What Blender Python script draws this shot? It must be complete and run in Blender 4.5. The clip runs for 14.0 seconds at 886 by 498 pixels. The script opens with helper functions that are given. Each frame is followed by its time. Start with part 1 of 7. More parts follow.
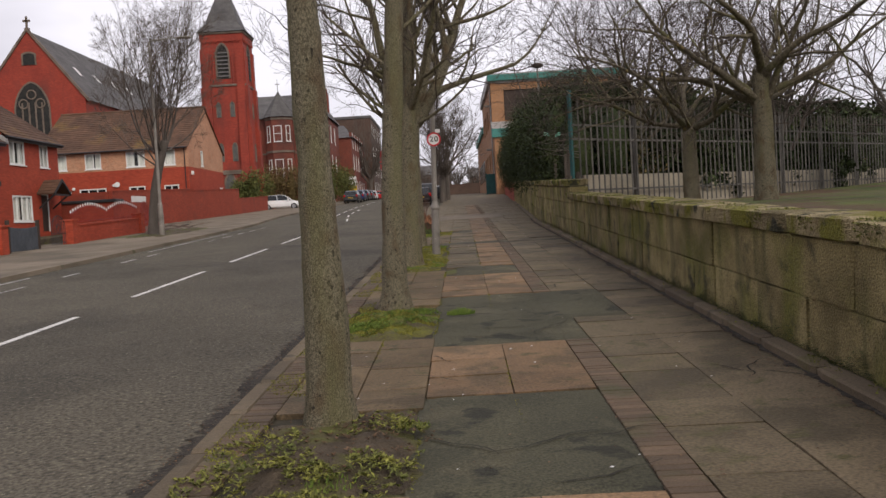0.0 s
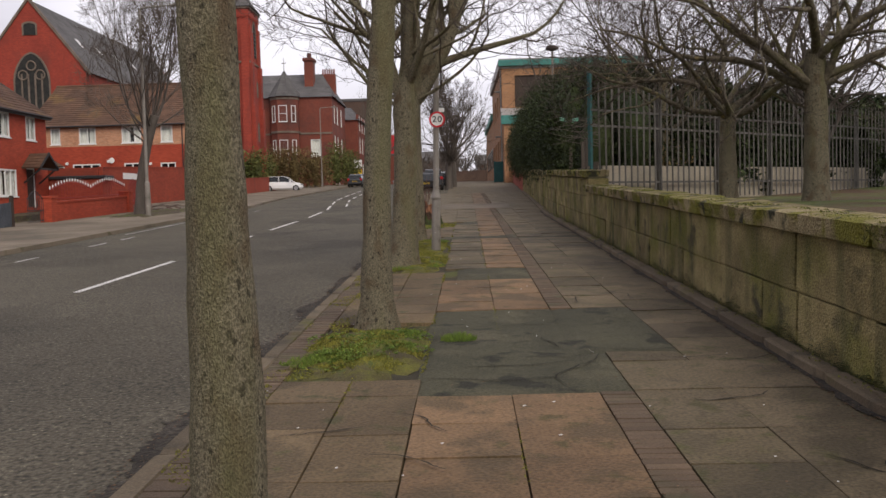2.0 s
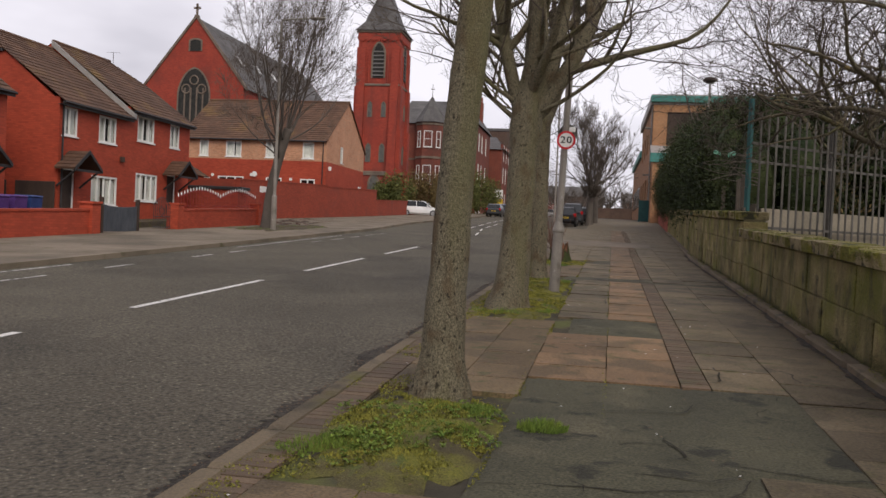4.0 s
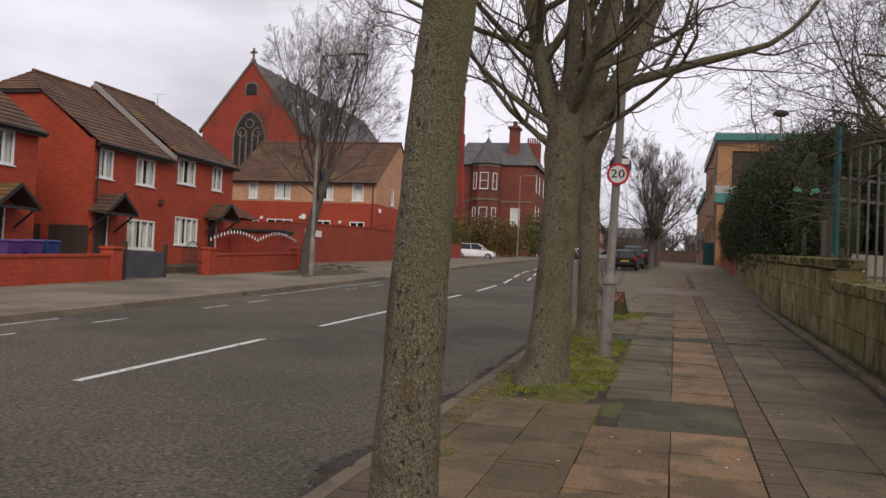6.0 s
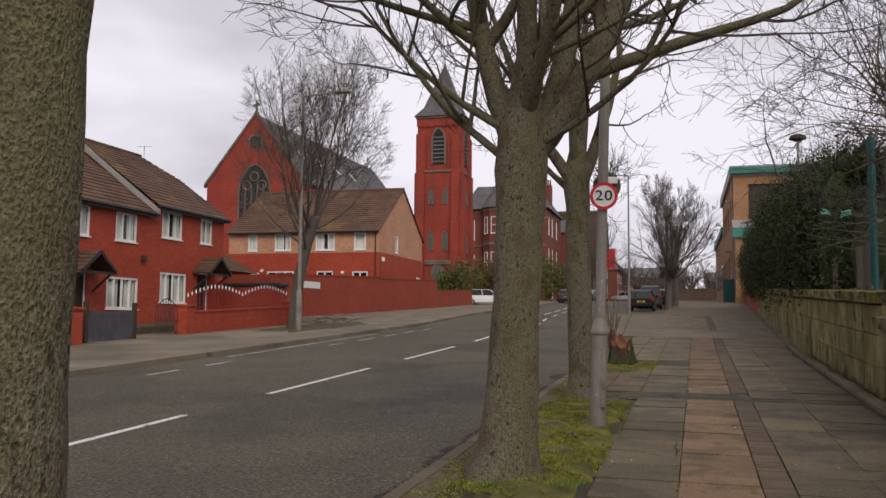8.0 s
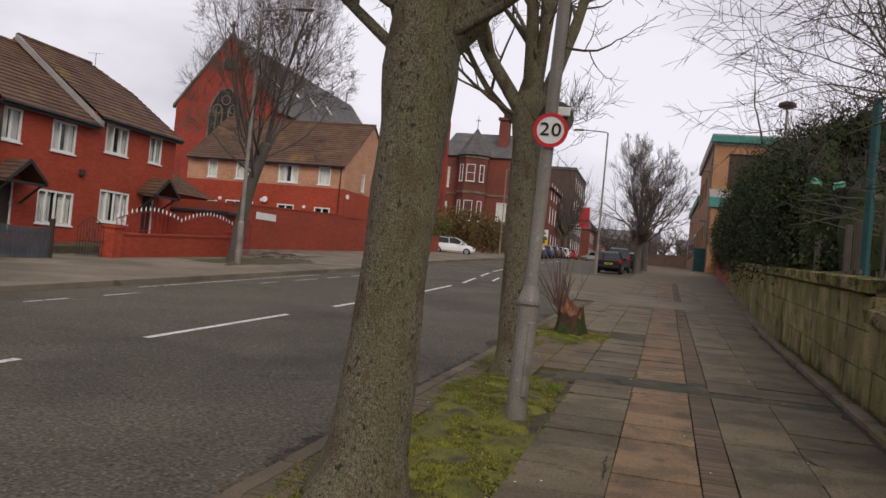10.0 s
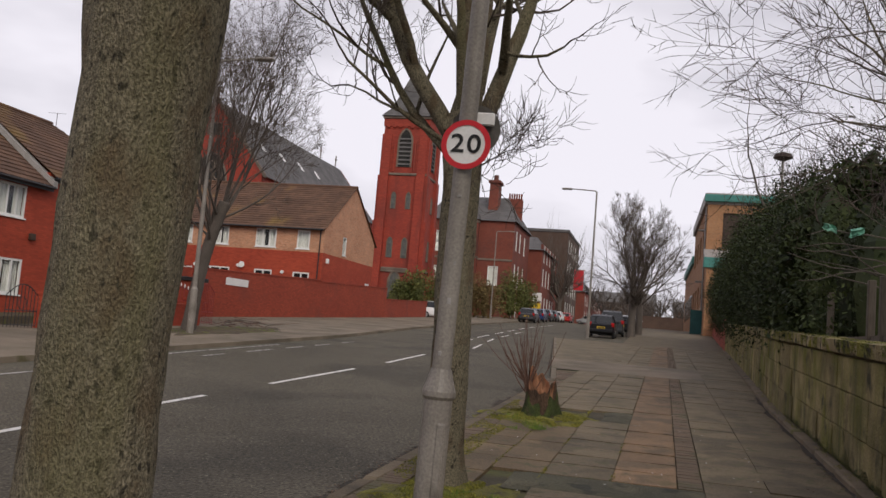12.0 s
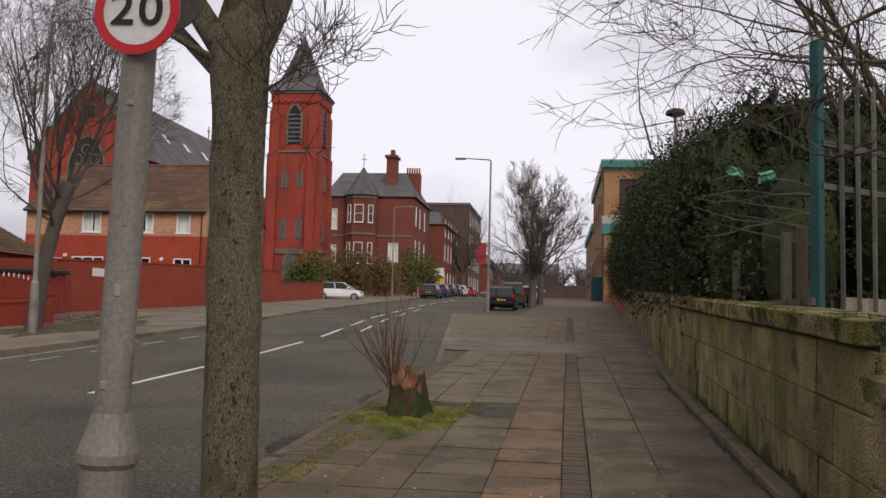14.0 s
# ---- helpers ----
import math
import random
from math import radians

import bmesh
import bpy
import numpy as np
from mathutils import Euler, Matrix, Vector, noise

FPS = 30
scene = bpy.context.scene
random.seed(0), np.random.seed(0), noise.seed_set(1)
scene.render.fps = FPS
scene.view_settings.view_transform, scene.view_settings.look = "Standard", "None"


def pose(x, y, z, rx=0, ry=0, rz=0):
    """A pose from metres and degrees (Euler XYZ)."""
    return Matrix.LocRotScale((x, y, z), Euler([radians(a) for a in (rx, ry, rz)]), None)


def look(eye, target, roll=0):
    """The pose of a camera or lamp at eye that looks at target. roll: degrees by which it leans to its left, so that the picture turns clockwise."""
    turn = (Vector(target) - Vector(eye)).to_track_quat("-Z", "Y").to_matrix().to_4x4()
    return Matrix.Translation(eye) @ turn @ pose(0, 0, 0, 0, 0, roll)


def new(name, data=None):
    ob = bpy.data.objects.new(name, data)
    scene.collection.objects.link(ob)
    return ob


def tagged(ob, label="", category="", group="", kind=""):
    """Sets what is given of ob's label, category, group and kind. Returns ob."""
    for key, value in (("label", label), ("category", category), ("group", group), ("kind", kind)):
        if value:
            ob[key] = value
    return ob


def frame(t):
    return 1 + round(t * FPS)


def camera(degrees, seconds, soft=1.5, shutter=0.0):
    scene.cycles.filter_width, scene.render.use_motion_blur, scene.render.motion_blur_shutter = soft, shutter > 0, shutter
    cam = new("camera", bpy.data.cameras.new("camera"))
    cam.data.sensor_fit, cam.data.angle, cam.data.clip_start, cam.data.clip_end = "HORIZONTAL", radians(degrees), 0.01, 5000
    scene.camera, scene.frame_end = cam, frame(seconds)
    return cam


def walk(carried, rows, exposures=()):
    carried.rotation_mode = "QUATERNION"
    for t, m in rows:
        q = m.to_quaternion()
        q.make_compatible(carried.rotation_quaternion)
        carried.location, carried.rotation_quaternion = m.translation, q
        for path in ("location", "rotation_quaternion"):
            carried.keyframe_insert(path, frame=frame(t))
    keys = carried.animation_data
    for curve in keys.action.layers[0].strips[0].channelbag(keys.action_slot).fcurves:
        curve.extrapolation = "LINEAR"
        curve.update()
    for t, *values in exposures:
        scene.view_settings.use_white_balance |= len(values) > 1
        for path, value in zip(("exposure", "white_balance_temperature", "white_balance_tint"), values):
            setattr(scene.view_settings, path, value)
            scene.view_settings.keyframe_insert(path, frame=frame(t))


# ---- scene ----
cam = camera(53.8, 14.0)
PATH = [
    (0, (0.124, 0.286, 1.484), (0.101, 2.284, 1.408), -3.3),
    (0.5, (0.16, 0.868, 1.496), (0.028, 2.863, 1.443), -2.8),
    (0.7, (0.18, 1.099, 1.531), (0.023, 3.092, 1.469), -3.5),
    (1, (0.248, 1.413, 1.534), (0.152, 3.408, 1.422), -2.7),
    (1.5, (0.255, 2.029, 1.56), (0.23, 4.025, 1.436), -0.8),
    (2, (0.193, 2.567, 1.574), (0.157, 4.564, 1.467), -1.5),
    (2.5, (0.233, 3.162, 1.557), (0.096, 5.156, 1.499), -1.9),
    (3, (0.268, 3.752, 1.556), (0.039, 5.738, 1.522), -2.1),
    (3.5, (0.398, 4.298, 1.548), (0.153, 6.281, 1.485), 0.9),
    (4, (0.471, 4.833, 1.547), (0.118, 6.801, 1.509), 2.6),
    (4.2, (0.465, 5.063, 1.564), (0.115, 7.032, 1.531), 4.4),
    (6.5, (0.528, 7.86, 1.722), (0.021, 9.79, 1.851), 2.5),
    (7, (0.594, 8.497, 1.727), (0.115, 10.427, 1.934), 2.9),
    (7.5, (0.634, 9.112, 1.765), (0.108, 11.034, 1.93), 3.1),
    (8, (0.686, 9.716, 1.796), (0.153, 11.637, 1.955), 0.5),
    (8.2, (0.727, 9.931, 1.812), (0.197, 11.851, 1.983), 1.6),
    (10.3, (0.846, 12.284, 1.914), (0.389, 14.231, 1.935), 5.8),
    (10.5, (0.879, 12.555, 1.918), (0.438, 14.506, 1.935), 5.9),
    (11, (0.932, 13.134, 1.97), (0.458, 15.075, 2.047), 4.4),
    (11.5, (0.931, 13.741, 1.998), (0.442, 15.671, 2.191), 7.4),
    (12, (0.991, 14.324, 2.035), (0.514, 16.258, 2.221), 4.7),
    (12.5, (0.98, 14.927, 2.061), (0.547, 16.871, 2.24), 3.6),
    (13, (1.082, 15.538, 2.102), (0.667, 17.487, 2.275), 3.8),
    (13.5, (1.185, 16.101, 2.133), (0.789, 18.057, 2.258), 1.5),
    (14, (1.257, 16.639, 2.168), (0.994, 18.616, 2.314), 1.5),
]
walk(cam, [(t, look(eye, target, roll)) for t, eye, target, roll in PATH],
     exposures=[(0, 0.30), (2.5, 0.32), (4.2, 0.24), (6.3, 0.17), (11.5, 0.12), (14, 0.18)])

# ---- light ----
SUN_ELEV, SUN_ROT = radians(38), radians(200)
world = bpy.data.worlds.new("overcast_sky")
scene.world = world
world.use_nodes = True
wn, wl = world.node_tree.nodes, world.node_tree.links
wn.clear()
w_out = wn.new("ShaderNodeOutputWorld")
w_bg = wn.new("ShaderNodeBackground")
w_sky = wn.new("ShaderNodeTexSky")
w_sky.sky_type = "NISHITA"
w_sky.sun_disc = False
w_sky.sun_elevation, w_sky.sun_rotation = SUN_ELEV, SUN_ROT
w_co = wn.new("ShaderNodeTexCoord")
w_map = wn.new("ShaderNodeMapping")
w_map.inputs["Scale"].default_value = (1.0, 1.0, 2.6)
w_noise = wn.new("ShaderNodeTexNoise")
w_noise.inputs["Scale"].default_value = 1.7
w_noise.inputs["Detail"].default_value = 5.0
w_noise.inputs["Roughness"].default_value = 0.5
w_ramp = wn.new("ShaderNodeValToRGB")
w_ramp.color_ramp.elements[0].position, w_ramp.color_ramp.elements[0].color = 0.38, (4.7, 4.5, 5.15, 1)
w_ramp.color_ramp.elements[1].position, w_ramp.color_ramp.elements[1].color = 0.62, (10.1, 9.7, 10.5, 1)
w_mix = wn.new("ShaderNodeMix")
w_mix.data_type = "RGBA"
w_mix.inputs[0].default_value = 0.95
wl.new(w_co.outputs["Generated"], w_map.inputs["Vector"])
wl.new(w_map.outputs["Vector"], w_noise.inputs["Vector"])
wl.new(w_noise.outputs["Fac"], w_ramp.inputs["Fac"])
wl.new(w_sky.outputs["Color"], w_mix.inputs[6])
wl.new(w_ramp.outputs["Color"], w_mix.inputs[7])
wl.new(w_mix.outputs[2], w_bg.inputs["Color"])
w_bg.inputs["Strength"].default_value = 0.084
wl.new(w_bg.outputs["Background"], w_out.inputs["Surface"])
sun = new("sun", bpy.data.lights.new("sun", "SUN"))
sun.data.energy, sun.data.angle, sun.data.color = 1.5, radians(30), (1.0, 0.92, 0.80)
sun.matrix_world = look((30, -40, 45), (0, 10, 0))

# ---- materials ----
def material(name, c1, c2, scale=2.0, fine=45.0, rough=0.85, bump=0.25, metal=0.0, rnd=0.0, island=0.0,
             patch=None, patch2=None, streak=None, grain=0.25, stretch=None, brick=None, bump_dist=0.01, spec=0.35):
    """A two-scale procedural surface. patch: (colour, scale, low, high) for stains; brick: (u size, v size, mortar colour)."""
    m = bpy.data.materials.new(name)
    m.use_nodes = True
    n, l = m.node_tree.nodes, m.node_tree.links
    b = n["Principled BSDF"]
    geo = n.new("ShaderNodeNewGeometry")
    vec = geo.outputs["Position"]
    if stretch:
        mp = n.new("ShaderNodeMapping")
        mp.inputs["Scale"].default_value = stretch
        l.new(vec, mp.inputs["Vector"])
        vec = mp.outputs["Vector"]

    def nz(sc, det=4.0):
        t = n.new("ShaderNodeTexNoise")
        t.inputs["Scale"].default_value, t.inputs["Detail"].default_value = sc, det
        l.new(vec, t.inputs["Vector"])
        return t.outputs["Fac"]

    def ramp(fac, lo, hi, ca, cb):
        r = n.new("ShaderNodeValToRGB")
        e = r.color_ramp.elements
        e[0].position, e[0].color, e[1].position, e[1].color = lo, (*ca, 1), hi, (*cb, 1)
        l.new(fac, r.inputs["Fac"])
        return r.outputs["Color"]

    def mix(fac, a, c, mode="MIX"):
        x = n.new("ShaderNodeMix")
        x.data_type, x.blend_type = "RGBA", mode
        for sock, v in ((x.inputs[0], fac), (x.inputs[6], a), (x.inputs[7], c)):
            if isinstance(v, (int, float)):
                sock.default_value = v
            elif isinstance(v, tuple):
                sock.default_value = (*v, 1)
            else:
                l.new(v, sock)
        return x.outputs[2]

    col = ramp(nz(scale), 0.35, 0.65, c1, c2)
    f = nz(fine, 3.0)
    height = f
    if brick:
        sp = n.new("ShaderNodeSeparateXYZ")
        l.new(geo.outputs["Position"], sp.inputs[0])
        ad = n.new("ShaderNodeMath")
        l.new(sp.outputs[0], ad.inputs[0]), l.new(sp.outputs[1], ad.inputs[1])
        cb = n.new("ShaderNodeCombineXYZ")
        l.new(ad.outputs[0], cb.inputs[0]), l.new(sp.outputs[2], cb.inputs[1])
        bt = n.new("ShaderNodeTexBrick")
        l.new(cb.outputs[0], bt.inputs["Vector"])
        bt.inputs["Scale"].default_value = 1.0
        bt.inputs["Brick Width"].default_value, bt.inputs["Row Height"].default_value = brick[0], brick[1]
        bt.inputs["Mortar Size"].default_value = 0.007
        bt.inputs["Color1"].default_value, bt.inputs["Color2"].default_value = (0.82, 0.82, 0.82, 1), (1.15, 1.15, 1.15, 1)
        bt.inputs["Mortar"].default_value = (1, 1, 1, 1)
        col = mix(1.0, col, bt.outputs["Color"], "MULTIPLY")
        col = mix(bt.outputs["Fac"], col, brick[2])
    for p in (patch, patch2):
        if p:
            fac = ramp(nz(p[1], 5.0), p[2], p[3], (0, 0, 0), (1, 1, 1))
            col = mix(fac, col, p[0])
    if streak:
        mp2 = n.new("ShaderNodeMapping")
        mp2.inputs["Scale"].default_value = (1, 1, 0.12)
        l.new(geo.outputs["Position"], mp2.inputs["Vector"])
        t2 = n.new("ShaderNodeTexNoise")
        t2.inputs["Scale"].default_value, t2.inputs["Detail"].default_value = streak[1], 6.0
        l.new(mp2.outputs["Vector"], t2.inputs["Vector"])
        col = mix(ramp(t2.outputs["Fac"], streak[2], streak[3], (0, 0, 0), (1, 1, 1)), col, streak[0])
    col = mix(1.0, col, ramp(f, 0.25, 0.75, (1 - grain,) * 3, (1 + grain,) * 3), "MULTIPLY")
    if rnd or island:
        hv = n.new("ShaderNodeHueSaturation")
        mr = n.new("ShaderNodeMapRange")
        amt = rnd or island
        mr.inputs["To Min"].default_value, mr.inputs["To Max"].default_value = 1 - amt, 1 + amt
        if rnd:
            l.new(n.new("ShaderNodeObjectInfo").outputs["Random"], mr.inputs["Value"])
        else:
            l.new(geo.outputs["Random Per Island"], mr.inputs["Value"])
        l.new(mr.outputs[0], hv.inputs["Value"])
        l.new(col, hv.inputs["Color"])
        col = hv.outputs["Color"]
    l.new(col, b.inputs["Base Color"])
    b.inputs["Roughness"].default_value, b.inputs["Metallic"].default_value = rough, metal
    b.inputs["Specular IOR Level"].default_value = spec
    if bump:
        bp = n.new("ShaderNodeBump")
        bp.inputs["Strength"].default_value, bp.inputs["Distance"].default_value = bump, bump_dist
        l.new(height, bp.inputs["Height"])
        l.new(bp.outputs["Normal"], b.inputs["Normal"])
    return m


asphalt = material("asphalt", (0.072, 0.062, 0.043), (0.096, 0.083, 0.059), 0.45, 30, 0.85, 1.0, grain=0.85, patch=((0.054, 0.047, 0.033), 0.3, 0.52, 0.64), patch2=((0.190, 0.170, 0.123), 38, 0.62, 0.68), bump_dist=0.02)
patch_asphalt = material("patch_asphalt", (0.048, 0.046, 0.028), (0.075, 0.070, 0.042), 1.4, 60, 0.85, 1.0, grain=0.6, patch=((0.103, 0.091, 0.055), 1.6, 0.55, 0.70), patch2=((0.027, 0.026, 0.017), 2.8, 0.575, 0.64))
slab_grey = material("slab_grey", (0.104, 0.080, 0.045), (0.149, 0.114, 0.069), 1.1, 48, 0.75, 0.8, rnd=0.24, grain=0.45, patch=((0.082, 0.064, 0.037), 1.9, 0.50, 0.60), patch2=((0.076, 0.069, 0.027), 5.5, 0.57, 0.69))
slab_brown = material("slab_brown", (0.110, 0.076, 0.040), (0.151, 0.106, 0.057), 1.1, 48, 0.75, 0.8, rnd=0.24, grain=0.45, patch=((0.084, 0.060, 0.032), 1.9, 0.50, 0.60), patch2=((0.070, 0.064, 0.024), 5.5, 0.58, 0.70))
slab_pink = material("slab_pink", (0.163, 0.101, 0.053), (0.217, 0.135, 0.072), 1.3, 48, 0.75, 0.8, rnd=0.24, grain=0.42, patch=((0.115, 0.078, 0.042), 1.9, 0.50, 0.60), patch2=((0.095, 0.074, 0.030), 5.5, 0.58, 0.70))
slab_bed = material("slab_bed", (0.040, 0.034, 0.022), (0.068, 0.058, 0.036), 3, 80, 0.95, 0.5, patch=((0.09, 0.095, 0.028), 1.5, 0.5, 0.62))
band_brick = material("band_brick", (0.092, 0.066, 0.043), (0.128, 0.087, 0.056), 2, 80, 0.8, 0.5, rnd=0.22, patch=((0.075, 0.068, 0.035), 2.2, 0.52, 0.68))
kerb_mat = material("kerb_stone", (0.105, 0.080, 0.052), (0.145, 0.112, 0.072), 1.5, 60, 0.85, 0.5, rnd=0.18, patch=((0.100, 0.095, 0.022), 1.6, 0.60, 0.74), patch2=((0.060, 0.050, 0.034), 3, 0.56, 0.7))
concrete = material("concrete", (0.159, 0.128, 0.092), (0.217, 0.175, 0.127), 0.6, 60, 0.85, 0.4, grain=0.25, patch=((0.106, 0.087, 0.061), 0.5, 0.46, 0.66), patch2=((0.090, 0.080, 0.037), 1.7, 0.6, 0.72))
soil = material("soil", (0.06, 0.045, 0.03), (0.10, 0.075, 0.048), 3, 60, 0.95, 0.8, patch=((0.10, 0.10, 0.025), 2.2, 0.52, 0.66), bump_dist=0.03)
weed_mat = material("weed_leaf", (0.092, 0.104, 0.026), (0.205, 0.200, 0.044), 5, 60, 0.8, 0.0, island=0.55)
moss_mat = material("moss", (0.075, 0.062, 0.030), (0.115, 0.100, 0.038), 5, 90, 0.95, 0.7, grain=0.5, patch=((0.150, 0.146, 0.024), 2.6, 0.42, 0.58), patch2=((0.080, 0.105, 0.022), 5.0, 0.60, 0.70), bump_dist=0.03)
moss_bright = material("bright_moss", (0.090, 0.082, 0.028), (0.140, 0.130, 0.030), 7, 90, 0.95, 0.8, grain=0.55, patch=((0.190, 0.180, 0.026), 3.2, 0.46, 0.60), patch2=((0.070, 0.056, 0.032), 2.4, 0.55, 0.64), bump_dist=0.03)
moss_dark = material("dark_moss", (0.030, 0.042, 0.012), (0.060, 0.075, 0.018), 9, 90, 0.95, 1.0, grain=0.5, patch=((0.07, 0.05, 0.03), 5, 0.55, 0.65), bump_dist=0.03)
stump_bark = material("stump_bark", (0.042, 0.026, 0.017), (0.085, 0.050, 0.030), 8, 60, 0.95, 1.0, grain=0.5, stretch=(1, 1, 0.3), patch=((0.15, 0.10, 0.05), 5, 0.60, 0.70), bump_dist=0.04)
grass_mat = material("grass_blades", (0.085, 0.145, 0.02), (0.15, 0.20, 0.03), 6, 60, 0.7, 0.0, island=0.4)
park_grass = material("park_grass", (0.065, 0.085, 0.022), (0.11, 0.125, 0.03), 0.8, 40, 0.95, 0.9, patch=((0.10, 0.06, 0.035), 0.5, 0.45, 0.6), bump_dist=0.04)
paint_white = material("road_paint", (0.62, 0.60, 0.57), (0.72, 0.70, 0.67), 3, 50, 0.7, 0.2, patch=((0.18, 0.17, 0.165), 9, 0.58, 0.68))
paint_faded = material("road_paint_faded", (0.42, 0.40, 0.38), (0.5, 0.48, 0.46), 3, 50, 0.7, 0.2, patch=((0.10, 0.098, 0.095), 7, 0.46, 0.6))
sandstone = material("sandstone", (0.170, 0.135, 0.058), (0.330, 0.268, 0.124), 2.2, 55, 0.92, 1.0, rnd=0.20, grain=0.42, patch=((0.150, 0.148, 0.028), 1.3, 0.44, 0.66), patch2=((0.062, 0.056, 0.030), 3.0, 0.575, 0.72), streak=((0.078, 0.078, 0.030), 3.4, 0.52, 0.76), bump_dist=0.04)
coping_stone = material("coping_stone", (0.20, 0.160, 0.080), (0.350, 0.285, 0.160), 3.0, 50, 0.95, 1.0, rnd=0.22, grain=0.4, patch=((0.165, 0.155, 0.024), 2.6, 0.47, 0.57), patch2=((0.042, 0.041, 0.022), 4.2, 0.55, 0.63), bump_dist=0.05)
wall_core = material("wall_core", (0.075, 0.066, 0.034), (0.115, 0.098, 0.052), 3, 50, 0.95, 0.5)
bark = material("bark", (0.098, 0.084, 0.054), (0.225, 0.194, 0.130), 85.0, 150, 0.95, 1.0, grain=0.55, stretch=(1, 1, 0.6), patch=((0.120, 0.088, 0.052), 6.5, 0.52, 0.66), patch2=((0.036, 0.030, 0.020), 34.0, 0.60, 0.67), streak=((0.140, 0.128, 0.062), 3.0, 0.52, 0.70), bump_dist=0.02)
limb_bark = material("limb_bark", (0.075, 0.062, 0.042), (0.150, 0.126, 0.084), 16.0, 90, 0.95, 0.8, grain=0.45, patch=((0.125, 0.120, 0.048), 1.6, 0.54, 0.68), patch2=((0.26, 0.19, 0.075), 5.0, 0.64, 0.72), bump_dist=0.02)
bark_grey = material("bark_grey", (0.08, 0.068, 0.058), (0.12, 0.10, 0.085), 2.0, 45, 0.95, 0.6, stretch=(1, 1, 0.35))
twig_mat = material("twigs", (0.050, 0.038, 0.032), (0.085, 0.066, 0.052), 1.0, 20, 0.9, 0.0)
# paler copy of the twig colour: sky light on far crowns is painted in
twig_skylit = material("skylit_twigs", (0.085, 0.068, 0.055), (0.130, 0.105, 0.085), 1.0, 20, 0.9, 0.0)
twig_red = material("red_shoots", (0.085, 0.042, 0.032), (0.125, 0.066, 0.045), 3, 30, 0.7, 0.0)
split_wood = material("split_wood", (0.15, 0.055, 0.026), (0.36, 0.18, 0.10), 9, 60, 0.9, 0.9, stretch=(1, 1, 0.2), patch=((0.09, 0.045, 0.025), 7, 0.50, 0.60))
red_brick = material("red_painted_brick", (0.315, 0.047, 0.022), (0.38, 0.062, 0.029), 0.7, 30, 0.75, 0.2, grain=0.1, brick=(0.225, 0.075, (0.30, 0.047, 0.023)))
red_wall = material("red_wall_brick", (0.26, 0.045, 0.024), (0.32, 0.058, 0.03), 0.6, 30, 0.8, 0.2, grain=0.12, brick=(0.225, 0.075, (0.24, 0.045, 0.025)), patch=((0.20, 0.045, 0.028), 0.5, 0.52, 0.7))
church_brick = material("church_brick", (0.26, 0.038, 0.024), (0.33, 0.05, 0.029), 0.5, 20, 0.8, 0.2, grain=0.14, brick=(0.225, 0.075, (0.24, 0.045, 0.03)), patch=((0.16, 0.04, 0.03), 0.22, 0.55, 0.75), streak=((0.17, 0.038, 0.028), 0.9, 0.56, 0.74))
dark_brick = material("dark_red_brick", (0.17, 0.045, 0.03), (0.225, 0.06, 0.038), 0.5, 20, 0.85, 0.2, brick=(0.225, 0.075, (0.15, 0.06, 0.045)), patch=((0.09, 0.04, 0.033), 0.25, 0.52, 0.72))
buff_brick = material("buff_brick", (0.42, 0.20, 0.115), (0.50, 0.255, 0.15), 0.8, 25, 0.85, 0.2, brick=(0.225, 0.075, (0.46, 0.30, 0.20)))
orange_brick = material("orange_brick", (0.30, 0.145, 0.068), (0.37, 0.185, 0.088), 0.6, 25, 0.85, 0.2, brick=(0.225, 0.075, (0.30, 0.2, 0.13)))
roof_tile = material("brown_roof_tile", (0.088, 0.048, 0.031), (0.135, 0.074, 0.046), 0.9, 30, 0.85, 0.3, island=0.16, patch=((0.17, 0.105, 0.035), 0.45, 0.58, 0.74))
slate = material("slate", (0.085, 0.08, 0.08), (0.125, 0.118, 0.115), 0.6, 20, 0.7, 0.3, island=0.12)
lead = material("lead_flashing", (0.25, 0.235, 0.22), (0.32, 0.30, 0.285), 2, 30, 0.6, 0.1)
leaded_glass = material("leaded_glass", (0.07, 0.07, 0.065), (0.12, 0.12, 0.11), 3, 20, 0.4, 0.1)
stone_trim = material("stone_trim", (0.13, 0.10, 0.08), (0.19, 0.15, 0.12), 1.0, 20, 0.9, 0.3)
upvc = material("white_frame", (0.72, 0.72, 0.70), (0.78, 0.78, 0.76), 3, 60, 0.35, 0.0, grain=0.04)
curtain = material("net_curtain", (0.60, 0.60, 0.575), (0.74, 0.74, 0.71), 1.5, 8, 0.9, 0.0, stretch=(6, 6, 0.3), grain=0.2)
# near-black that paints the shade of unlit space behind window openings
room_shade = material("dark_interior", (0.02, 0.02, 0.02), (0.035, 0.033, 0.03), 2, 20, 0.9, 0.0)
dark_wood = material("dark_stained_wood", (0.03, 0.02, 0.016), (0.055, 0.035, 0.026), 2, 40, 0.7, 0.2, stretch=(1, 1, 0.2))
old_board = material("weathered_board", (0.075, 0.06, 0.048), (0.12, 0.10, 0.08), 2, 50, 0.9, 0.4, stretch=(1, 1, 0.15), rnd=0.2)
black_metal = material("black_iron", (0.02, 0.02, 0.022), (0.035, 0.033, 0.034), 4, 50, 0.5, 0.1)
gate_grey = material("blue_grey_boards", (0.055, 0.062, 0.075), (0.075, 0.083, 0.10), 3, 40, 0.6, 0.1)
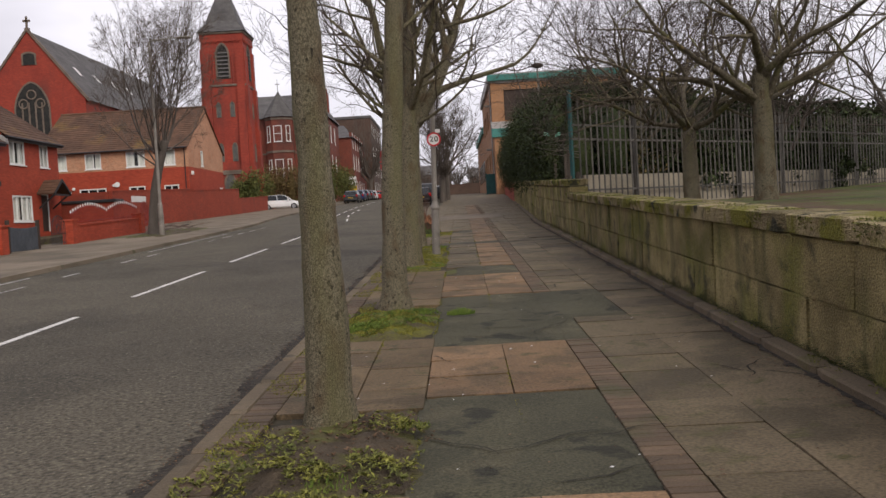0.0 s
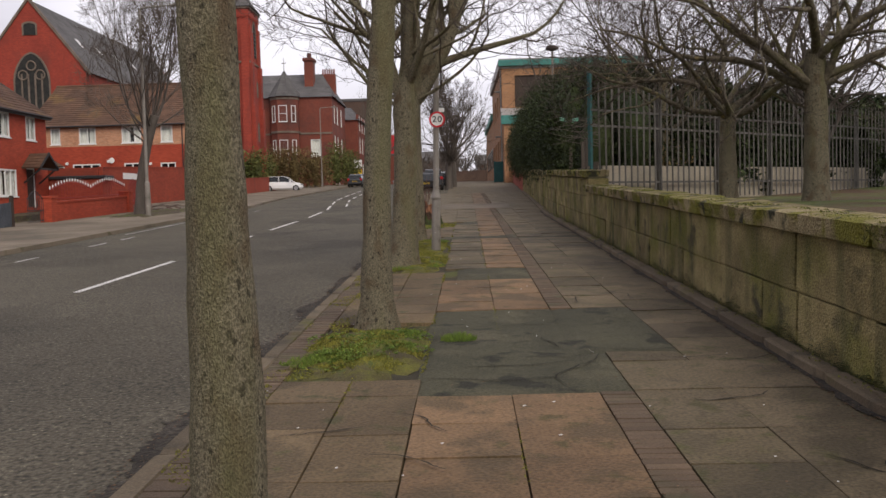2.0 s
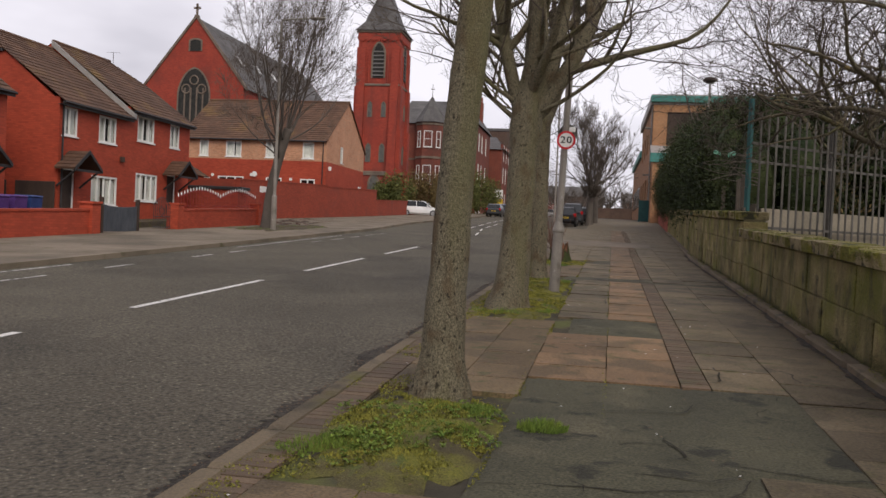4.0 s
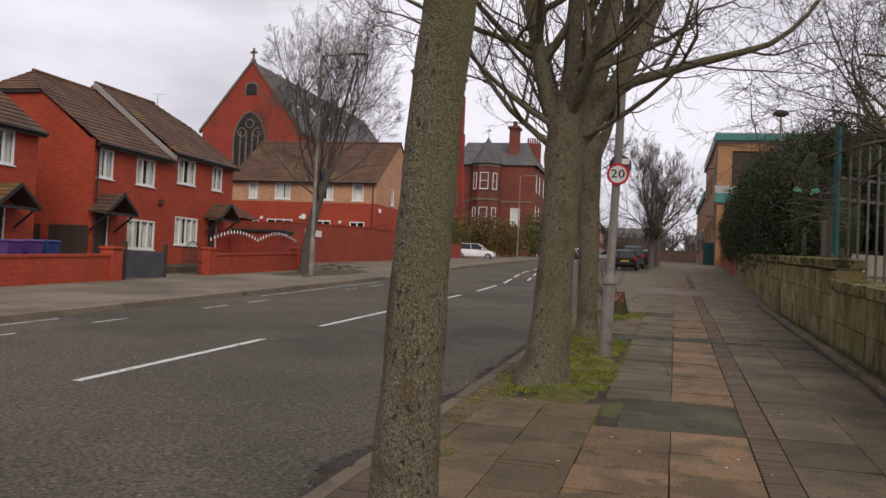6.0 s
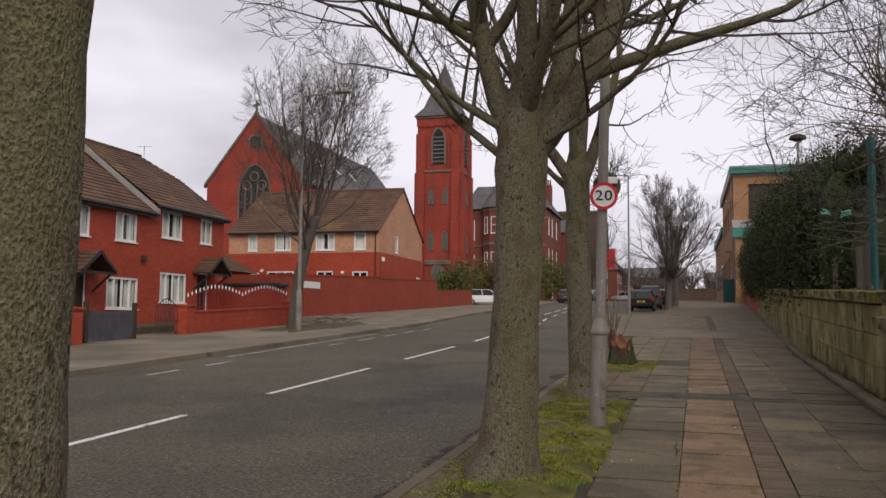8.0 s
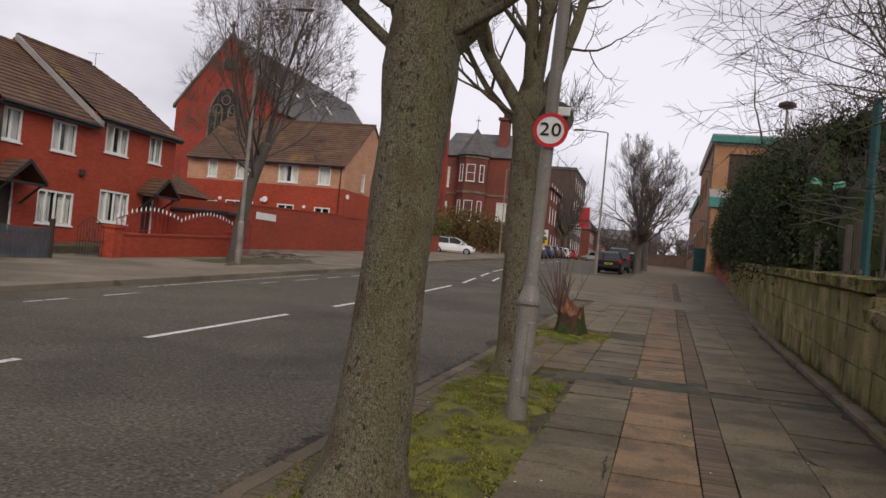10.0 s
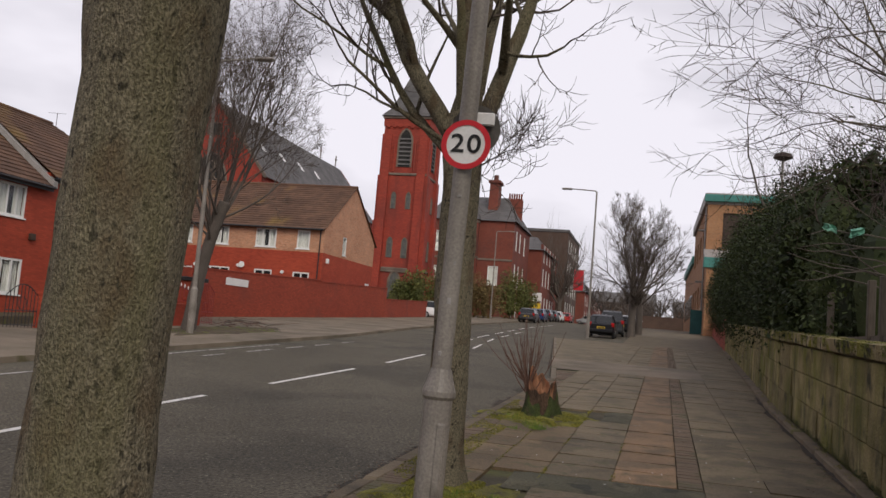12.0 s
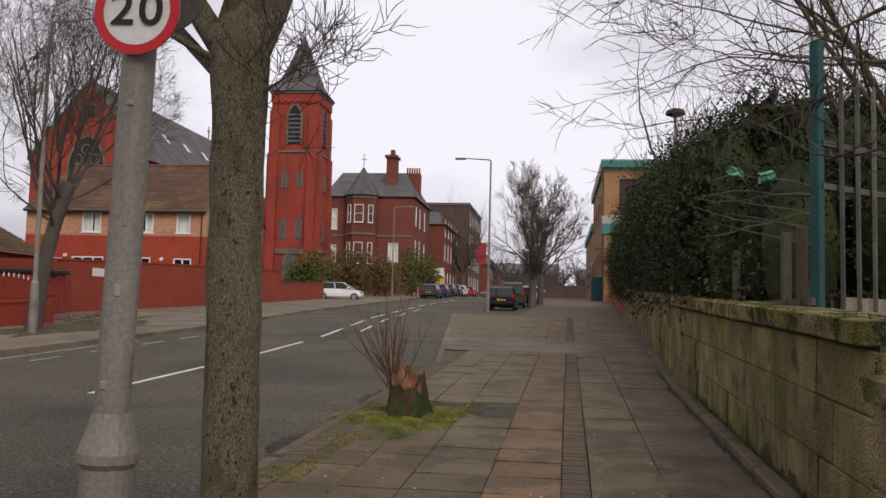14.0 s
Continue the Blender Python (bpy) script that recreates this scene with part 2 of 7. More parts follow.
grey_steel = material("grey_painted_steel", (0.178, 0.158, 0.136), (0.238, 0.213, 0.186), 2.5, 60, 0.5, 0.1, patch=((0.145, 0.127, 0.105), 3.5, 0.58, 0.70), patch2=((0.36, 0.34, 0.32), 8.0, 0.68, 0.72), spec=0.5)
galv_steel = material("galvanised_steel", (0.070, 0.064, 0.057), (0.115, 0.106, 0.095), 2.0, 40, 0.6, 0.1, rnd=0.2, metal=0.1)
green_steel = material("green_painted_steel", (0.010, 0.058, 0.058), (0.016, 0.08, 0.078), 2.0, 40, 0.5, 0.1)
fascia_green = material("fascia_green", (0.04, 0.17, 0.15), (0.06, 0.22, 0.19), 1.0, 30, 0.6, 0.1)
cream_wall = material("cream_render", (0.25, 0.215, 0.165), (0.33, 0.285, 0.22), 1.0, 40, 0.9, 0.2, patch=((0.22, 0.20, 0.16), 1.5, 0.5, 0.7))
hedge_leaf = material("hedge_leaf", (0.014, 0.024, 0.008), (0.044, 0.056, 0.018), 1.1, 30, 0.65, 0.0, island=0.5, spec=0.2)
bush_leaf = material("bush_leaf", (0.07, 0.085, 0.02), (0.13, 0.13, 0.035), 1.2, 30, 0.7, 0.0, island=0.4)
brown_leaf = material("brown_leaf", (0.115, 0.080, 0.030), (0.165, 0.120, 0.045), 1.2, 30, 0.8, 0.0, island=0.35)
sign_red = material("sign_red", (0.50, 0.02, 0.03), (0.56, 0.028, 0.038), 4, 60, 0.4, 0.0, grain=0.05)
sign_white = material("sign_white", (0.70, 0.69, 0.68), (0.76, 0.75, 0.74), 4, 60, 0.4, 0.0, grain=0.06)
sign_black = material("sign_black", (0.012, 0.012, 0.013), (0.02, 0.02, 0.02), 4, 60, 0.4, 0.0)
red_paint_gate = material("red_painted_gate", (0.22, 0.02, 0.02), (0.28, 0.03, 0.028), 2, 40, 0.5, 0.0)
tyre_rubber = material("tyre_rubber", (0.015, 0.015, 0.016), (0.025, 0.025, 0.026), 5, 60, 0.85, 0.0)
rim_metal = material("rim_metal", (0.35, 0.35, 0.36), (0.45, 0.45, 0.46), 5, 60, 0.35, 0.0, metal=0.8)
lamp_red = material("rear_lamp_red", (0.35, 0.01, 0.012), (0.42, 0.015, 0.016), 5, 60, 0.2, 0.0)
plate_yellow = material("plate_yellow", (0.62, 0.42, 0.03), (0.68, 0.46, 0.04), 5, 60, 0.5, 0.0)
bag_green = material("green_plastic_film", (0.12, 0.33, 0.24), (0.2, 0.42, 0.32), 5, 40, 0.35, 0.2)
bin_purple = material("purple_plastic", (0.07, 0.03, 0.14), (0.09, 0.04, 0.18), 4, 40, 0.5, 0.0)
bin_blue = material("blue_plastic", (0.02, 0.04, 0.14), (0.03, 0.06, 0.18), 4, 40, 0.5, 0.0)
foot_moss = material("foot_moss", (0.030, 0.040, 0.010), (0.075, 0.085, 0.018), 5, 60, 0.95, 0.0, island=0.4)
moss_blade = material("moss_frond", (0.125, 0.128, 0.024), (0.215, 0.200, 0.036), 5, 60, 0.9, 0.0, island=0.5)
crack_mat = material("crack", (0.02, 0.018, 0.014), (0.035, 0.03, 0.02), 5, 60, 0.95, 0.0)
gutter_mat = material("gutter_grit", (0.026, 0.022, 0.017), (0.055, 0.046, 0.036), 4, 30, 0.95, 1.0, grain=0.7, bump_dist=0.02)
brown_brick = material("brown_brick", (0.070, 0.044, 0.033), (0.100, 0.062, 0.046), 0.5, 20, 0.85, 0.2, brick=(0.225, 0.075, (0.11, 0.07, 0.055)))
rubble = material("loose_leaves", (0.11, 0.065, 0.04), (0.16, 0.10, 0.06), 5, 60, 0.9, 0.0, island=0.3)


def paint(name, c, rough=0.3):
    return material(name, c, tuple(min(1, v * 1.12 + 0.003) for v in c), 1.5, 60, rough, 0.0, grain=0.04, spec=0.3)


def glass(name):
    m = bpy.data.materials.new(name)
    m.use_nodes = True
    b = m.node_tree.nodes["Principled BSDF"]
    b.inputs["Base Color"].default_value = (0.85, 0.88, 0.88, 1)
    b.inputs["Roughness"].default_value = 0.03
    b.inputs["Transmission Weight"].default_value = 1.0
    b.inputs["IOR"].default_value = 1.45
    return m


pane_glass = glass("window_glass")
car_glass = material("tinted_glass", (0.012, 0.014, 0.015), (0.018, 0.02, 0.022), 2, 20, 0.06, 0.0, grain=0.02, spec=0.6)

# ---- building kit ----
class Geo:
    """Collects vertices and faces, then makes one mesh object of them."""

    def __init__(self):
        self.v, self.f = [], []

    def add(self, vs, fs):
        o = len(self.v)
        self.v += [tuple(p) for p in vs]
        self.f += [tuple(i + o for i in q) for q in fs]
        return self

    def box(self, x0, x1, y0, y1, z0, z1):
        return self.add([(x0, y0, z0), (x1, y0, z0), (x1, y1, z0), (x0, y1, z0), (x0, y0, z1), (x1, y0, z1), (x1, y1, z1), (x0, y1, z1)],
                        [(3, 2, 1, 0), (4, 5, 6, 7), (0, 1, 5, 4), (1, 2, 6, 5), (2, 3, 7, 6), (3, 0, 4, 7)])

    def cbox(self, x0, x1, y0, y1, z0, z1, c=0.01):
        """A box with chamfered edges."""
        hx, hy, hz = (x1 - x0) / 2, (y1 - y0) / 2, (z1 - z0) / 2
        c = min(c, hx * 0.9, hy * 0.9, hz * 0.9)
        mx, my, mz = (x0 + x1) / 2, (y0 + y1) / 2, (z0 + z1) / 2
        vs, idx = [], {}
        for sx in (-1, 1):
            for sy in (-1, 1):
                for sz in (-1, 1):
                    for a in range(3):
                        d = [hx - c, hy - c, hz - c]
                        d[a] += c
                        idx[sx, sy, sz, a] = len(vs)
                        vs.append((mx + sx * d[0], my + sy * d[1], mz + sz * d[2]))
        fs = []
        for a in range(3):
            b1, b2 = (a + 1) % 3, (a + 2) % 3
            for s in (-1, 1):
                q = []
                for u, w in ((-1, -1), (1, -1), (1, 1), (-1, 1)):
                    k = [0, 0, 0]
                    k[a], k[b1], k[b2] = s, u, w
                    q.append(idx[(*k, a)])
                fs.append(q if s > 0 else q[::-1])
            for u in (-1, 1):
                for w in (-1, 1):
                    k0, k1 = [0, 0, 0], [0, 0, 0]
                    k0[a], k1[a] = -1, 1
                    k0[b1] = k1[b1] = u
                    k0[b2] = k1[b2] = w
                    q = [idx[(*k0, b1)], idx[(*k1, b1)], idx[(*k1, b2)], idx[(*k0, b2)]]
                    fs.append(q if u * w > 0 else q[::-1])
        for sx in (-1, 1):
            for sy in (-1, 1):
                for sz in (-1, 1):
                    q = [idx[sx, sy, sz, a] for a in range(3)]
                    fs.append(q if sx * sy * sz > 0 else q[::-1])
        return self.add(vs, fs)

    def prism(self, poly, axis, a, b):
        """A polygon of (u, v) drawn out along an axis from a to b: x takes (y, z), y takes (x, z), z takes (x, y)."""
        def at(p, w):
            return {"x": (w, p[0], p[1]), "y": (p[0], w, p[1]), "z": (p[0], p[1], w)}[axis]
        k = len(poly)
        area = sum(poly[i][0] * poly[(i + 1) % k][1] - poly[(i + 1) % k][0] * poly[i][1] for i in range(k))
        flip = (area > 0) == (axis == "y")
        vs = [at(p, a) for p in poly] + [at(p, b) for p in poly]
        fs = [tuple(range(k))[::-1], tuple(range(k, 2 * k))] + [(i, (i + 1) % k, k + (i + 1) % k, k + i) for i in range(k)]
        return self.add(vs, [q[::-1] for q in fs] if flip else fs)

    def tube(self, pts, radii, sides=8, cap=True):
        pts = [Vector(p) for p in pts]
        o = len(self.v)
        n = len(pts)
        side = None
        for i, p in enumerate(pts):
            d = (pts[min(i + 1, n - 1)] - pts[max(i - 1, 0)]).normalized()
            if side is None:
                side = d.orthogonal().normalized()
            else:
                side = (side - d * side.dot(d)).normalized()
            up = d.cross(side)
            r = radii[i]
            for k in range(sides):
                a = 2 * math.pi * k / sides
                q = p + (side * math.cos(a) + up * math.sin(a)) * r
                self.v.append((q.x, q.y, q.z))
        for i in range(n - 1):
            for k in range(sides):
                k2 = (k + 1) % sides
                self.f.append((o + i * sides + k, o + i * sides + k2, o + (i + 1) * sides + k2, o + (i + 1) * sides + k))
        if cap:
            self.f.append(tuple(o + k for k in range(sides))[::-1])
            self.f.append(tuple(o + (n - 1) * sides + k for k in range(sides)))
        return self

    def mesh(self, name, mat, smooth=False):
        me = bpy.data.meshes.new(name)
        me.from_pydata(self.v, [], self.f)
        if smooth:
            me.polygons.foreach_set("use_smooth", [True] * len(me.polygons))
        if mat:
            me.materials.append(mat)
        me.update()
        return me


def part(name, geo, mat, parent=None, label="", smooth=False):
    """Links a Geo as one mesh object under a thing or a part."""
    ob = new(name, geo.mesh(name, mat, smooth))
    if parent:
        ob.parent = parent
    if label:
        ob["label"] = label
    return ob


def thing(name, at, label, category, group="", kind="", turn=0.0):
    ob = new(name)
    ob.empty_display_size = 0.2
    ob.matrix_basis = pose(*at, 0, 0, turn)
    return tagged(ob, label, category, group, kind)


def structure(name, geo, mat, label, category="", smooth=False):
    return tagged(part(name, geo, mat, None, label, smooth), label, category or name, "", "structure")


# ---- the plan ----
def g(y):
    """Height of the near pavement along the street, which climbs."""
    if y < 120:
        return -0.05 + 0.036 * y
    return -0.05 + 0.036 * 120 + 0.02 * (min(y, 400) - 120)


def kerb_x(y):
    if y < 34.5:
        return -1.60 + 0.011 * y
    return -1.22 - (y - 34.5) * 0.108 if y < 61.5 else (-4.14 if y < 62.5 else -0.6)


def band_x(y):
    return 1.03 + 0.0115 * y


def wall_x(y):
    return 2.70 + 0.0165 * y + (0.03 * (y - 31) if y > 31 else 0)


def left_x(y):
    return float(np.interp(y, [-60, 18, 45, 60, 100, 400], [-10.0, -10.0, -10.2, -11.5, -12.2, -14.0]))


STEPS = [-60, -30, -10, 0, 5, 10, 15, 20, 25, 30, 33, 34.5, 36, 37.5, 40, 45, 50, 55, 61.4, 61.6, 62.4, 62.6, 66, 75, 90, 110, 120, 160, 220, 300, 400]


def strip(ya, yb, fx0, fx1, dz0, dz1=None, steps=None):
    """A ribbon that follows the street between two lines, dz above the pavement."""
    ge = Geo()
    ys = [ya] + [y for y in (steps or STEPS) if ya < y < yb] + [yb]
    dz1 = dz0 if dz1 is None else dz1
    vs = []
    for y in ys:
        vs += [(fx0(y), y, g(y) + dz0), (fx1(y), y, g(y) + dz1)]
    ge.add(vs, [(2 * i, 2 * i + 1, 2 * i + 3, 2 * i + 2) for i in range(len(ys) - 1)])
    return ge


ge = Geo()
for xa, xb, dz in ((-600, -60, -0.3), (-60, -19.5, 0.0), (-19.5, -9, -0.25), (-9, 8, -0.25), (8, 60, -0.25), (60, 600, 0.5)):
    s_ = strip(-60, 400, lambda y: xa, lambda y: xb, dz)
    ge.add(s_.v, s_.f)
for (xa, da), (xb, db) in (((-60, -0.3), (-60, 0.0)), ((-19.5, 0.0), (-19.5, -0.25)), ((60, -0.25), (60, 0.5))):
    s_ = strip(-60, 400, lambda y: xa, lambda y: xb + 1e-4, da, db)
    ge.add(s_.v, s_.f)
ge.add([(-3000, 400, g(400)), (3000, 400, g(400)), (3000, 4000, g(400) + 2), (-3000, 4000, g(400) + 2)], [(0, 1, 2, 3)])
ge.add([(-3000, -3000, g(-60)), (3000, -3000, g(-60)), (3000, -60, g(-60)), (-3000, -60, g(-60))], [(0, 1, 2, 3)])
structure("ground", ge, soil, "bare brown earth and rough ground round the street")
structure("road", strip(-60, 400, left_x, lambda y: kerb_x(y) - 0.02 if y < 62 else 2.0, -0.105), asphalt, "worn dark grey asphalt road climbing gently", "road")
pavement = structure("pavement", strip(-60, 400, lambda y: kerb_x(y) + 0.12, lambda y: wall_x(y) + 0.1, -0.035), slab_bed, "pavement of worn flagstones with asphalt repairs beside the road", "pavement")
far_pave = structure("pavement_far", strip(-60, 400, lambda y: left_x(y) - 6.2 - (3.5 if y > 44 else 0), lambda y: left_x(y) - 0.14, 0.0, 0.0), concrete, "pale concrete pavement across the road", "pavement")

structure("pavement_wide", strip(42.0, 61.4, lambda y: kerb_x(y) + 0.13, lambda y: -0.72 + 0.0115 * y, -0.006), slab_grey, "widened brown flagged pavement beyond the crossover", "pavement")
structure("pavement_beyond", strip(60.0, 200.0, lambda y: -0.5, lambda y: wall_x(min(y, 104)) - 0.02, -0.004), slab_grey, "brown flagged pavement running on up the street", "pavement")

# park behind the wall
def park_z(y):
    return float(np.interp(y, [-60, 0, 6, 12, 18, 30, 45, 130], [0.6, 0.95, 1.15, 1.33, 1.42, 1.5, 2.2, 5.3]))


ge = Geo()
ys = [-60, -20, 0, 6, 12, 18, 24, 30, 37, 45, 60, 90, 130]
ge.add([p for y in ys for p in ((wall_x(y) + 0.3, y, park_z(y)), (60, y, park_z(y)))], [(2 * i, 2 * i + 1, 2 * i + 3, 2 * i + 2) for i in range(len(ys) - 1)])
structure("park_ground", ge, park_grass, "rough winter grass and leaf litter behind the stone wall", "grass")

# kerbs
ge = strip(-60, 400, lambda y: left_x(y) - 0.14, left_x, 0.004)
s_ = strip(-60, 400, left_x, lambda y: left_x(y) + 0.01, 0.004, -0.13)
ge.add(s_.v, s_.f)
structure("kerb_far", ge, concrete, "worn concrete kerb across the road", "kerb")

# centre line and bay lines
def dash(x0, x1, ya, yb, mat, name="road_marking", label="white painted dash on the asphalt"):
    ge = strip(ya, yb, x0, x1, -0.1)
    return tagged(part(name, ge, mat), label, "road marking", "road markings", "structure")


def centre_x(y):
    return float(np.interp(y, [0, 35, 42, 56, 80, 200], [-5.42, -5.42, -5.72, -7.2, -8.4, -8.8]))


for ya in (-4.5, 1.9, 8.55, 15.2, 21.9, 28.6, 35.5, 42.2, 48.9, 55.6, 62.3, 69, 75.7, 82.4, 89.1, 95.8):
    dash(lambda y: centre_x(y) - 0.055, lambda y: centre_x(y) + 0.055, ya, ya + 4.4, paint_white)
for ya in (45.5, 52.2, 58.9, 65.6):
    dash(lambda y: centre_x(y) + 0.75, lambda y: centre_x(y) + 0.85, ya, ya + 3.6, paint_white)
for ya, ln, dx in ((14.5, 6.0, 0.22), (16.8, 1.5, 1.15), (20.2, 1.0, 1.1), (23.9, 1.1, 1.1), (26.0, 1.1, 1.1), (28.2, 4.5, 0.4), (32.6, 1.1, 1.1), (34.9, 1.6, 1.1), (30.6, 8.0, 0.35), (37.4, 1.2, 1.1), (39.6, 1.2, 1.1), (42, 1.2, 1.1)):
    dash(lambda y: left_x(y) + dx, lambda y: left_x(y) + dx + 0.09, ya, ya + ln, paint_faded, label="faded white bay marking on the asphalt")

# ---- windows, roofs, houses ----
def window(parent, m, w, h, lights=2, curtain_on=True, frame_mat=None, rail=None, sill=True):
    """A framed window; local x across, z up, -y outwards; m places its lower middle on the wall."""
    fm = frame_mat or upvc
    e = new("window")
    e.parent, e.matrix_basis = parent, m
    t = 0.085
    ge = Geo()
    ge.box(-w / 2, w / 2, -0.03, 0.06, 0, t).box(-w / 2, w / 2, -0.03, 0.06, h - t, h)
    ge.box(-w / 2, -w / 2 + t, -0.03, 0.06, t, h - t).box(w / 2 - t, w / 2, -0.03, 0.06, t, h - t)
    for i in range(1, lights):
        x = -w / 2 + w * i / lights
        ge.box(x - 0.04, x + 0.04, -0.03, 0.06, t, h - t)
    if rail:
        ge.box(-w / 2 + t, w / 2 - t, -0.025, 0.05, h * rail - 0.03, h * rail + 0.03)
    part("window_frame", ge, fm, e)
    for i in range(lights):
        xa, xb = -w / 2 + w * i / lights + 0.045, -w / 2 + w * (i + 1) / lights - 0.045
        p = part("pane", Geo().add([(xa, 0.02, t), (xb, 0.02, t), (xb, 0.02, h - t), (xa, 0.02, h - t)], [(0, 1, 2, 3)]), car_glass if not curtain_on else pane_glass, e)
        p.visible_shadow = False
    if curtain_on:
        ge = Geo()
        n = 24
        for (xa, xb) in ((-w / 2 + t, -w * 0.08), (w * 0.10, w / 2 - t)) if lights > 1 else ((-w / 2 + t, w / 2 - t),):
            vs = []
            for i in range(n + 1):
                x = xa + (xb - xa) * i / n
                yy = 0.1 + 0.02 * math.sin(i * 1.9)
                vs += [(x, yy, 0.05), (x, yy, h - 0.05)]
            ge.add(vs, [(2 * i, 2 * i + 2, 2 * i + 3, 2 * i + 1) for i in range(n)])
        part("net_curtain", ge, curtain, e)
        # added sheet close behind the curtain; the room's darkness is in its colour
        part("room_back", Geo().add([(-w / 2 + .03, 0.2, 0.03), (w / 2 - .03, 0.2, 0.03), (w / 2 - .03, 0.2, h - .03), (-w / 2 + .03, 0.2, h - .03)], [(0, 1, 2, 3)]), room_shade, e)
    if sill:
        part("window_sill", Geo().cbox(-w / 2 - 0.06, w / 2 + 0.06, -0.1, 0.02, -0.06, 0.0, 0.012), fm, e)
    return e


def wall_sheet(ge, axis, at, a0, a1, z0, z1, holes, deep=0.28, out=1):
    """A wall of some thickness on the plane axis = at, from a0 to a1, with rectangular holes (a, b, za, zb) through it. out: the side it faces."""
    xs = sorted({a0, a1, *[h[0] for h in holes], *[h[1] for h in holes]})
    zs = sorted({z0, z1, *[h[2] for h in holes], *[h[3] for h in holes]})
    nx, nz = len(xs) - 1, len(zs) - 1
    solid = {(i, j) for i in range(nx) for j in range(nz)
             if not any(h[0] < (xs[i] + xs[i + 1]) / 2 < h[1] and h[2] < (zs[j] + zs[j + 1]) / 2 < h[3] for h in holes)}
    idx, vs, fs = {}, [], []

    def v(i, j, k):
        if (i, j, k) not in idx:
            idx[i, j, k] = len(vs)
            w = at - out * deep * k
            vs.append((w, xs[i], zs[j]) if axis == "x" else (xs[i], w, zs[j]))
        return idx[i, j, k]
    for i, j in solid:
        q = [(i, j), (i + 1, j), (i + 1, j + 1), (i, j + 1)]
        fs.append([v(*p, 0) for p in q])
        fs.append([v(*p, 1) for p in q][::-1])
        for n, (p, r_) in (((i, j - 1), (q[0], q[1])), ((i + 1, j), (q[1], q[2])), ((i, j + 1), (q[2], q[3])), ((i - 1, j), (q[3], q[0]))):
            if n not in solid:
                fs.append([v(*r_, 0), v(*p, 0), v(*p, 1), v(*r_, 1)])
    if (axis == "x") == (out < 0):
        fs = [f[::-1] for f in fs]
    ge.add(vs, fs)
    return ge


tile_rng = random.Random(12)


def tiled_slope(ge, p00, p10, p01, p11, pitch=0.3, thick=0.035, wide=0.33):
    """Courses of overlapping tiles on a quad: p00-p10 the eave, p01-p11 the top."""
    p00, p10, p01, p11 = (Vector(p) for p in (p00, p10, p01, p11))
    nrm = (p10 - p00).cross(p01 - p00)
    if nrm.length < 1e-6:
        nrm = (p10 - p00).cross(p11 - p00)
    nrm.normalize()
    rows = max(2, int(max((p01 - p00).length, (p11 - p10).length) / pitch))
    for r in range(rows):
        t0, t1 = r / rows, min(1, (r + 1.15) / rows)
        a, b, c, d = p00.lerp(p01, t0), p10.lerp(p11, t0), p10.lerp(p11, t1), p00.lerp(p01, t1)
        ln = max((b - a).length, (c - d).length)
        k = max(1, int(ln / wide))
        for i in range(k):
            u0, u1 = i / k, (i + 0.965) / k
            up = nrm * (thick * (0.9 + 0.35 * tile_rng.random()))
            q = [a.lerp(b, u0) + up, a.lerp(b, u1) + up, d.lerp(c, u1) + nrm * 0.006, d.lerp(c, u0) + nrm * 0.006]
            ge.add([q[0], q[1], q[2], q[3], a.lerp(b, u0), a.lerp(b, u1)], [(0, 1, 2, 3), (4, 5, 1, 0)])
    return ge


def slope_base(ge, *pts):
    return ge.add(pts, [tuple(range(len(pts)))])


def porch(parent, y, z, x):
    """A small gabled canopy on brackets over a door; faces +x."""
    e = new("porch")
    e.parent, e.matrix_basis = parent, pose(x, y, z)
    w, d, h = 0.95, 0.95, 0.75
    for s in (-1, 1):
        ge = Geo()
        a = [(-0.02, s * w, 0), (d, s * w, 0), (-0.02, 0, h), (d, 0, h)]
        if s < 0:
            tiled_slope(ge, a[0], a[1], a[2], a[3], 0.22, 0.03, 0.3)
        else:
            tiled_slope(ge, a[1], a[0], a[3], a[2], 0.22, 0.03, 0.3)
        ge.prism([(s * w, -0.05), (s * w, 0.0), (0, h), (0, h - 0.07)], "x", 0, d - 0.02)
        part("canopy_slope", ge, roof_tile, e)
        part("bargeboard", Geo().prism([(s * (w + 0.03), -0.1), (s * (w + 0.03), 0.04), (0, h + 0.04), (0, h - 0.12)], "x", d - 0.02, d + 0.03), black_metal, e)
        part("bracket", Geo().tube([(0.02, s * 0.8, -0.75), (d - 0.1, s * 0.8, -0.08)], [0.045, 0.045], 6), black_metal, e)
    part("tie_beam", Geo().box(d - 0.1, d - 0.02, -w, w, -0.12, -0.02), black_metal, e)
    return e


FACE_X = Matrix.Rotation(radians(90), 4, "Z")      # window that looks towards +x


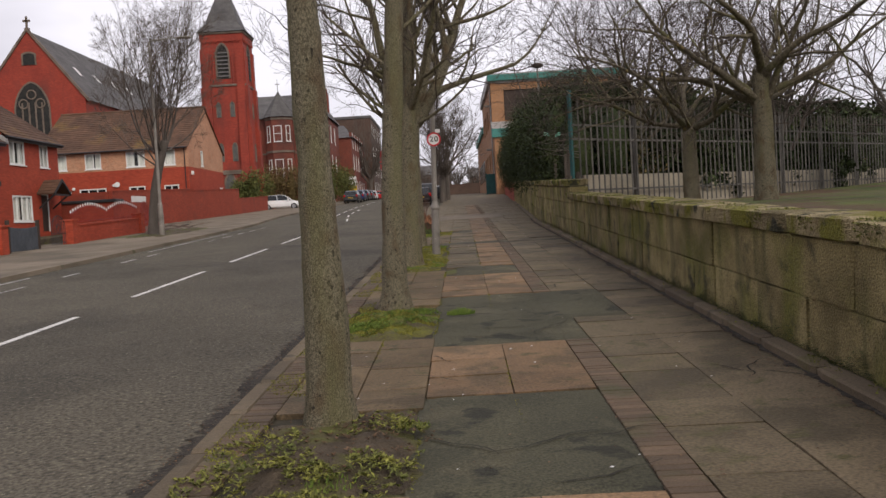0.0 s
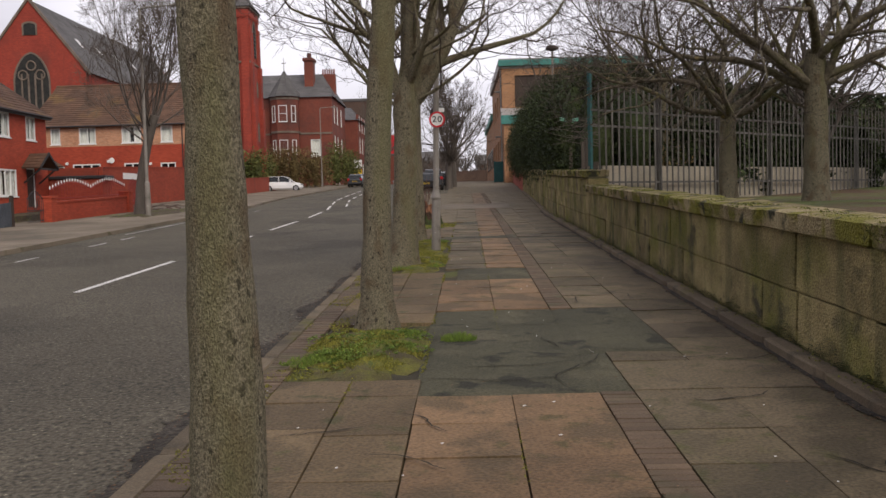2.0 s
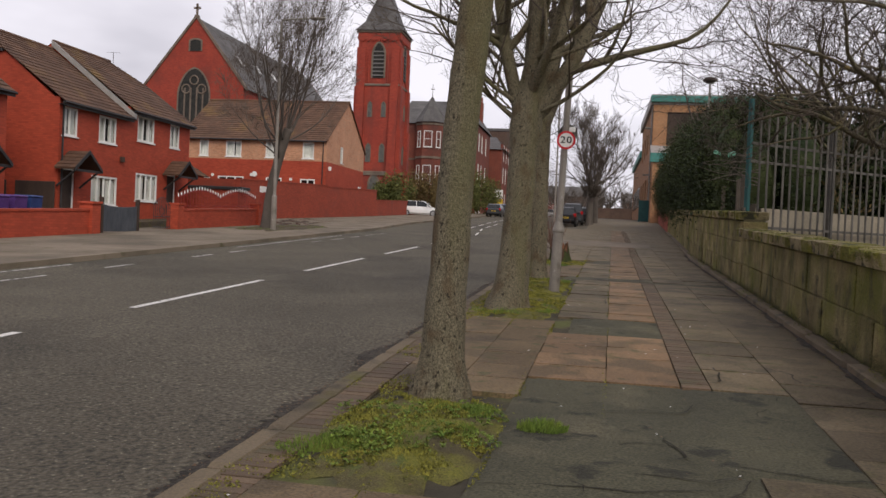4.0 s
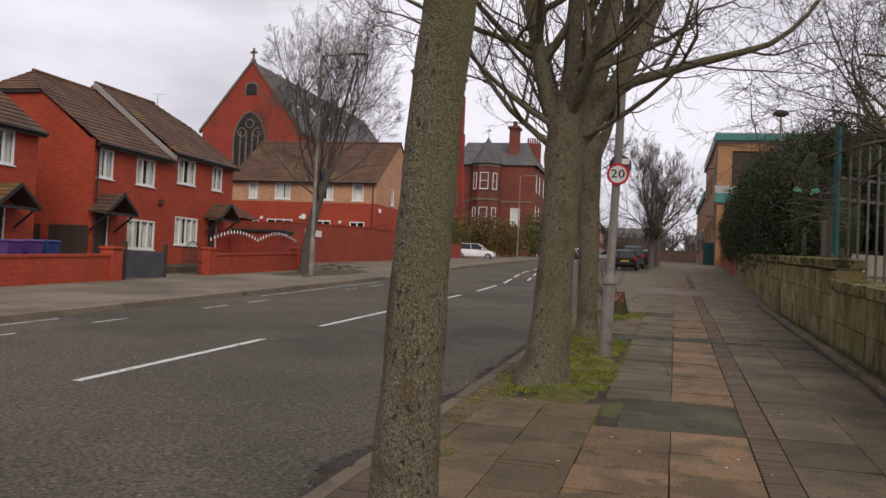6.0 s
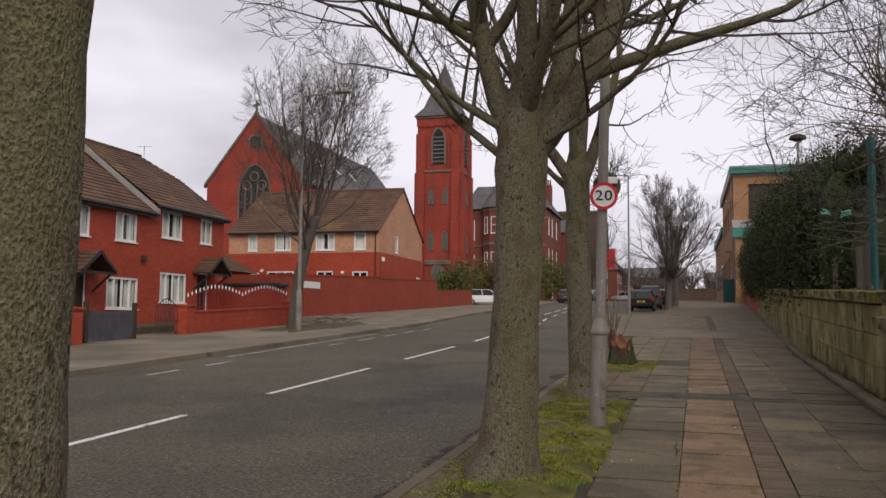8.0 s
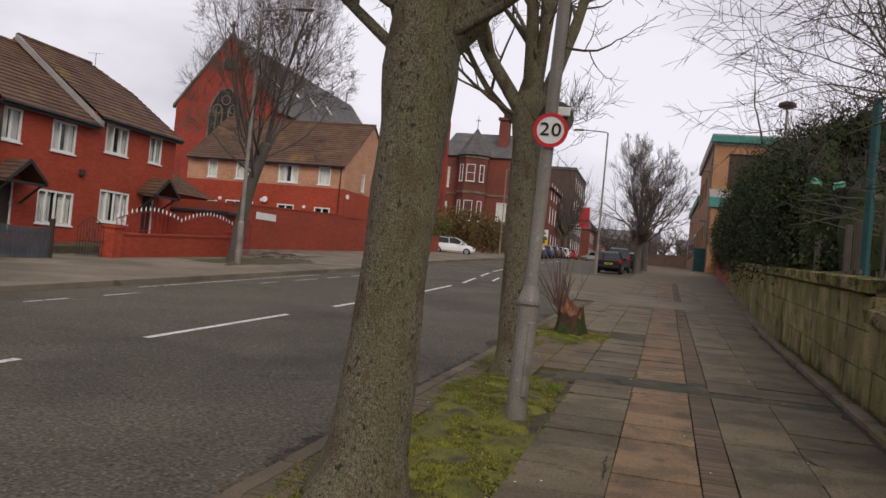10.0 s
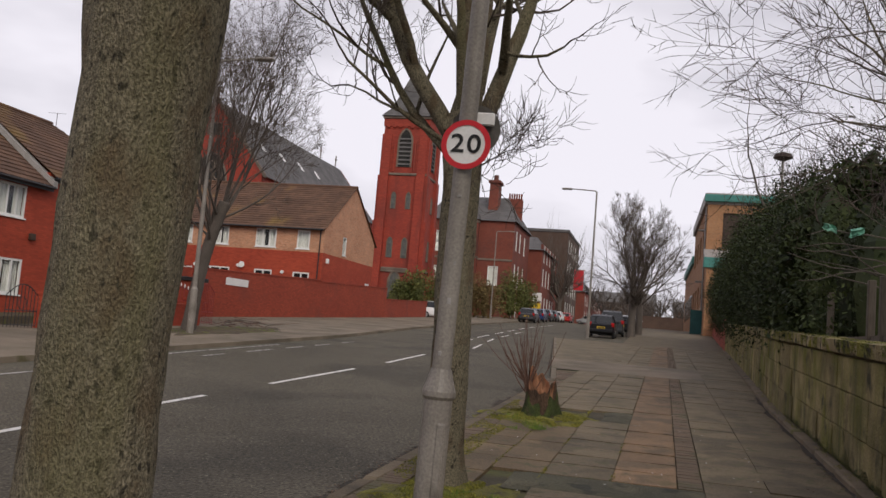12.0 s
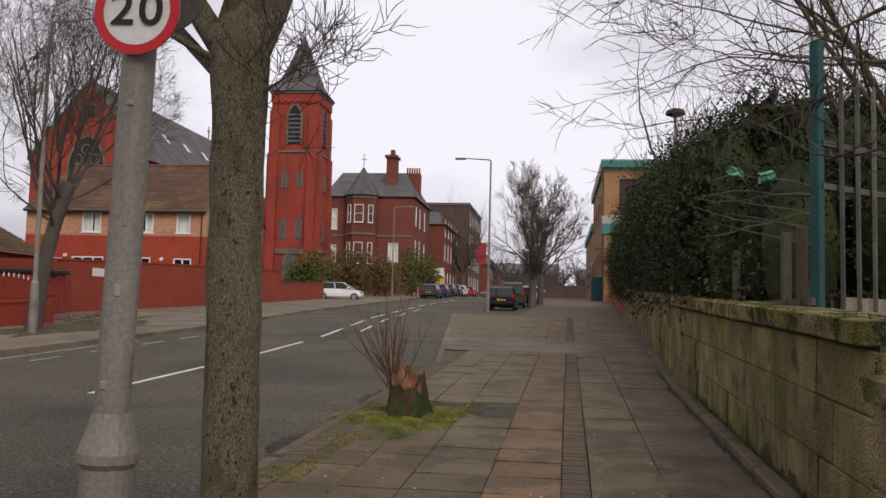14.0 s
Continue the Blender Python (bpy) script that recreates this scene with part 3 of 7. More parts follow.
def half_house(y0, y1, base, eave, ridge, hip_low, hip_high, windows, doors, label, x=-21.4, depth=8.2):
    """One half of a pair of houses; the front looks towards +x. hip_low, hip_high: whether the roof is hipped at y0, y1."""
    e = thing("house", (x, y0, base), label, "house", "pairs of houses")
    L, H, R = y1 - y0, eave - base, ridge - base
    holes = [(a - y0, b - y0, za - base, zb - base) for a, b, za, zb, _ in windows] + [(a - y0, b - y0, 0.12, zb - base) for a, b, zb in doors]
    ge = wall_sheet(Geo(), "x", 0.0, 0, L, -1.0, H, holes)
    part("front_wall", ge, red_brick, e)
    xr = -depth / 2
    cut = 1.35                                     # how far the hip reaches in
    zc = R - (R - H) * 0.36                        # where a half hip begins
    xf = xr * (zc - H) / (R - H)
    for yy, hip, s in ((0, hip_low, 1), (L, hip_high, -1)):
        prof = [(-0.281, -1.0), (-0.281, H), (xf, zc), (-depth - xf, zc), (-depth, H), (-depth, -1.0)] if hip else [(-0.281, -1.0), (-0.281, H), (xr, R), (-depth, H), (-depth, -1.0)]
        ge = Geo().prism(prof, "y", yy if s > 0 else L - 0.28, 0.28 if s > 0 else yy)
        part("side_wall", ge, red_brick, e)
    part("back_wall", Geo().box(-depth, -depth + 0.28, 0.28, L - 0.28, -1.0, H), red_brick, e)
    ov = 0.28
    sl = (R - H) / (depth / 2)
    ya, yb = -0.12 if hip_low else 0.0, L + (0.12 if hip_high else 0.0)
    za, zb = H - ov * sl, R
    ra, rb = ya + (cut if hip_low else 0), yb - (cut if hip_high else 0)
    for s in (1, -1):
        xe = ov if s > 0 else -depth - ov
        def P(xx, yy, zz):
            return (xx, yy, zz + 0.02)
        xm = xf if s > 0 else -depth - xf
        ge = Geo()
        low = [P(xe, ya, za), P(xe, yb, za)]
        mid = [P(xm, ya, zc), P(xm, yb, zc)]
        top = [P(xr, ra, zb), P(xr, rb, zb)]
        for lo, hi in ((low, mid), (mid, top)):
            q = (lo[0], lo[1], hi[0], hi[1]) if s > 0 else (lo[1], lo[0], hi[1], hi[0])
            tiled_slope(ge, *q)
            slope_base(ge, q[0], q[1], q[3], q[2])
        part("roof", ge, roof_tile, e)
    for hip, yy, rr, s in ((hip_low, ya, ra, 1), (hip_high, yb, rb, -1)):
        if hip:
            ge = Geo()
            a, b, c = (xf, yy, zc + 0.02), (-depth - xf, yy, zc + 0.02), (xr, rr, zb + 0.02)
            q = (b, a, c, c) if s > 0 else (a, b, c, c)
            tiled_slope(ge, *q)
            slope_base(ge, q[0], q[1], q[2])
            part("hip", ge, roof_tile, e)
            part("hip_soffit", Geo().box(-depth - xf, xf, min(yy, yy + s * 0.3), max(yy, yy + s * 0.3), zc - 0.1, zc), black_metal, e)
    part("ridge_tiles", Geo().tube([(xr, ra, zb + 0.03), (xr, rb, zb + 0.03)], [0.1, 0.1], 8), roof_tile, e)
    part("fascia", Geo().box(ov - 0.07, ov - 0.03, ya, yb, za - 0.16, za - 0.0), black_metal, e)
    part("soffit", Geo().box(0.0, ov - 0.07, ya, yb, za - 0.12, za - 0.1), black_metal, e)
    part("gutter", Geo().tube([(ov + 0.03, ya, za - 0.02), (ov + 0.03, yb, za - 0.02)], [0.055, 0.055], 6), black_metal, e)
    for a, b, za_, zb_, lights in windows:
        window(e, Matrix.Translation((0.0 - 0.04, (a + b) / 2 - y0, za_ - base)) @ FACE_X, b - a, zb_ - za_, lights)
    for a, b, zb_ in doors:
        d = new("door")
        d.parent, d.matrix_basis = e, Matrix.Translation((-0.1, (a + b) / 2 - y0, 0.12)) @ FACE_X
        w, h = b - a, zb_ - base - 0.12
        part("door_leaf", Geo().cbox(-w / 2 + 0.06, w / 2 - 0.06, 0, 0.05, 0, h - 0.06, 0.01), dark_wood, d)
        part("door_frame", Geo().box(-w / 2, -w / 2 + 0.06, -0.04, 0.08, 0, h).box(w / 2 - 0.06, w / 2, -0.04, 0.08, 0, h).box(-w / 2 + 0.06, w / 2 - 0.06, -0.04, 0.08, h - 0.06, h), upvc, d)
        part("door_handle", Geo().tube([(w / 2 - 0.15, -0.04, 1.0), (w / 2 - 0.15, -0.04, 1.12)], [0.012, 0.012], 6), rim_metal, d)
        porch(e, (a + b) / 2 - y0, h + 0.1, 0.0)
    return e


def pair_of_houses(dy, dz):
    A = half_house(37.1 + dy, 42.45 + dy, 1.5 + dz, 6.38 + dz, 9.35 + dz, True, False,
                   [(37.3 + dy, 38.35 + dy, 4.84 + dz, 6.02 + dz, 2), (39.95 + dy, 41.35 + dy, 4.84 + dz, 6.02 + dz, 3), (39.5 + dy, 41.55 + dy, 2.08 + dz, 3.36 + dz, 4)],
                   [(37.35 + dy, 38.3 + dy, 3.5 + dz)], "red painted brick house with white windows and a half-hipped tiled roof")
    B = half_house(42.45 + dy, 48.5 + dy, 1.75 + dz, 6.76 + dz, 9.73 + dz, False, True,
                   [(43.18 + dy, 44.75 + dy, 5.25 + dz, 6.44 + dz, 3), (46.35 + dy, 47.35 + dy, 5.25 + dz, 6.44 + dz, 2), (43.15 + dy, 45.2 + dy, 2.4 + dz, 3.72 + dz, 4)],
                   [(46.2 + dy, 47.15 + dy, 3.85 + dz)], "red painted brick house adjoining a lower one, white windows, tiled roof")
    part("verge_flashing", Geo().prism([(0.3, 6.38 + dz - 1.75 - dz + 0.02), (-4.1, 9.73 - 1.75 + 0.06), (-4.1, 9.73 - 1.75 - 0.2), (0.3, 6.38 - 1.75 - 0.22)], "y", -0.13, 0.12), lead, B, "pale lead flashing")
    part("downpipe", Geo().tube([(0.08, 0.15, 0), (0.08, 0.15, 4.6)], [0.04, 0.04], 6), black_metal, A)
    part("wall_box", Geo().cbox(-0.01, 0.14, 4.6, 4.85, 2.6, 2.85, 0.02), dark_wood, A, "small dark box on the wall")
    part("aerial", Geo().tube([(-4.0, 5.0, 7.9), (-4.0, 5.0, 8.55)], [0.014, 0.014], 5).tube([(-4.25, 4.75, 8.5), (-3.75, 5.25, 8.58)], [0.009, 0.009], 4).tube([(-4.1, 5.12, 8.5), (-3.95, 4.9, 8.53)], [0.008, 0.008], 4), galv_steel, B)
    return A, B


pair_of_houses(0, 0)
pair_of_houses(-14.6, -0.55)

# ---- flats with the gable towards the street ----
def flats():
    x0, x1, y0, y1 = -30.2, -19.0, 64.7, 74.5
    base = 2.0
    e = thing("flats", (x0, y0, base), "two-storey flats, lower half painted red, upper half buff brick", "house")
    W, D, H, R, M_ = x1 - x0, y1 - y0, 7.8 - base, 11.1 - base, 6.2 - base
    up = [(1.5, 2.2, 6.38, 7.55, 1), (3.55, 4.75, 6.38, 7.55, 2), (6.6, 8.0, 6.38, 7.55, 3), (9.4, 10.25, 6.38, 7.55, 1)]
    low = [(1.4, 2.4, 4.4, 4.85, 2), (3.0, 5.0, 4.35, 4.95, 3), (6.7, 7.9, 4.4, 4.95, 2), (9.3, 10.4, 4.45, 4.92, 2)]
    part("lower_wall", wall_sheet(Geo(), "y", 0.0, 0, W, -0.6, M_, [(a, b, za - base, zb - base) for a, b, za, zb, _ in low], out=-1), red_brick, e, "red painted brick")
    part("upper_wall", wall_sheet(Geo(), "y", -0.006, 0, W, M_, H, [(a, b, za - base, zb - base) for a, b, za, zb, _ in up], out=-1), buff_brick, e, "buff brick")
    part("gable_lower", wall_sheet(Geo(), "x", W, 0.28, D, -0.6, M_, []), red_brick, e)
    ge = wall_sheet(Geo(), "x", W + 0.006, 0.28, D, M_, H, [(3.3, 4.0, 6.4 - base, 7.6 - base)])
    ge.prism([(0.0, H), (D, H), (D / 2, R)], "x", W - 0.27, W + 0.006)
    part("gable_upper", ge, buff_brick, e)
    part("far_wall", Geo().prism([(0.28, -0.6), (D, -0.6), (D, H), (D / 2, R), (0.28, H)], "x", 0, 0.28), buff_brick, e)
    part("back_wall", Geo().box(0.28, W - 0.28, D - 0.28, D, -0.6, H), buff_brick, e)
    sl = (R - H) / (D / 2)
    ov = 0.3
    for s in (1, -1):
        ye, za = (-ov, H - ov * sl) if s > 0 else (D + ov, H - ov * sl)
        q = [(-0.1, ye, za + .03), (W + 0.12, ye, za + .03), (-0.1, D / 2, R + .03), (W + 0.12, D / 2, R + .03)]
        if s < 0:
            q = [q[1], q[0], q[3], q[2]]
        ge = tiled_slope(Geo(), *q)
        slope_base(ge, q[0], q[1], q[3], q[2])
        part("roof", ge, roof_tile, e)
    part("ridge_tiles", Geo().tube([(-0.1, D / 2, R + 0.05), (W + 0.12, D / 2, R + 0.05)], [0.11, 0.11], 8), roof_tile, e)
    part("gutter", Geo().tube([(0, -ov - 0.03, H - ov * sl), (W, -ov - 0.03, H - ov * sl)], [0.06, 0.06], 6), black_metal, e)
    part("downpipe", Geo().tube([(W - 0.25, -0.06, 0), (W - 0.25, -0.06, H - 0.2)], [0.04, 0.04], 6), black_metal, e)
    for a, b, za, zb, n in up + low:
        window(e, Matrix.Translation(((a + b) / 2, 0.04, za - base)), b - a, zb - za, n, curtain_on=zb > 6)
    window(e, Matrix.Translation((W - 0.04, 3.65, 6.4 - base)) @ FACE_X, 0.7, 1.2, 1)
    for x, z in ((5.6, 5.1), (8.6, 4.85), (2.6, 5.0)):
        part("vent", Geo().tube([(x, 0.0, z - base), (x, -0.1, z - base)], [0.12, 0.1], 10), upvc, e, "small white wall vent")
    part("satellite_dish", Geo().tube([(5.9, -0.12, 5.15 - base), (5.9, -0.2, 5.15 - base)], [0.05, 0.2], 12), upvc, e)
    part("gable_lamp", Geo().cbox(W, W + 0.15, 0.5, 0.8, 5.6 - base, 5.9 - base, 0.03), upvc, e)
    part("sign_plate", Geo().cbox(W, W + 0.04, 8.4, 9.2, 4.2 - base, 4.9 - base, 0.01), sign_white, e, "plain white sign plate")
    return e


flats()
e = thing("outbuilding", (-35.5, 54.5, 1.9), "low outbuilding with a brown tiled roof", "house")
part("wall", Geo().box(0, 9.0, 0, 6.5, -0.5, 2.8), red_brick, e)
o_ = [(-0.3, -0.3, 2.7), (9.3, -0.3, 2.7), (5.8, 3.25, 5.4), (-0.3, 3.25, 5.4), (9.3, 6.8, 2.7), (-0.3, 6.8, 2.7)]
ge = tiled_slope(Geo(), o_[0], o_[1], o_[3], o_[2])
slope_base(ge, *o_[:4])
slope_base(ge, o_[4], o_[5], o_[3], o_[2])
part("roof", ge, roof_tile, e)
ge = tiled_slope(Geo(), o_[1], o_[4], o_[2], o_[2])
slope_base(ge, o_[1], o_[4], o_[2])
part("hip", ge, roof_tile, e)

# ---- church ----
def pointed(w, h, rise, n=7):
    """Outline of a pointed arch, (u, v), from the lower left round."""
    pts = [(-w / 2, 0), (w / 2, 0), (w / 2, h - rise)]
    for i in range(1, n):
        a = i / n
        pts.append((w / 2 * (1 - a ** 1.5), h - rise + rise * (1 - (1 - a) ** 1.6)))
    pts.append((0, h))
    return pts + [(-u, v) for u, v in pts[-2:2:-1]] + [(-w / 2, h - rise)]


def lancet(parent, m, w, h, rise, louvre=False, trim=True, name="window", pane_mat=None, bars=0):
    e = new(name)
    e.parent, e.matrix_basis = parent, m
    band = 0.18 if w < 0.7 else 0.36
    inner, outer = pointed(w, h, rise), pointed(w + band, h + band * 0.55, rise + 0.06)
    k = len(inner)
    vs = [(u, -0.07, v) for u, v in outer] + [(u, -0.07, v) for u, v in inner] + [(u, 0.12, v) for u, v in inner] + [(u, 0.02, v) for u, v in outer]
    fs = []
    for i in range(k):
        j = (i + 1) % k
        fs += [(i, j, k + j, k + i), (k + i, k + j, 2 * k + j, 2 * k + i), (3 * k + i, 3 * k + j, j, i)]
    if trim:
        part("stone_surround", Geo().add(vs, fs), stone_trim, e)
    part("pane", Geo().prism(inner, "y", 0.0 - 0.02, 0.1), pane_mat or room_shade, e)
    if louvre:
        for i in range(int((h - rise * 0.4) / 0.42)):
            z = 0.2 + i * 0.42
            part("louvre", Geo().add([(-w / 2, -0.1, z), (w / 2, -0.1, z), (w / 2, 0.0, z + 0.2), (-w / 2, 0.0, z + 0.2), (-w / 2, -0.1, z + .05), (w / 2, -0.1, z + .05)], [(0, 1, 5, 4), (4, 5, 2, 3)]), slate, e)
    for i in range(bars):
        u = -w / 2 + w * (i + 1) / (bars + 1)
        part("mullion", Geo().box(u - 0.09, u + 0.09, -0.08, 0.02, 0, h - rise * 0.75), stone_trim, e)
    return e


def church_tower():
    x0, y0, w = -25.9, 95.3, 4.55
    base = 2.9
    e = thing("church_tower", (x0 + w / 2, y0 + w / 2, base), "tall square red brick church tower with a slate spire", "tower")
    h = w / 2
    T = 22.7 - base
    part("shaft", Geo().box(-h, h, -h, h, -0.5, T), church_brick, e)
    stages = [(5.2, 0.55), (9.4, 0.42), (13.9, 0.3), (18.0, 0.16)]
    for sx in (-1, 1):
        for sy in (-1, 1):
            for ax in (0, 1):
                ge = Geo()
                zb = -0.5
                for zt, d in stages:
                    a0, a1 = h - 0.85, h
                    if ax == 0:
                        ge.box(*sorted((sx * a0, sx * a1)), *sorted((sy * h, sy * (h + d))), zb, zt)
                    else:
                        ge.box(*sorted((sx * h, sx * (h + d))), *sorted((sy * a0, sy * a1)), zb, zt)
                    zb = zt
                part("buttress", ge, church_brick, e)
    for z, o in ((13.9, 0.12), (T - 0.25, 0.2), (4.6, 0.1)):
        part("string_course", Geo().cbox(-h - o, h + o, -h - o, h + o, z, z + 0.25, 0.05), stone_trim, e)
    part("corbel_table", Geo().box(-h - 0.08, h + 0.08, -h - 0.08, h + 0.08, T - 1.0, T - 0.25), church_brick, e)
    faces = [Matrix.Identity(4), FACE_X]
    for k, turn in enumerate(faces):
        def F(u, v, d=0.0):
            return turn @ Matrix.Translation((u, -h - d, v))
        lancet(e, F(0, 14.75), 1.2, 3.7, 1.2, louvre=True, name="belfry_window")
        for u in (-0.75, 0.75):
            lancet(e, F(u, 10.6), 0.36, 1.6, 0.4, pane_mat=leaded_glass)
            lancet(e, F(u, 5.8), 0.44, 1.95, 0.45, pane_mat=leaded_glass)
        lancet(e, F(0, 0.9), 0.95, 3.5, 1.0, pane_mat=leaded_glass)
        part("panel_arch", Geo().prism([(-1.6, 4.4), (1.6, 4.4), (1.6, 4.62), (-1.6, 4.62)], "y", -h - 0.12, -h), stone_trim, e) if k == 0 else None
        for u in (-1.05, 1.05):
            part("arcade_shaft", turn_geo(Geo().tube([(u, -h - 0.08, 14.3), (u, -h - 0.08, 17.2)], [0.1, 0.1], 8), turn), church_brick, e)
        for i in range(7):
            u = -1.8 + i * 0.6
            part("corbel", turn_geo(Geo().box(u - 0.12, u + 0.12, -h - 0.2, -h, T - 1.15, T - 0.95), turn), church_brick, e)
    sp = Geo()
    o, zt = h + 0.32, 28.85 - base
    o2, z2 = h * 0.78, T + 1.05
    corners = [(-1, -1), (1, -1), (1, 1), (-1, 1)]
    for i in range(4):
        a, b = corners[i], corners[(i + 1) % 4]
        lo = [(a[0] * o, a[1] * o, T), (b[0] * o, b[1] * o, T)]
        mid = [(a[0] * o2, a[1] * o2, z2), (b[0] * o2, b[1] * o2, z2)]
        top = (0, 0, zt)
        tiled_slope(sp, lo[0], lo[1], mid[0], mid[1], 0.3, 0.02, 0.4)
        tiled_slope(sp, mid[0], mid[1], top, top, 0.3, 0.02, 0.4)
        slope_base(sp, lo[0], lo[1], mid[1], mid[0])
        slope_base(sp, mid[0], mid[1], top)
    part("spire", sp, slate, e)
    part("finial", Geo().tube([(0, 0, zt - 0.2), (0, 0, zt + 0.9)], [0.06, 0.03], 6).box(-0.25, 0.25, -0.03, 0.03, zt + 0.45, zt + 0.52), black_metal, e)
    return e


def turn_geo(ge, m):
    ge.v = [tuple(m @ Vector(p)) for p in ge.v]
    return ge


church_tower()


def church_nave():
    xc, y0, y1 = -45.9, 98.0, 136.0
    base = 3.0
    half, H, R = 6.0, 17.0 - base, 24.7 - base
    e = thing("church_nave", (xc, y0, base), "red brick church with steep slate roof and traceried gable window", "church")
    ge = Geo().prism([(-half, -0.5), (half, -0.5), (half, H), (0, R), (-half, H)], "y", 0, 0.6)
    part("gable_wall", ge, church_brick, e)
    part("side_wall", Geo().box(half - 0.5, half, 0.6, y1 - y0, -0.5, H), church_brick, e)
    part("side_wall", Geo().box(-half, -half + 0.5, 0.6, y1 - y0, -0.5, H), church_brick, e)
    part("far_gable", Geo().prism([(-half, -0.5), (half, -0.5), (half, H), (0, R), (-half, H)], "y", y1 - y0, y1 - y0 + 0.5), church_brick, e)
    L = y1 - y0
    for s in (1, -1):
        xe, ze = s * (half + 0.3), H - 0.35
        q = [(xe, 0.15, ze), (xe, L, ze), (0, 0.15, R), (0, L, R)]
        if s < 0:
            q = [q[1], q[0], q[3], q[2]]
        ge = tiled_slope(Geo(), *[(a, b, c + 0.05) for a, b, c in q], 0.42, 0.02, 1.0)
        slope_base(ge, *[(a, b, c + 0.04) for a, b, c in (q[0], q[1], q[3], q[2])])
        part("roof", ge, slate, e)
        d = (R - H) / half
        part("gable_coping", Geo().prism([(s * (half + 0.35), H - 0.5), (s * (half + 0.35), H - 0.1), (0, R + 0.35), (0, R - 0.05)], "y", -0.15, 0.35), stone_trim, e)
        for k in range(4):
            if s > 0:
                yy, t = 5 + k * 5.5, 0.42
                part("skylight", Geo().add([(half * (1 - t), yy, H + (R - H) * t + 0.16), (half * (1 - t), yy + 0.9, H + (R - H) * t + 0.16), (half * (1 - t - .13), yy + 0.9, H + (R - H) * (t + .13) + 0.16), (half * (1 - t - .13), yy, H + (R - H) * (t + .13) + 0.16)], [(0, 1, 2, 3)]), upvc, e, "pale roof light")
    part("gable_cross", Geo().box(-0.1, 0.1, -0.05, 0.15, R + 0.2, R + 1.6).box(-0.4, 0.4, -0.05, 0.15, R + 1.0, R + 1.22).box(-0.25, 0.25, -0.1, 0.25, R, R + 0.3), stone_trim, e, "dark stone cross")
    lancet(e, Matrix.Translation((0, 0, 9.3)), 3.7, 6.6, 2.9, bars=4, name="gable_window")
    for u in (-0.95, 0.95, 0.0):
        z = 13.6 if u else 14.6
        part("tracery_ring", Geo().tube([(u + 0.5 * math.cos(a * math.pi / 8), -0.06, z + 0.5 * math.sin(a * math.pi / 8)) for a in range(17)], [0.09] * 17, 5), stone_trim, e)
    lancet(e, Matrix.Translation((0, 0, 17.9)), 1.3, 1.3, 0.25, name="vent_window")
    # lower aisle towards the street
    part("aisle_wall", Geo().box(half, half + 5.0, 2.0, L, -0.5, 8.5), church_brick, e)
    ge = tiled_slope(Geo(), (half + 5.3, 1.8, 8.3), (half + 5.3, L, 8.3), (half, 1.8, 12.3), (half, L, 12.3), 0.42, 0.02, 1.0)
    slope_base(ge, (half + 5.3, 1.8, 8.3), (half + 5.3, L, 8.3), (half, L, 12.3), (half, 1.8, 12.3))
    part("aisle_roof", ge, slate, e)
    part("aisle_gable", Geo().prism([(half, 8.5), (half + 5.0, 8.5), (half, 12.2)], "y", 2.0, 2.4), church_brick, e)
    for yy in (30.0, 36.0):
        part("roof_cross", Geo().box(-0.06, 0.06, yy - 0.06, yy + 0.06, R, R + 1.7).box(-0.06, 0.06, yy - 0.35, yy + 0.35, R + 1.05, R + 1.2), stone_trim, e)
    return e


church_nave()

# ---- presbytery and the street beyond ----
def town_block(x0, x1, y0, y1, base, eave, ridge, wall_mat, roof_mat, name, label, wins, side_wins, flat=False, along="x"):
    e = thing(name, (x0, y0, base), label, "house")
    W, D, H, R = x1 - x0, y1 - y0, eave - base, ridge - base
    part("front_wall", wall_sheet(Geo(), "y", 0.0, 0, W, -1, H, [(a, b, c, d) for a, b, c, d in wins], out=-1), wall_mat, e)
    part("street_wall", wall_sheet(Geo(), "x", W, 0.28, D, -1, H, [(a, b, c, d) for a, b, c, d in side_wins]), wall_mat, e)
    part("back_wall", Geo().box(0, W - 0.28, D - 0.28, D, -1, H), wall_mat, e)
    part("far_wall", Geo().box(0, 0.28, 0.28, D - 0.28, -1, H), wall_mat, e)
    if flat:
        part("roof", Geo().cbox(-0.15, W + 0.15, -0.15, D + 0.15, H, H + 0.5, 0.05), roof_mat, e)
    else:
        ge = Geo()
        a = [(-0.3, -0.3, H), (W + 0.3, -0.3, H), (W + 0.3, D + 0.3, H), (-0.3, D + 0.3, H)]
        rx0, rx1, ry = W * 0.02, W - min(W, D) * 0.2, D / 2
        t0, t1 = (rx0, ry, R), (rx1, ry, R)
        for q in ((a[0], a[1], t0, t1), (a[1], a[2], t1, t1), (a[2], a[3], t1, t0), (a[3], a[0], t0, t0)):
            tiled_slope(ge, *q, 0.4, 0.02, 0.8)
            slope_base(ge, *((q[0], q[1], q[3], q[2]) if q[2] != q[3] else q[:3]))
        part("roof", ge, roof_mat, e)
    for a, b, c, d in wins:
        window(e, Matrix.Translation(((a + b) / 2, 0.05, c)), b - a, d - c, 1, True, rail=0.5)
    for a, b, c, d in side_wins:
        window(e, Matrix.Translation((W - 0.05, (a + b) / 2, c)) @ FACE_X, b - a, d - c, 1, True, rail=0.5)
    return e


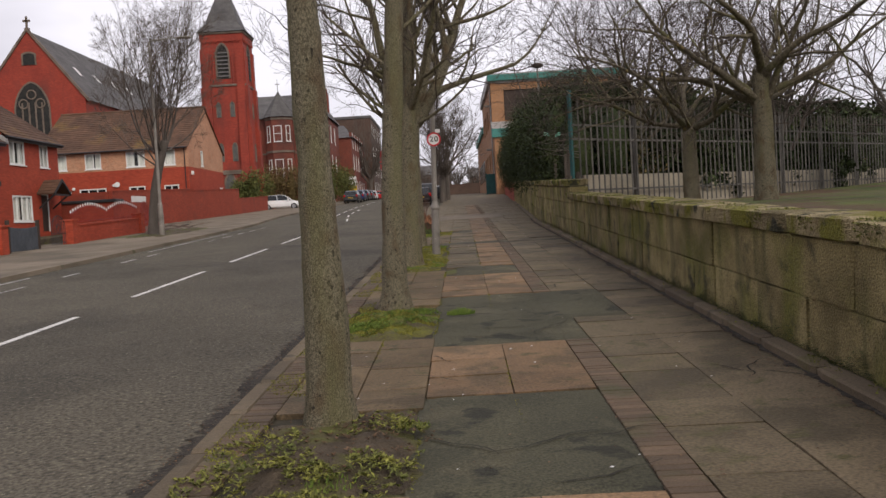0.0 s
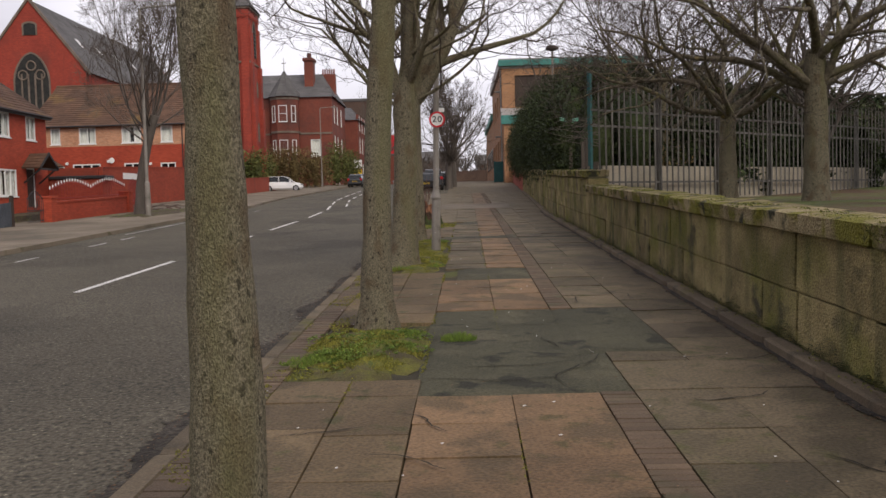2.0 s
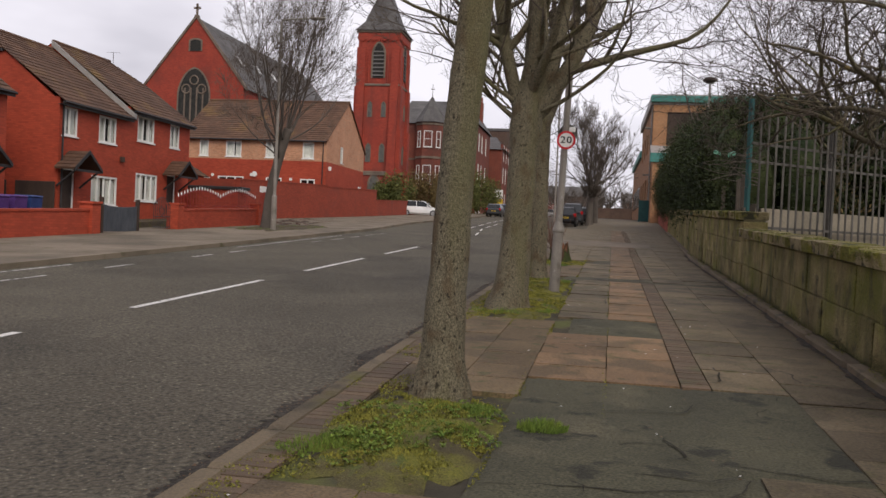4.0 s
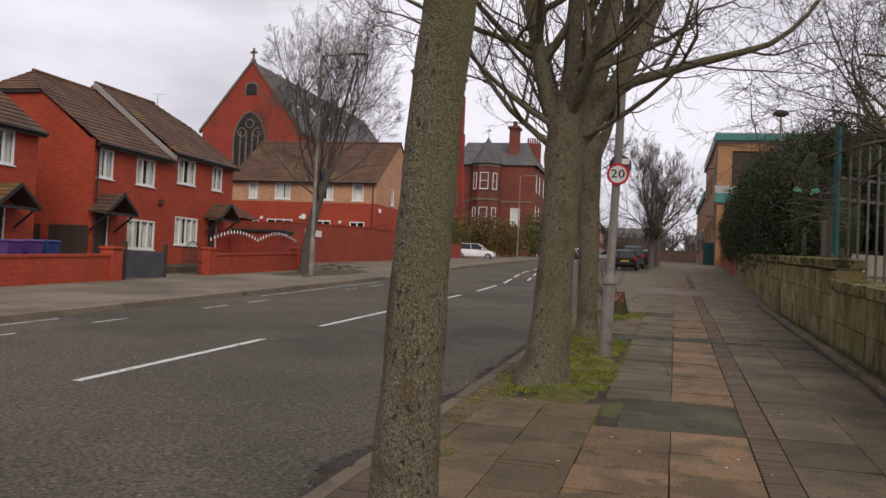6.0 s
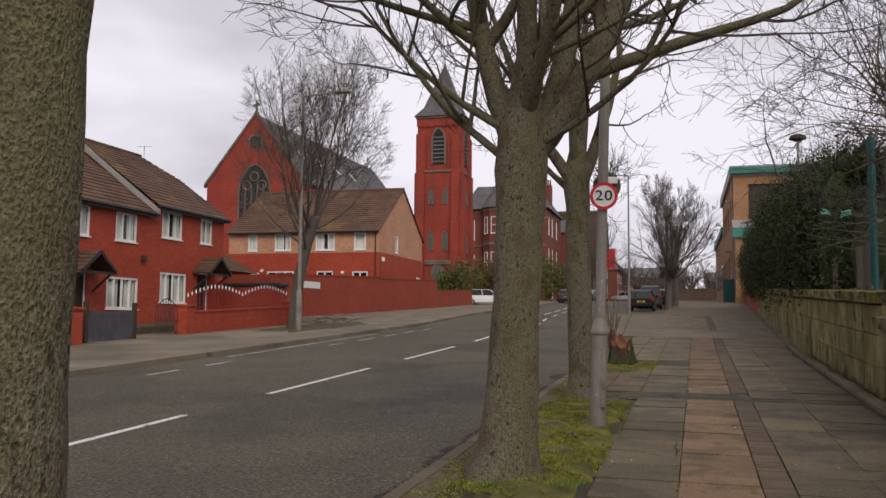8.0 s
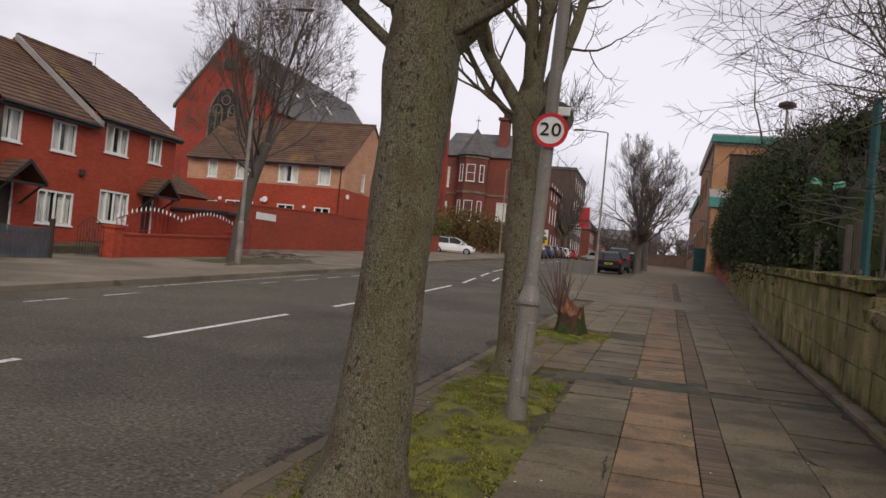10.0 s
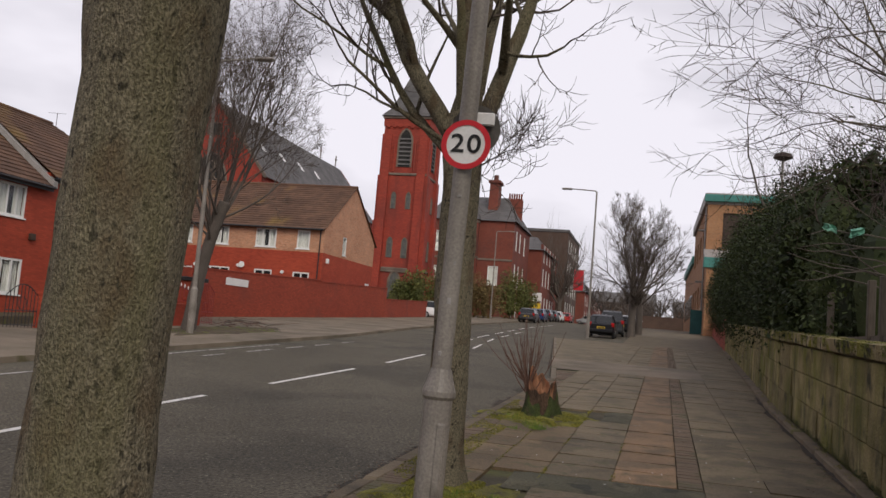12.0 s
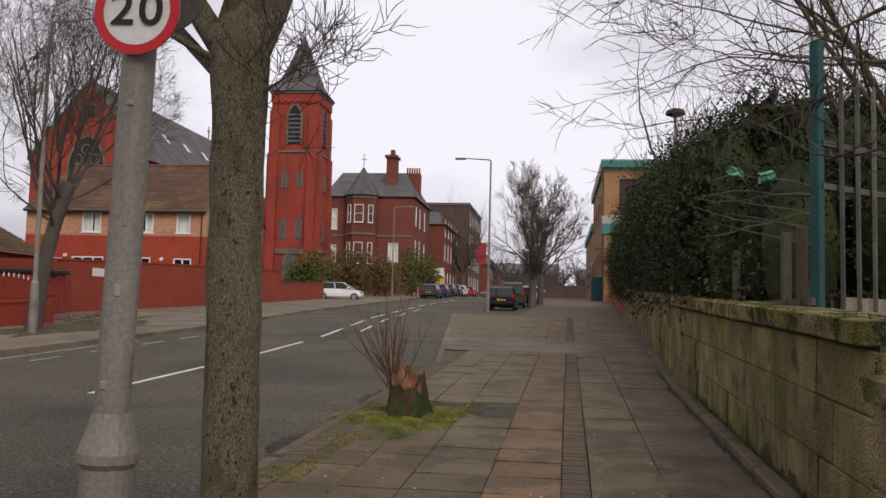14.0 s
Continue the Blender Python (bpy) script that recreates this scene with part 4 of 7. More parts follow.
pres = town_block(-27.6, -16.6, 122.0, 136.0, 4.0, 16.3, 20.4, dark_brick, slate, "presbytery", "large dark red brick house with slate roof and corner bay",
                  [(0.4, 1.5, 4.0, 6.3), (0.4, 1.5, 8.2, 10.8), (8.0, 9.3, 4.2, 6.6), ], [(2, 3, 4.2, 7.2), (5, 6, 4.2, 7.2), (9, 10, 4.2, 7.2), (2, 3, 9, 11.4), (5, 6, 9, 11.4), (9, 10, 9, 11.4), (2, 3, 0.2, 2.8), (5, 6, 0.2, 2.8)])
bay = new("bay_turret")
bay.parent, bay.matrix_basis = pres, Matrix.Translation((4.7, -0.2, 0))
octo = [(2.0 * math.cos(radians(22.5 + 45 * i)), 2.0 * math.sin(radians(22.5 + 45 * i))) for i in range(8)]
part("bay_wall", Geo().prism(octo, "z", -1, 12.3), dark_brick, bay)
for z in (3.0, 7.4, 11.9):
    part("string_course", Geo().prism([(u * 1.05, v * 1.05) for u, v in octo], "z", z, z + 0.3), stone_trim, bay)
ge = Geo()
for i in range(8):
    a, b = octo[i], octo[(i + 1) % 8]
    tiled_slope(ge, (a[0] * 1.15, a[1] * 1.15, 12.3), (b[0] * 1.15, b[1] * 1.15, 12.3), (0, 0, 16.0), (0, 0, 16.0), 0.4, 0.03, 0.6)
    slope_base(ge, (a[0] * 1.15, a[1] * 1.15, 12.28), (b[0] * 1.15, b[1] * 1.15, 12.28), (0, 0, 15.98))
part("bay_roof", ge, slate, bay)
part("finial", Geo().tube([(0, 0, 15.8), (0, 0, 17.6)], [0.06, 0.04], 5).box(-0.3, 0.3, -0.04, 0.04, 16.9, 17.0), lead, bay)
for k, (dx, wd) in enumerate(((0, 1.15), (-45, 0.7), (45, 0.7))):
    for z, hh in ((3.9, 2.6), (8.9, 2.2)):
        window(bay, Matrix.Rotation(radians(dx), 4, "Z") @ Matrix.Translation((0, -1.9, z)), wd, hh, 1, True, rail=0.5)
for x, w, zt in ((7.5, 1.2, 18.9),):
    part("chimney", Geo().box(x - w / 2, x + w / 2, 3.0, 5.0, 13.5, zt - 1.2).cbox(x - w / 2 - 0.2, x + w / 2 + 0.2, 2.8, 5.2, zt - 1.2, zt - 0.8, 0.05).tube([(x, 4, zt - 0.8), (x, 4, zt)], [0.35, 0.3], 8), dark_brick, pres, "tall brick chimney stack")
part("chimney", Geo().box(8.6, 10.6, 7.2, 8.4, 11.5, 16.4), dark_brick, pres)
for i in range(6):
    part("chimney_pot", Geo().tube([(8.8 + i * 0.32, 7.8, 16.4), (8.8 + i * 0.32, 7.8, 17.2)], [0.13, 0.11], 8), dark_brick, pres)
part("string_course", Geo().box(-0.05, 11.05, -0.08, 0, 7.3, 7.55), stone_trim, pres)

town_block(-26, -14.8, 137.0, 158.0, 4.4, 14.5, 17.5, dark_brick, slate, "terrace", "dark brick terrace with a steep slate roof along the street", [],
           [(a, a + 1.1, z, z + 2.4) for a in (2, 5.5, 9, 12.5, 16) for z in (1.2, 5.2, 8.6)])
town_block(-28, -13.6, 160.0, 182.0, 4.8, 20.0, 20.4, brown_brick, slate, "tenement", "tall dark brown brick block with a flat roof", [],
           [(a, a + 1.2, z, z + 2.2) for a in (2, 6, 10, 14, 18) for z in (1.5, 5, 8.5, 12)], flat=True)
town_block(-26, -12.6, 190.0, 250.0, 5.5, 12.0, 16.0, dark_brick, slate, "terrace", "low red brick terrace far along the street", [],
           [(a, a + 1.2, z, z + 1.8) for a in range(2, 56, 5) for z in (1, 4)])

# ---- bare trees ----
class Tree:
    """Grows limbs and twigs as tapered tubes."""

    def __init__(self, seed, bound=None, sweep=0.10, angle=(30, 68), twig_len=0.55, gnarl=0.16, up=0.05, ratio=0.72, density=1.0, levels=5, min_sides=3, floor=None, west=None, thin=0.003):
        self.bound = bound
        self.floor, self.west, self.thin, self.angle, self.sweep = floor, west, thin, angle, sweep
        self.r = random.Random(seed)
        self.wood, self.twig = Geo(), Geo()
        self.gnarl, self.up, self.ratio, self.density, self.levels, self.twig_len, self.min_sides = gnarl, up, ratio, density, levels, twig_len, min_sides

    def rv(self):
        return Vector((self.r.gauss(0, 1), self.r.gauss(0, 1), self.r.gauss(0, 1)))

    def grow(self, p, d, r, length, level, kids):
        n = max(4, min(10, int(length / 0.24))) if level < 3 and self.thin < 0.01 else 2 if self.thin > 0.005 else 4 if level == 3 else 3
        pts, radii = [p.copy()], [r]
        d = d.normalized()
        tip = r * 0.45 if level < self.levels else r * 0.4
        for i in range(n):
            lift = self.up * (2.2 if level == 0 else 1) if level < 2 else self.up + self.sweep * i
            d = (d + self.rv() * self.gnarl * (0.7 + 0.36 * level) + Vector((0, 0, lift))).normalized()
            if self.floor is not None and p.z < self.floor:
                d = (d + Vector((0, 0, 0.12))).normalized()
            if self.west is not None and p.x < self.west and i:
                break
            if self.bound and i and (((p.x - self.bound[3]) ** 2 + p.y ** 2) / self.bound[1] ** 2 + ((p.z - self.bound[0]) / self.bound[2]) ** 2) > 1:
                break
            p = p + d * (length / n)
            pts.append(p.copy())
            radii.append(r + (tip - r) * (i + 1) / n)
        if len(pts) - 1 < n:
            n = len(pts) - 1
            radii = [r + (0.003 - r) * (i / n) for i in range(n + 1)]
        sides = 8 if r > 0.06 else 6 if r > 0.025 else 4 if r > 0.01 else self.min_sides
        (self.wood if r > 0.02 else self.twig).tube(pts, radii, sides, cap=False)
        if level >= self.levels:
            return
        for k in range(kids):
            t = self.r.uniform(0.25, 1.0) if k < kids - 1 else 1.0
            i = min(n - 1, int(t * n))
            q = pts[i].lerp(pts[i + 1], t * n - i) if t < 1 else pts[-1]
            dd = (pts[i + 1] - pts[i]).normalized()
            axis = dd.cross(self.rv()).normalized()
            ang = radians(self.r.uniform(*self.angle)) if t < 1 else radians(self.r.uniform(8, 26))
            nd = Matrix.Rotation(ang, 3, axis) @ dd
            rr = max(self.thin, radii[i] * self.r.uniform(0.45, 0.7)) if t < 1 else max(self.thin, radii[-1])
            ll = max(self.twig_len * 0.6, length * self.ratio * self.r.uniform(0.65, 1.1))
            nk = max(2, int((4 if level < 2 else 4.5) * self.density * self.r.uniform(0.7, 1.2)))
            self.grow(q, nd, rr, ll, level + 1, nk)

    def finish(self, name, at, trunk_mat, limb_mat, twig_material, label, trunk_geo, group=""):
        e = thing(name, at, label, "tree", group)
        part("trunk", trunk_geo, trunk_mat, e, smooth=True)
        part("branchwork", self.wood, limb_mat, e, smooth=True)
        tagged(part("crown", self.twig, twig_material, e), kind="stuff")
        return e


def trunk_tube(pts, radii, seed, sides=18, rough=0.06):
    """A trunk with a flared, uneven surface, its rings joined smoothly."""
    P_, R_ = [Vector(p) for p in pts], radii
    fine_p, fine_r = [], []
    n = len(P_)
    for i in range(n - 1):
        k = max(2, int((P_[i + 1] - P_[i]).length / 0.12))
        a, b = P_[max(i - 1, 0)], P_[min(i + 2, n - 1)]
        for j in range(k):
            t = j / k
            q = 0.5 * ((2 * P_[i]) + (P_[i + 1] - a) * t + (2 * a - 5 * P_[i] + 4 * P_[i + 1] - b) * t * t + (3 * P_[i] - a - 3 * P_[i + 1] + b) * t ** 3)
            fine_p.append(q)
            fine_r.append(R_[i] + (R_[i + 1] - R_[i]) * t)
    fine_p.append(P_[-1])
    fine_r.append(R_[-1])
    ge = Geo().tube(fine_p, fine_r, sides)
    out = []
    for i, v in enumerate(ge.v):
        c = fine_p[min(i // sides, len(fine_p) - 1)]
        d = Vector(v) - c
        s = 1 + rough * noise.noise(Vector(v) * 3.1 + Vector((seed, 0, 0))) * 1.6 + rough * 0.9 * noise.noise(Vector(v) * 13)
        if v[2] < 0.45:
            turn = math.atan2(d.y, d.x)
            s += 0.55 * (0.45 - max(v[2], 0.0)) ** 1.3 * (noise.noise(Vector((math.cos(turn) * 2.1 + seed * 3.7, math.sin(turn) * 2.1, 0.4))) + 0.12)
        out.append(tuple(c + d * s))
    ge.v = out
    return ge


def street_tree(seed, x, y, pts, radii, limbs, label, levels=5, density=0.80, dz=0.0):
    t = Tree(seed, levels=levels, density=density, gnarl=0.09, up=0.035, thin=0.0036, ratio=0.60, twig_len=0.3)
    for (z, az, el, r, ln, kids) in limbs:
        p = Vector(np.array([np.interp(z, [q[2] for q in pts], [q[k] for q in pts]) for k in range(3)]))
        d = Vector((math.cos(radians(az)) * math.cos(radians(el)), math.sin(radians(az)) * math.cos(radians(el)), math.sin(radians(el))))
        t.grow(p, d, r, ln, 0, kids)
    return t.finish("street_tree", (x, y, g(y) + dz), bark, bark, twig_mat, label, trunk_tube(pts, radii, seed), "street trees")


TRUNK_LABEL = "bare street tree with grey-green lichened bark in the pavement"
street_tree(11, -0.735, 5.92, [(0.0, 0, -0.1), (0.0, 0, 0.06), (0.0, 0, 0.25), (0.01, 0, 0.7), (0.005, 0, 1.05), (0.0, 0.0, 1.35), (-0.005, 0.0, 1.9), (-0.02, 0, 2.8), (-0.05, 0, 3.9)], [0.23, 0.185, 0.150, 0.140, 0.135, 0.116, 0.109, 0.104, 0.105],
            [(3.75, a, e_, 0.08, 1.9, 5) for a, e_ in ((20, 50), (100, 60), (190, 55), (265, 45), (330, 65))] + [(2.75, 335, 48, 0.034, 1.3, 5)], TRUNK_LABEL)
street_tree(12, -0.62, 11.11, [(0.0, 0, -0.1), (0.0, 0, 0.06), (0.0, 0, 0.3), (0.012, 0, 0.9), (0.025, 0, 1.3), (0.045, 0, 1.7), (0.07, 0, 2.1), (0.10, 0.0, 2.5), (0.16, 0, 3.3), (0.21, 0, 4.0)], [0.26, 0.215, 0.160, 0.140, 0.136, 0.132, 0.127, 0.122, 0.116, 0.114],
            [(3.8, a, e_, 0.075, 2.0, 5) for a, e_ in ((10, 55), (80, 50), (170, 45), (240, 55), (300, 60))] + [(2.95, 185, 25, 0.032, 1.1, 5), (3.4, 20, 30, 0.03, 1.2, 4)], TRUNK_LABEL)
street_tree(13, -0.69, 16.71, [(-0.04, 0, -0.1), (-0.03, 0, 0.06), (0.0, 0, 0.3), (0.035, 0, 0.9), (0.055, 0, 1.4), (0.075, 0.0, 2.0), (0.10, 0.0, 2.45), (0.11, 0, 2.8), (0.12, 0, 3.15), (0.12, 0, 3.5)], [0.36, 0.30, 0.24, 0.203, 0.190, 0.195, 0.215, 0.195, 0.12, 0.05],
            [(2.52, 4, 48, 0.135, 3.0, 8), (2.55, 12, 63, 0.115, 2.9, 7), (2.65, 95, 80, 0.11, 2.8, 6), (2.65, 260, 82, 0.10, 2.7, 6), (2.5, 184, 68, 0.105, 2.9, 8), (2.45, 180, 42, 0.040, 1.9, 7),
             (2.75, 205, 22, 0.034, 1.7, 6), (2.8, 75, 48, 0.075, 2.2, 6), (2.8, 300, 50, 0.070, 2.2, 6), (2.6, 345, 24, 0.034, 1.8, 6)], "stout street tree forking low, bare, with lichened bark")
street_tree(14, -0.77, 21.81, [(0.07, 0, -0.1), (0.07, 0, 0.06), (0.07, 0, 0.3), (0.055, 0, 1.25), (0.04, 0, 1.9), (0.03, 0.0, 2.65), (0.02, 0, 3.0), (0.03, 0, 3.3), (0.03, 0, 3.6)], [0.26, 0.215, 0.172, 0.165, 0.162, 0.168, 0.185, 0.14, 0.06],
            [(2.75, 176, 42, 0.050, 2.2, 8), (2.85, 188, 66, 0.090, 2.6, 5), (2.95, 150, 82, 0.095, 2.6, 5), (2.85, 2, 58, 0.100, 2.0, 4), (2.95, 20, 78, 0.090, 2.5, 5), (3.1, 95, 55, 0.070, 1.9, 5),
             (2.9, 205, 18, 0.026, 1.3, 5), (2.7, 350, 12, 0.012, 0.45, 4), (3.1, 275, 60, 0.060, 1.8, 5)], TRUNK_LABEL)


def crown_tree(name, seed, x, y, z, trunk_h, trunk_r, limbs, length, label, levels, density, mats, ratio=0.74, up=0.06, gnarl=0.1, spread=(25, 65), lean=(0, 0), group="", low=0.5, kids=6, floor=None, west=None, limb_r=0.5, thin=0.003, angle=(30, 68), sweep=0.10, bound=None):
    t = Tree(seed, bound=bound and (*bound, lean[0]), sweep=sweep, angle=angle, thin=thin, floor=floor, west=west, levels=levels, density=density, gnarl=gnarl, up=up, ratio=ratio, twig_len=0.7)
    rr = random.Random(seed + 5)
    pts = [(0, 0, -0.2), (0, 0, 0.1), (lean[0] * 0.3, lean[1] * 0.3, trunk_h * 0.5), (lean[0], lean[1], trunk_h)]
    for i in range(limbs):
        az = 360 * i / limbs + rr.uniform(-18, 18)
        el = rr.uniform(*spread)
        f = rr.uniform(low, 1.0)
        p = Vector(pts[2]).lerp(Vector(pts[3]), max(0, f * 2 - 1))
        d = Vector((math.cos(radians(az)) * math.cos(radians(el)), math.sin(radians(az)) * math.cos(radians(el)), math.sin(radians(el))))
        t.grow(p, d, trunk_r * limb_r * rr.uniform(0.8, 1.2), length * rr.uniform(0.8, 1.15), 0, kids)
    return t.finish(name, (x, y, z), mats[0], mats[1], mats[2], label, trunk_tube(pts, [trunk_r * 1.5, trunk_r * 1.2, trunk_r, trunk_r * 0.85], seed, 14), group)


# far crowns take the twig colour with sky light painted in
far_mats = (bark_grey, bark_grey, twig_skylit)
crown_tree("roadside_tree", 31, -13.35, 39.6, g(39.6), 4.2, 0.2, 16, 4.6, "bare roadside tree with a tall rounded crown of fine twigs", 4, 1.15, far_mats, up=0.05, spread=(26, 84), gnarl=0.09, kids=8, limb_r=0.22, ratio=0.56, low=0.62, thin=0.0052, angle=(24, 58), bound=(6.9, 2.75, 4.1), lean=(0.8, 0.0))
crown_tree("pavement_tree", 32, -0.5, 77.0, g(77.0), 3.6, 0.26, 14, 3.9, "bare pavement tree with a dense rounded crown", 4, 1.2, far_mats, up=0.05, spread=(16, 82), gnarl=0.06, ratio=0.54, kids=7, thin=0.0095, limb_r=0.28, angle=(20, 50), low=0.6, bound=(6.3, 3.3, 3.7))
crown_tree("pavement_tree", 33, -0.1, 84.0, g(84.0), 3.2, 0.24, 9, 3.4, "bare pavement tree with a dense rounded crown", 3, 1.2, far_mats, up=0.05, spread=(28, 88), gnarl=0.06, ratio=0.54, kids=7, thin=0.011, limb_r=0.34, angle=(18, 46))
crown_tree("park_tree", 41, 5.5, 19.8, park_z(19.8), 1.9, 0.16, 8, 2.3, "bare gnarled park tree with a split, peeling trunk", 5, 0.78, (bark, limb_bark, twig_mat), up=0.0, gnarl=0.15, sweep=0.0, angle=(28, 70), thin=0.0045, spread=(4, 46), kids=4, floor=2.0, west=-2.9, limb_r=0.45, ratio=0.66, low=0.8)
crown_tree("park_tree", 42, 6.64, 18.4, park_z(18.4), 2.7, 0.20, 10, 2.5, "bare gnarled park tree with spreading grey limbs", 5, 0.78, (bark, limb_bark, twig_mat), up=0.0, gnarl=0.15, sweep=0.0, angle=(28, 70), thin=0.0045, spread=(2, 58), kids=4, floor=2.2, west=-3.7, limb_r=0.40, ratio=0.66, low=0.6)
crown_tree("park_tree", 44, 6.3, 28.4, park_z(28.4), 3.4, 0.15, 12, 3.0, "bare slender tree arching over the railings and pavement", 5, 0.80, (bark, limb_bark, twig_mat), up=0.0, gnarl=0.09, sweep=0.03, angle=(24, 60), spread=(4, 55), kids=5, floor=3.5, west=-5.5, limb_r=0.40, ratio=0.70, thin=0.0066)
crown_tree("park_tree", 43, 8.5, 12.5, park_z(12.5), 2.0, 0.18, 7, 2.8, "bare gnarled park tree with spreading grey limbs", 5, 0.78, (bark, limb_bark, twig_mat), up=0.02, gnarl=0.13, spread=(10, 65), kids=5, floor=2.5, west=-5.0)
for k, (x, y) in enumerate(((8.6, 36.0), (12.5, 33.0), (7.2, 41.0), (16.5, 31.0), (13.0, 40.0))):
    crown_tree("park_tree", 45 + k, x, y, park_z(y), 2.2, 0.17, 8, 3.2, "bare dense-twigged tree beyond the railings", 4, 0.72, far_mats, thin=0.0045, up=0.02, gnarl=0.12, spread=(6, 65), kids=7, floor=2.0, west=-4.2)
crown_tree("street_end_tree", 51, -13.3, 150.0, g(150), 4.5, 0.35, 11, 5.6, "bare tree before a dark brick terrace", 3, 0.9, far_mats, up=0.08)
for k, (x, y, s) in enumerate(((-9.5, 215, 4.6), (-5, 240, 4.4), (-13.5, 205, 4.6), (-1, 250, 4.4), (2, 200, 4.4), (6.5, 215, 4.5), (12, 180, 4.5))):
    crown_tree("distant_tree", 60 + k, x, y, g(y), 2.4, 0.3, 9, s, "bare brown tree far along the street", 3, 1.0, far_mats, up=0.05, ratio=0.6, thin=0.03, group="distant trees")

# ---- boundary walls, gates and ironwork before the houses ----
def low_wall(ya, yb, x, h, mat, label, pier_ends=True, name="garden_wall", x_end=None):
    e = thing(name, (x, ya, g(ya)), label, "wall", "garden walls")
    x_end = x if x_end is None else x_end
    L, rise, dx = yb - ya, g(yb) - g(ya), x_end - x
    def block(a, b, w, z0, z1):
        ge = Geo()
        vs = []
        for t in (a, b):
            for s in (-w, w):
                for z in (z0, z1):
                    vs.append((dx * t / L + s, t, rise * t / L + z))
        return ge.add(vs, [(0, 1, 3, 2), (4, 6, 7, 5), (0, 4, 5, 1), (2, 3, 7, 6), (1, 5, 7, 3), (0, 2, 6, 4)])
    a_ = 0.1 if pier_ends else 0.0
    part("wall_body", block(a_, L - a_, 0.11, -0.4, h - 0.07), mat, e)
    part("coping", block(a_, L - a_, 0.14, h - 0.07, h), mat, e)
    if pier_ends:
        for a in (0, L - 0.45):
            ge = block(a, a + 0.45, 0.225, -0.4, h + 0.15)
            part("pier", ge, mat, e)
            part("pier_cap", block(a - 0.04, a + 0.49, 0.27, h + 0.15, h + 0.22), mat, e)
    return e


low_wall(14.0, 29.9, -15.2, 0.78, red_brick, "low red painted brick garden wall")
low_wall(35.0, 43.2, -15.2, 0.76, red_brick, "low red painted brick garden wall under ironwork")
low_wall(-6.0, 12.0, -15.2, 0.78, red_brick, "low red painted brick garden wall")


def board_gate(y0, y1, x):
    e = thing("driveway_gate", (x, y0, g(y0)), "blue-grey boarded double driveway gate, closed", "gate")
    n = 22
    for i in range(n):
        t = (i + 0.5) / n
        top = 0.86 + 0.07 * abs(2 * t - 1) ** 2
        w = (y1 - y0) / n
        part("board", Geo().cbox(-0.015, 0.015, i * w + 0.018, (i + 1) * w - 0.018, 0.05, top, 0.006), gate_grey, e)
    for z in (0.25, 0.68):
        part("rail", Geo().box(-0.05, -0.016, 0.02, y1 - y0 - 0.02, z, z + 0.08), gate_grey, e)
    for yy in (0.0, y1 - y0):
        part("post", Geo().cbox(-0.06, 0.06, yy - 0.06, yy + 0.06, -0.2, 1.15, 0.015), dark_wood, e)
    return e


board_gate(30.3, 32.5, -15.2)


def iron_gate(y0, y1, x, h, metal, label):
    e = thing("garden_gate", (x, y0, g(y0)), label, "gate")
    w = y1 - y0
    n = 9
    for i in range(n + 1):
        t = i / n
        top = h - 0.25 + 0.3 * math.sin(math.pi * t)
        part("bar", Geo().tube([(0, t * w, 0.05), (0, t * w, top)], [0.011, 0.011], 5), metal, e)
    part("top_rail", Geo().tube([(0, t / 10 * w, h - 0.25 + 0.3 * math.sin(math.pi * t / 10)) for t in range(11)], [0.015] * 11, 5), metal, e)
    for z in (0.12, 0.5):
        part("rail", Geo().tube([(0, 0, z), (0, w, z)], [0.015, 0.015], 5), metal, e)
    part("scroll", Geo().tube([(0, w / 2 + 0.16 * math.cos(a * math.pi / 8), 0.7 + 0.16 * math.sin(a * math.pi / 8)) for a in range(17)], [0.01] * 17, 4), metal, e)
    return e


iron_gate(33.6, 34.8, -15.2, 1.15, black_metal, "black wrought iron garden gate with an arched top")
iron_gate(43.35, 44.5, -15.2, 1.5, red_paint_gate, "dark red iron gate with an arched top")


def wall_ironwork(ya, yb, x, base_h):
    """Curved red railing with white spear tips on a low wall."""
    e = thing("wall_railing", (x, ya, g(ya) + base_h), "curving dark red iron railing with white spear tips", "railing")
    L, rise = yb - ya, g(yb) - g(ya)
    n = 30
    def top(t):
        return 0.45 + 0.28 * abs(math.sin(t * math.pi * 2))
    for i in range(n + 1):
        t = i / n
        z0 = rise * t
        part("bar", Geo().tube([(0, t * L, z0 + 0.02), (0, t * L, z0 + top(t))], [0.012, 0.012], 4), red_paint_gate, e)
        part("spear_tip", Geo().tube([(0, t * L, z0 + top(t)), (0, t * L, z0 + top(t) + 0.06), (0, t * L, z0 + top(t) + 0.15)], [0.012, 0.028, 0.004], 5), upvc, e, "white spear tip")
    for off in (0.1, None):
        part("rail", Geo().tube([(0, t / 40 * L, rise * t / 40 + (off if off else top(t / 40) - 0.02)) for t in range(41)], [0.017] * 41, 4), red_paint_gate, e)
    return e


wall_ironwork(35.4, 42.8, -15.2, 0.76)

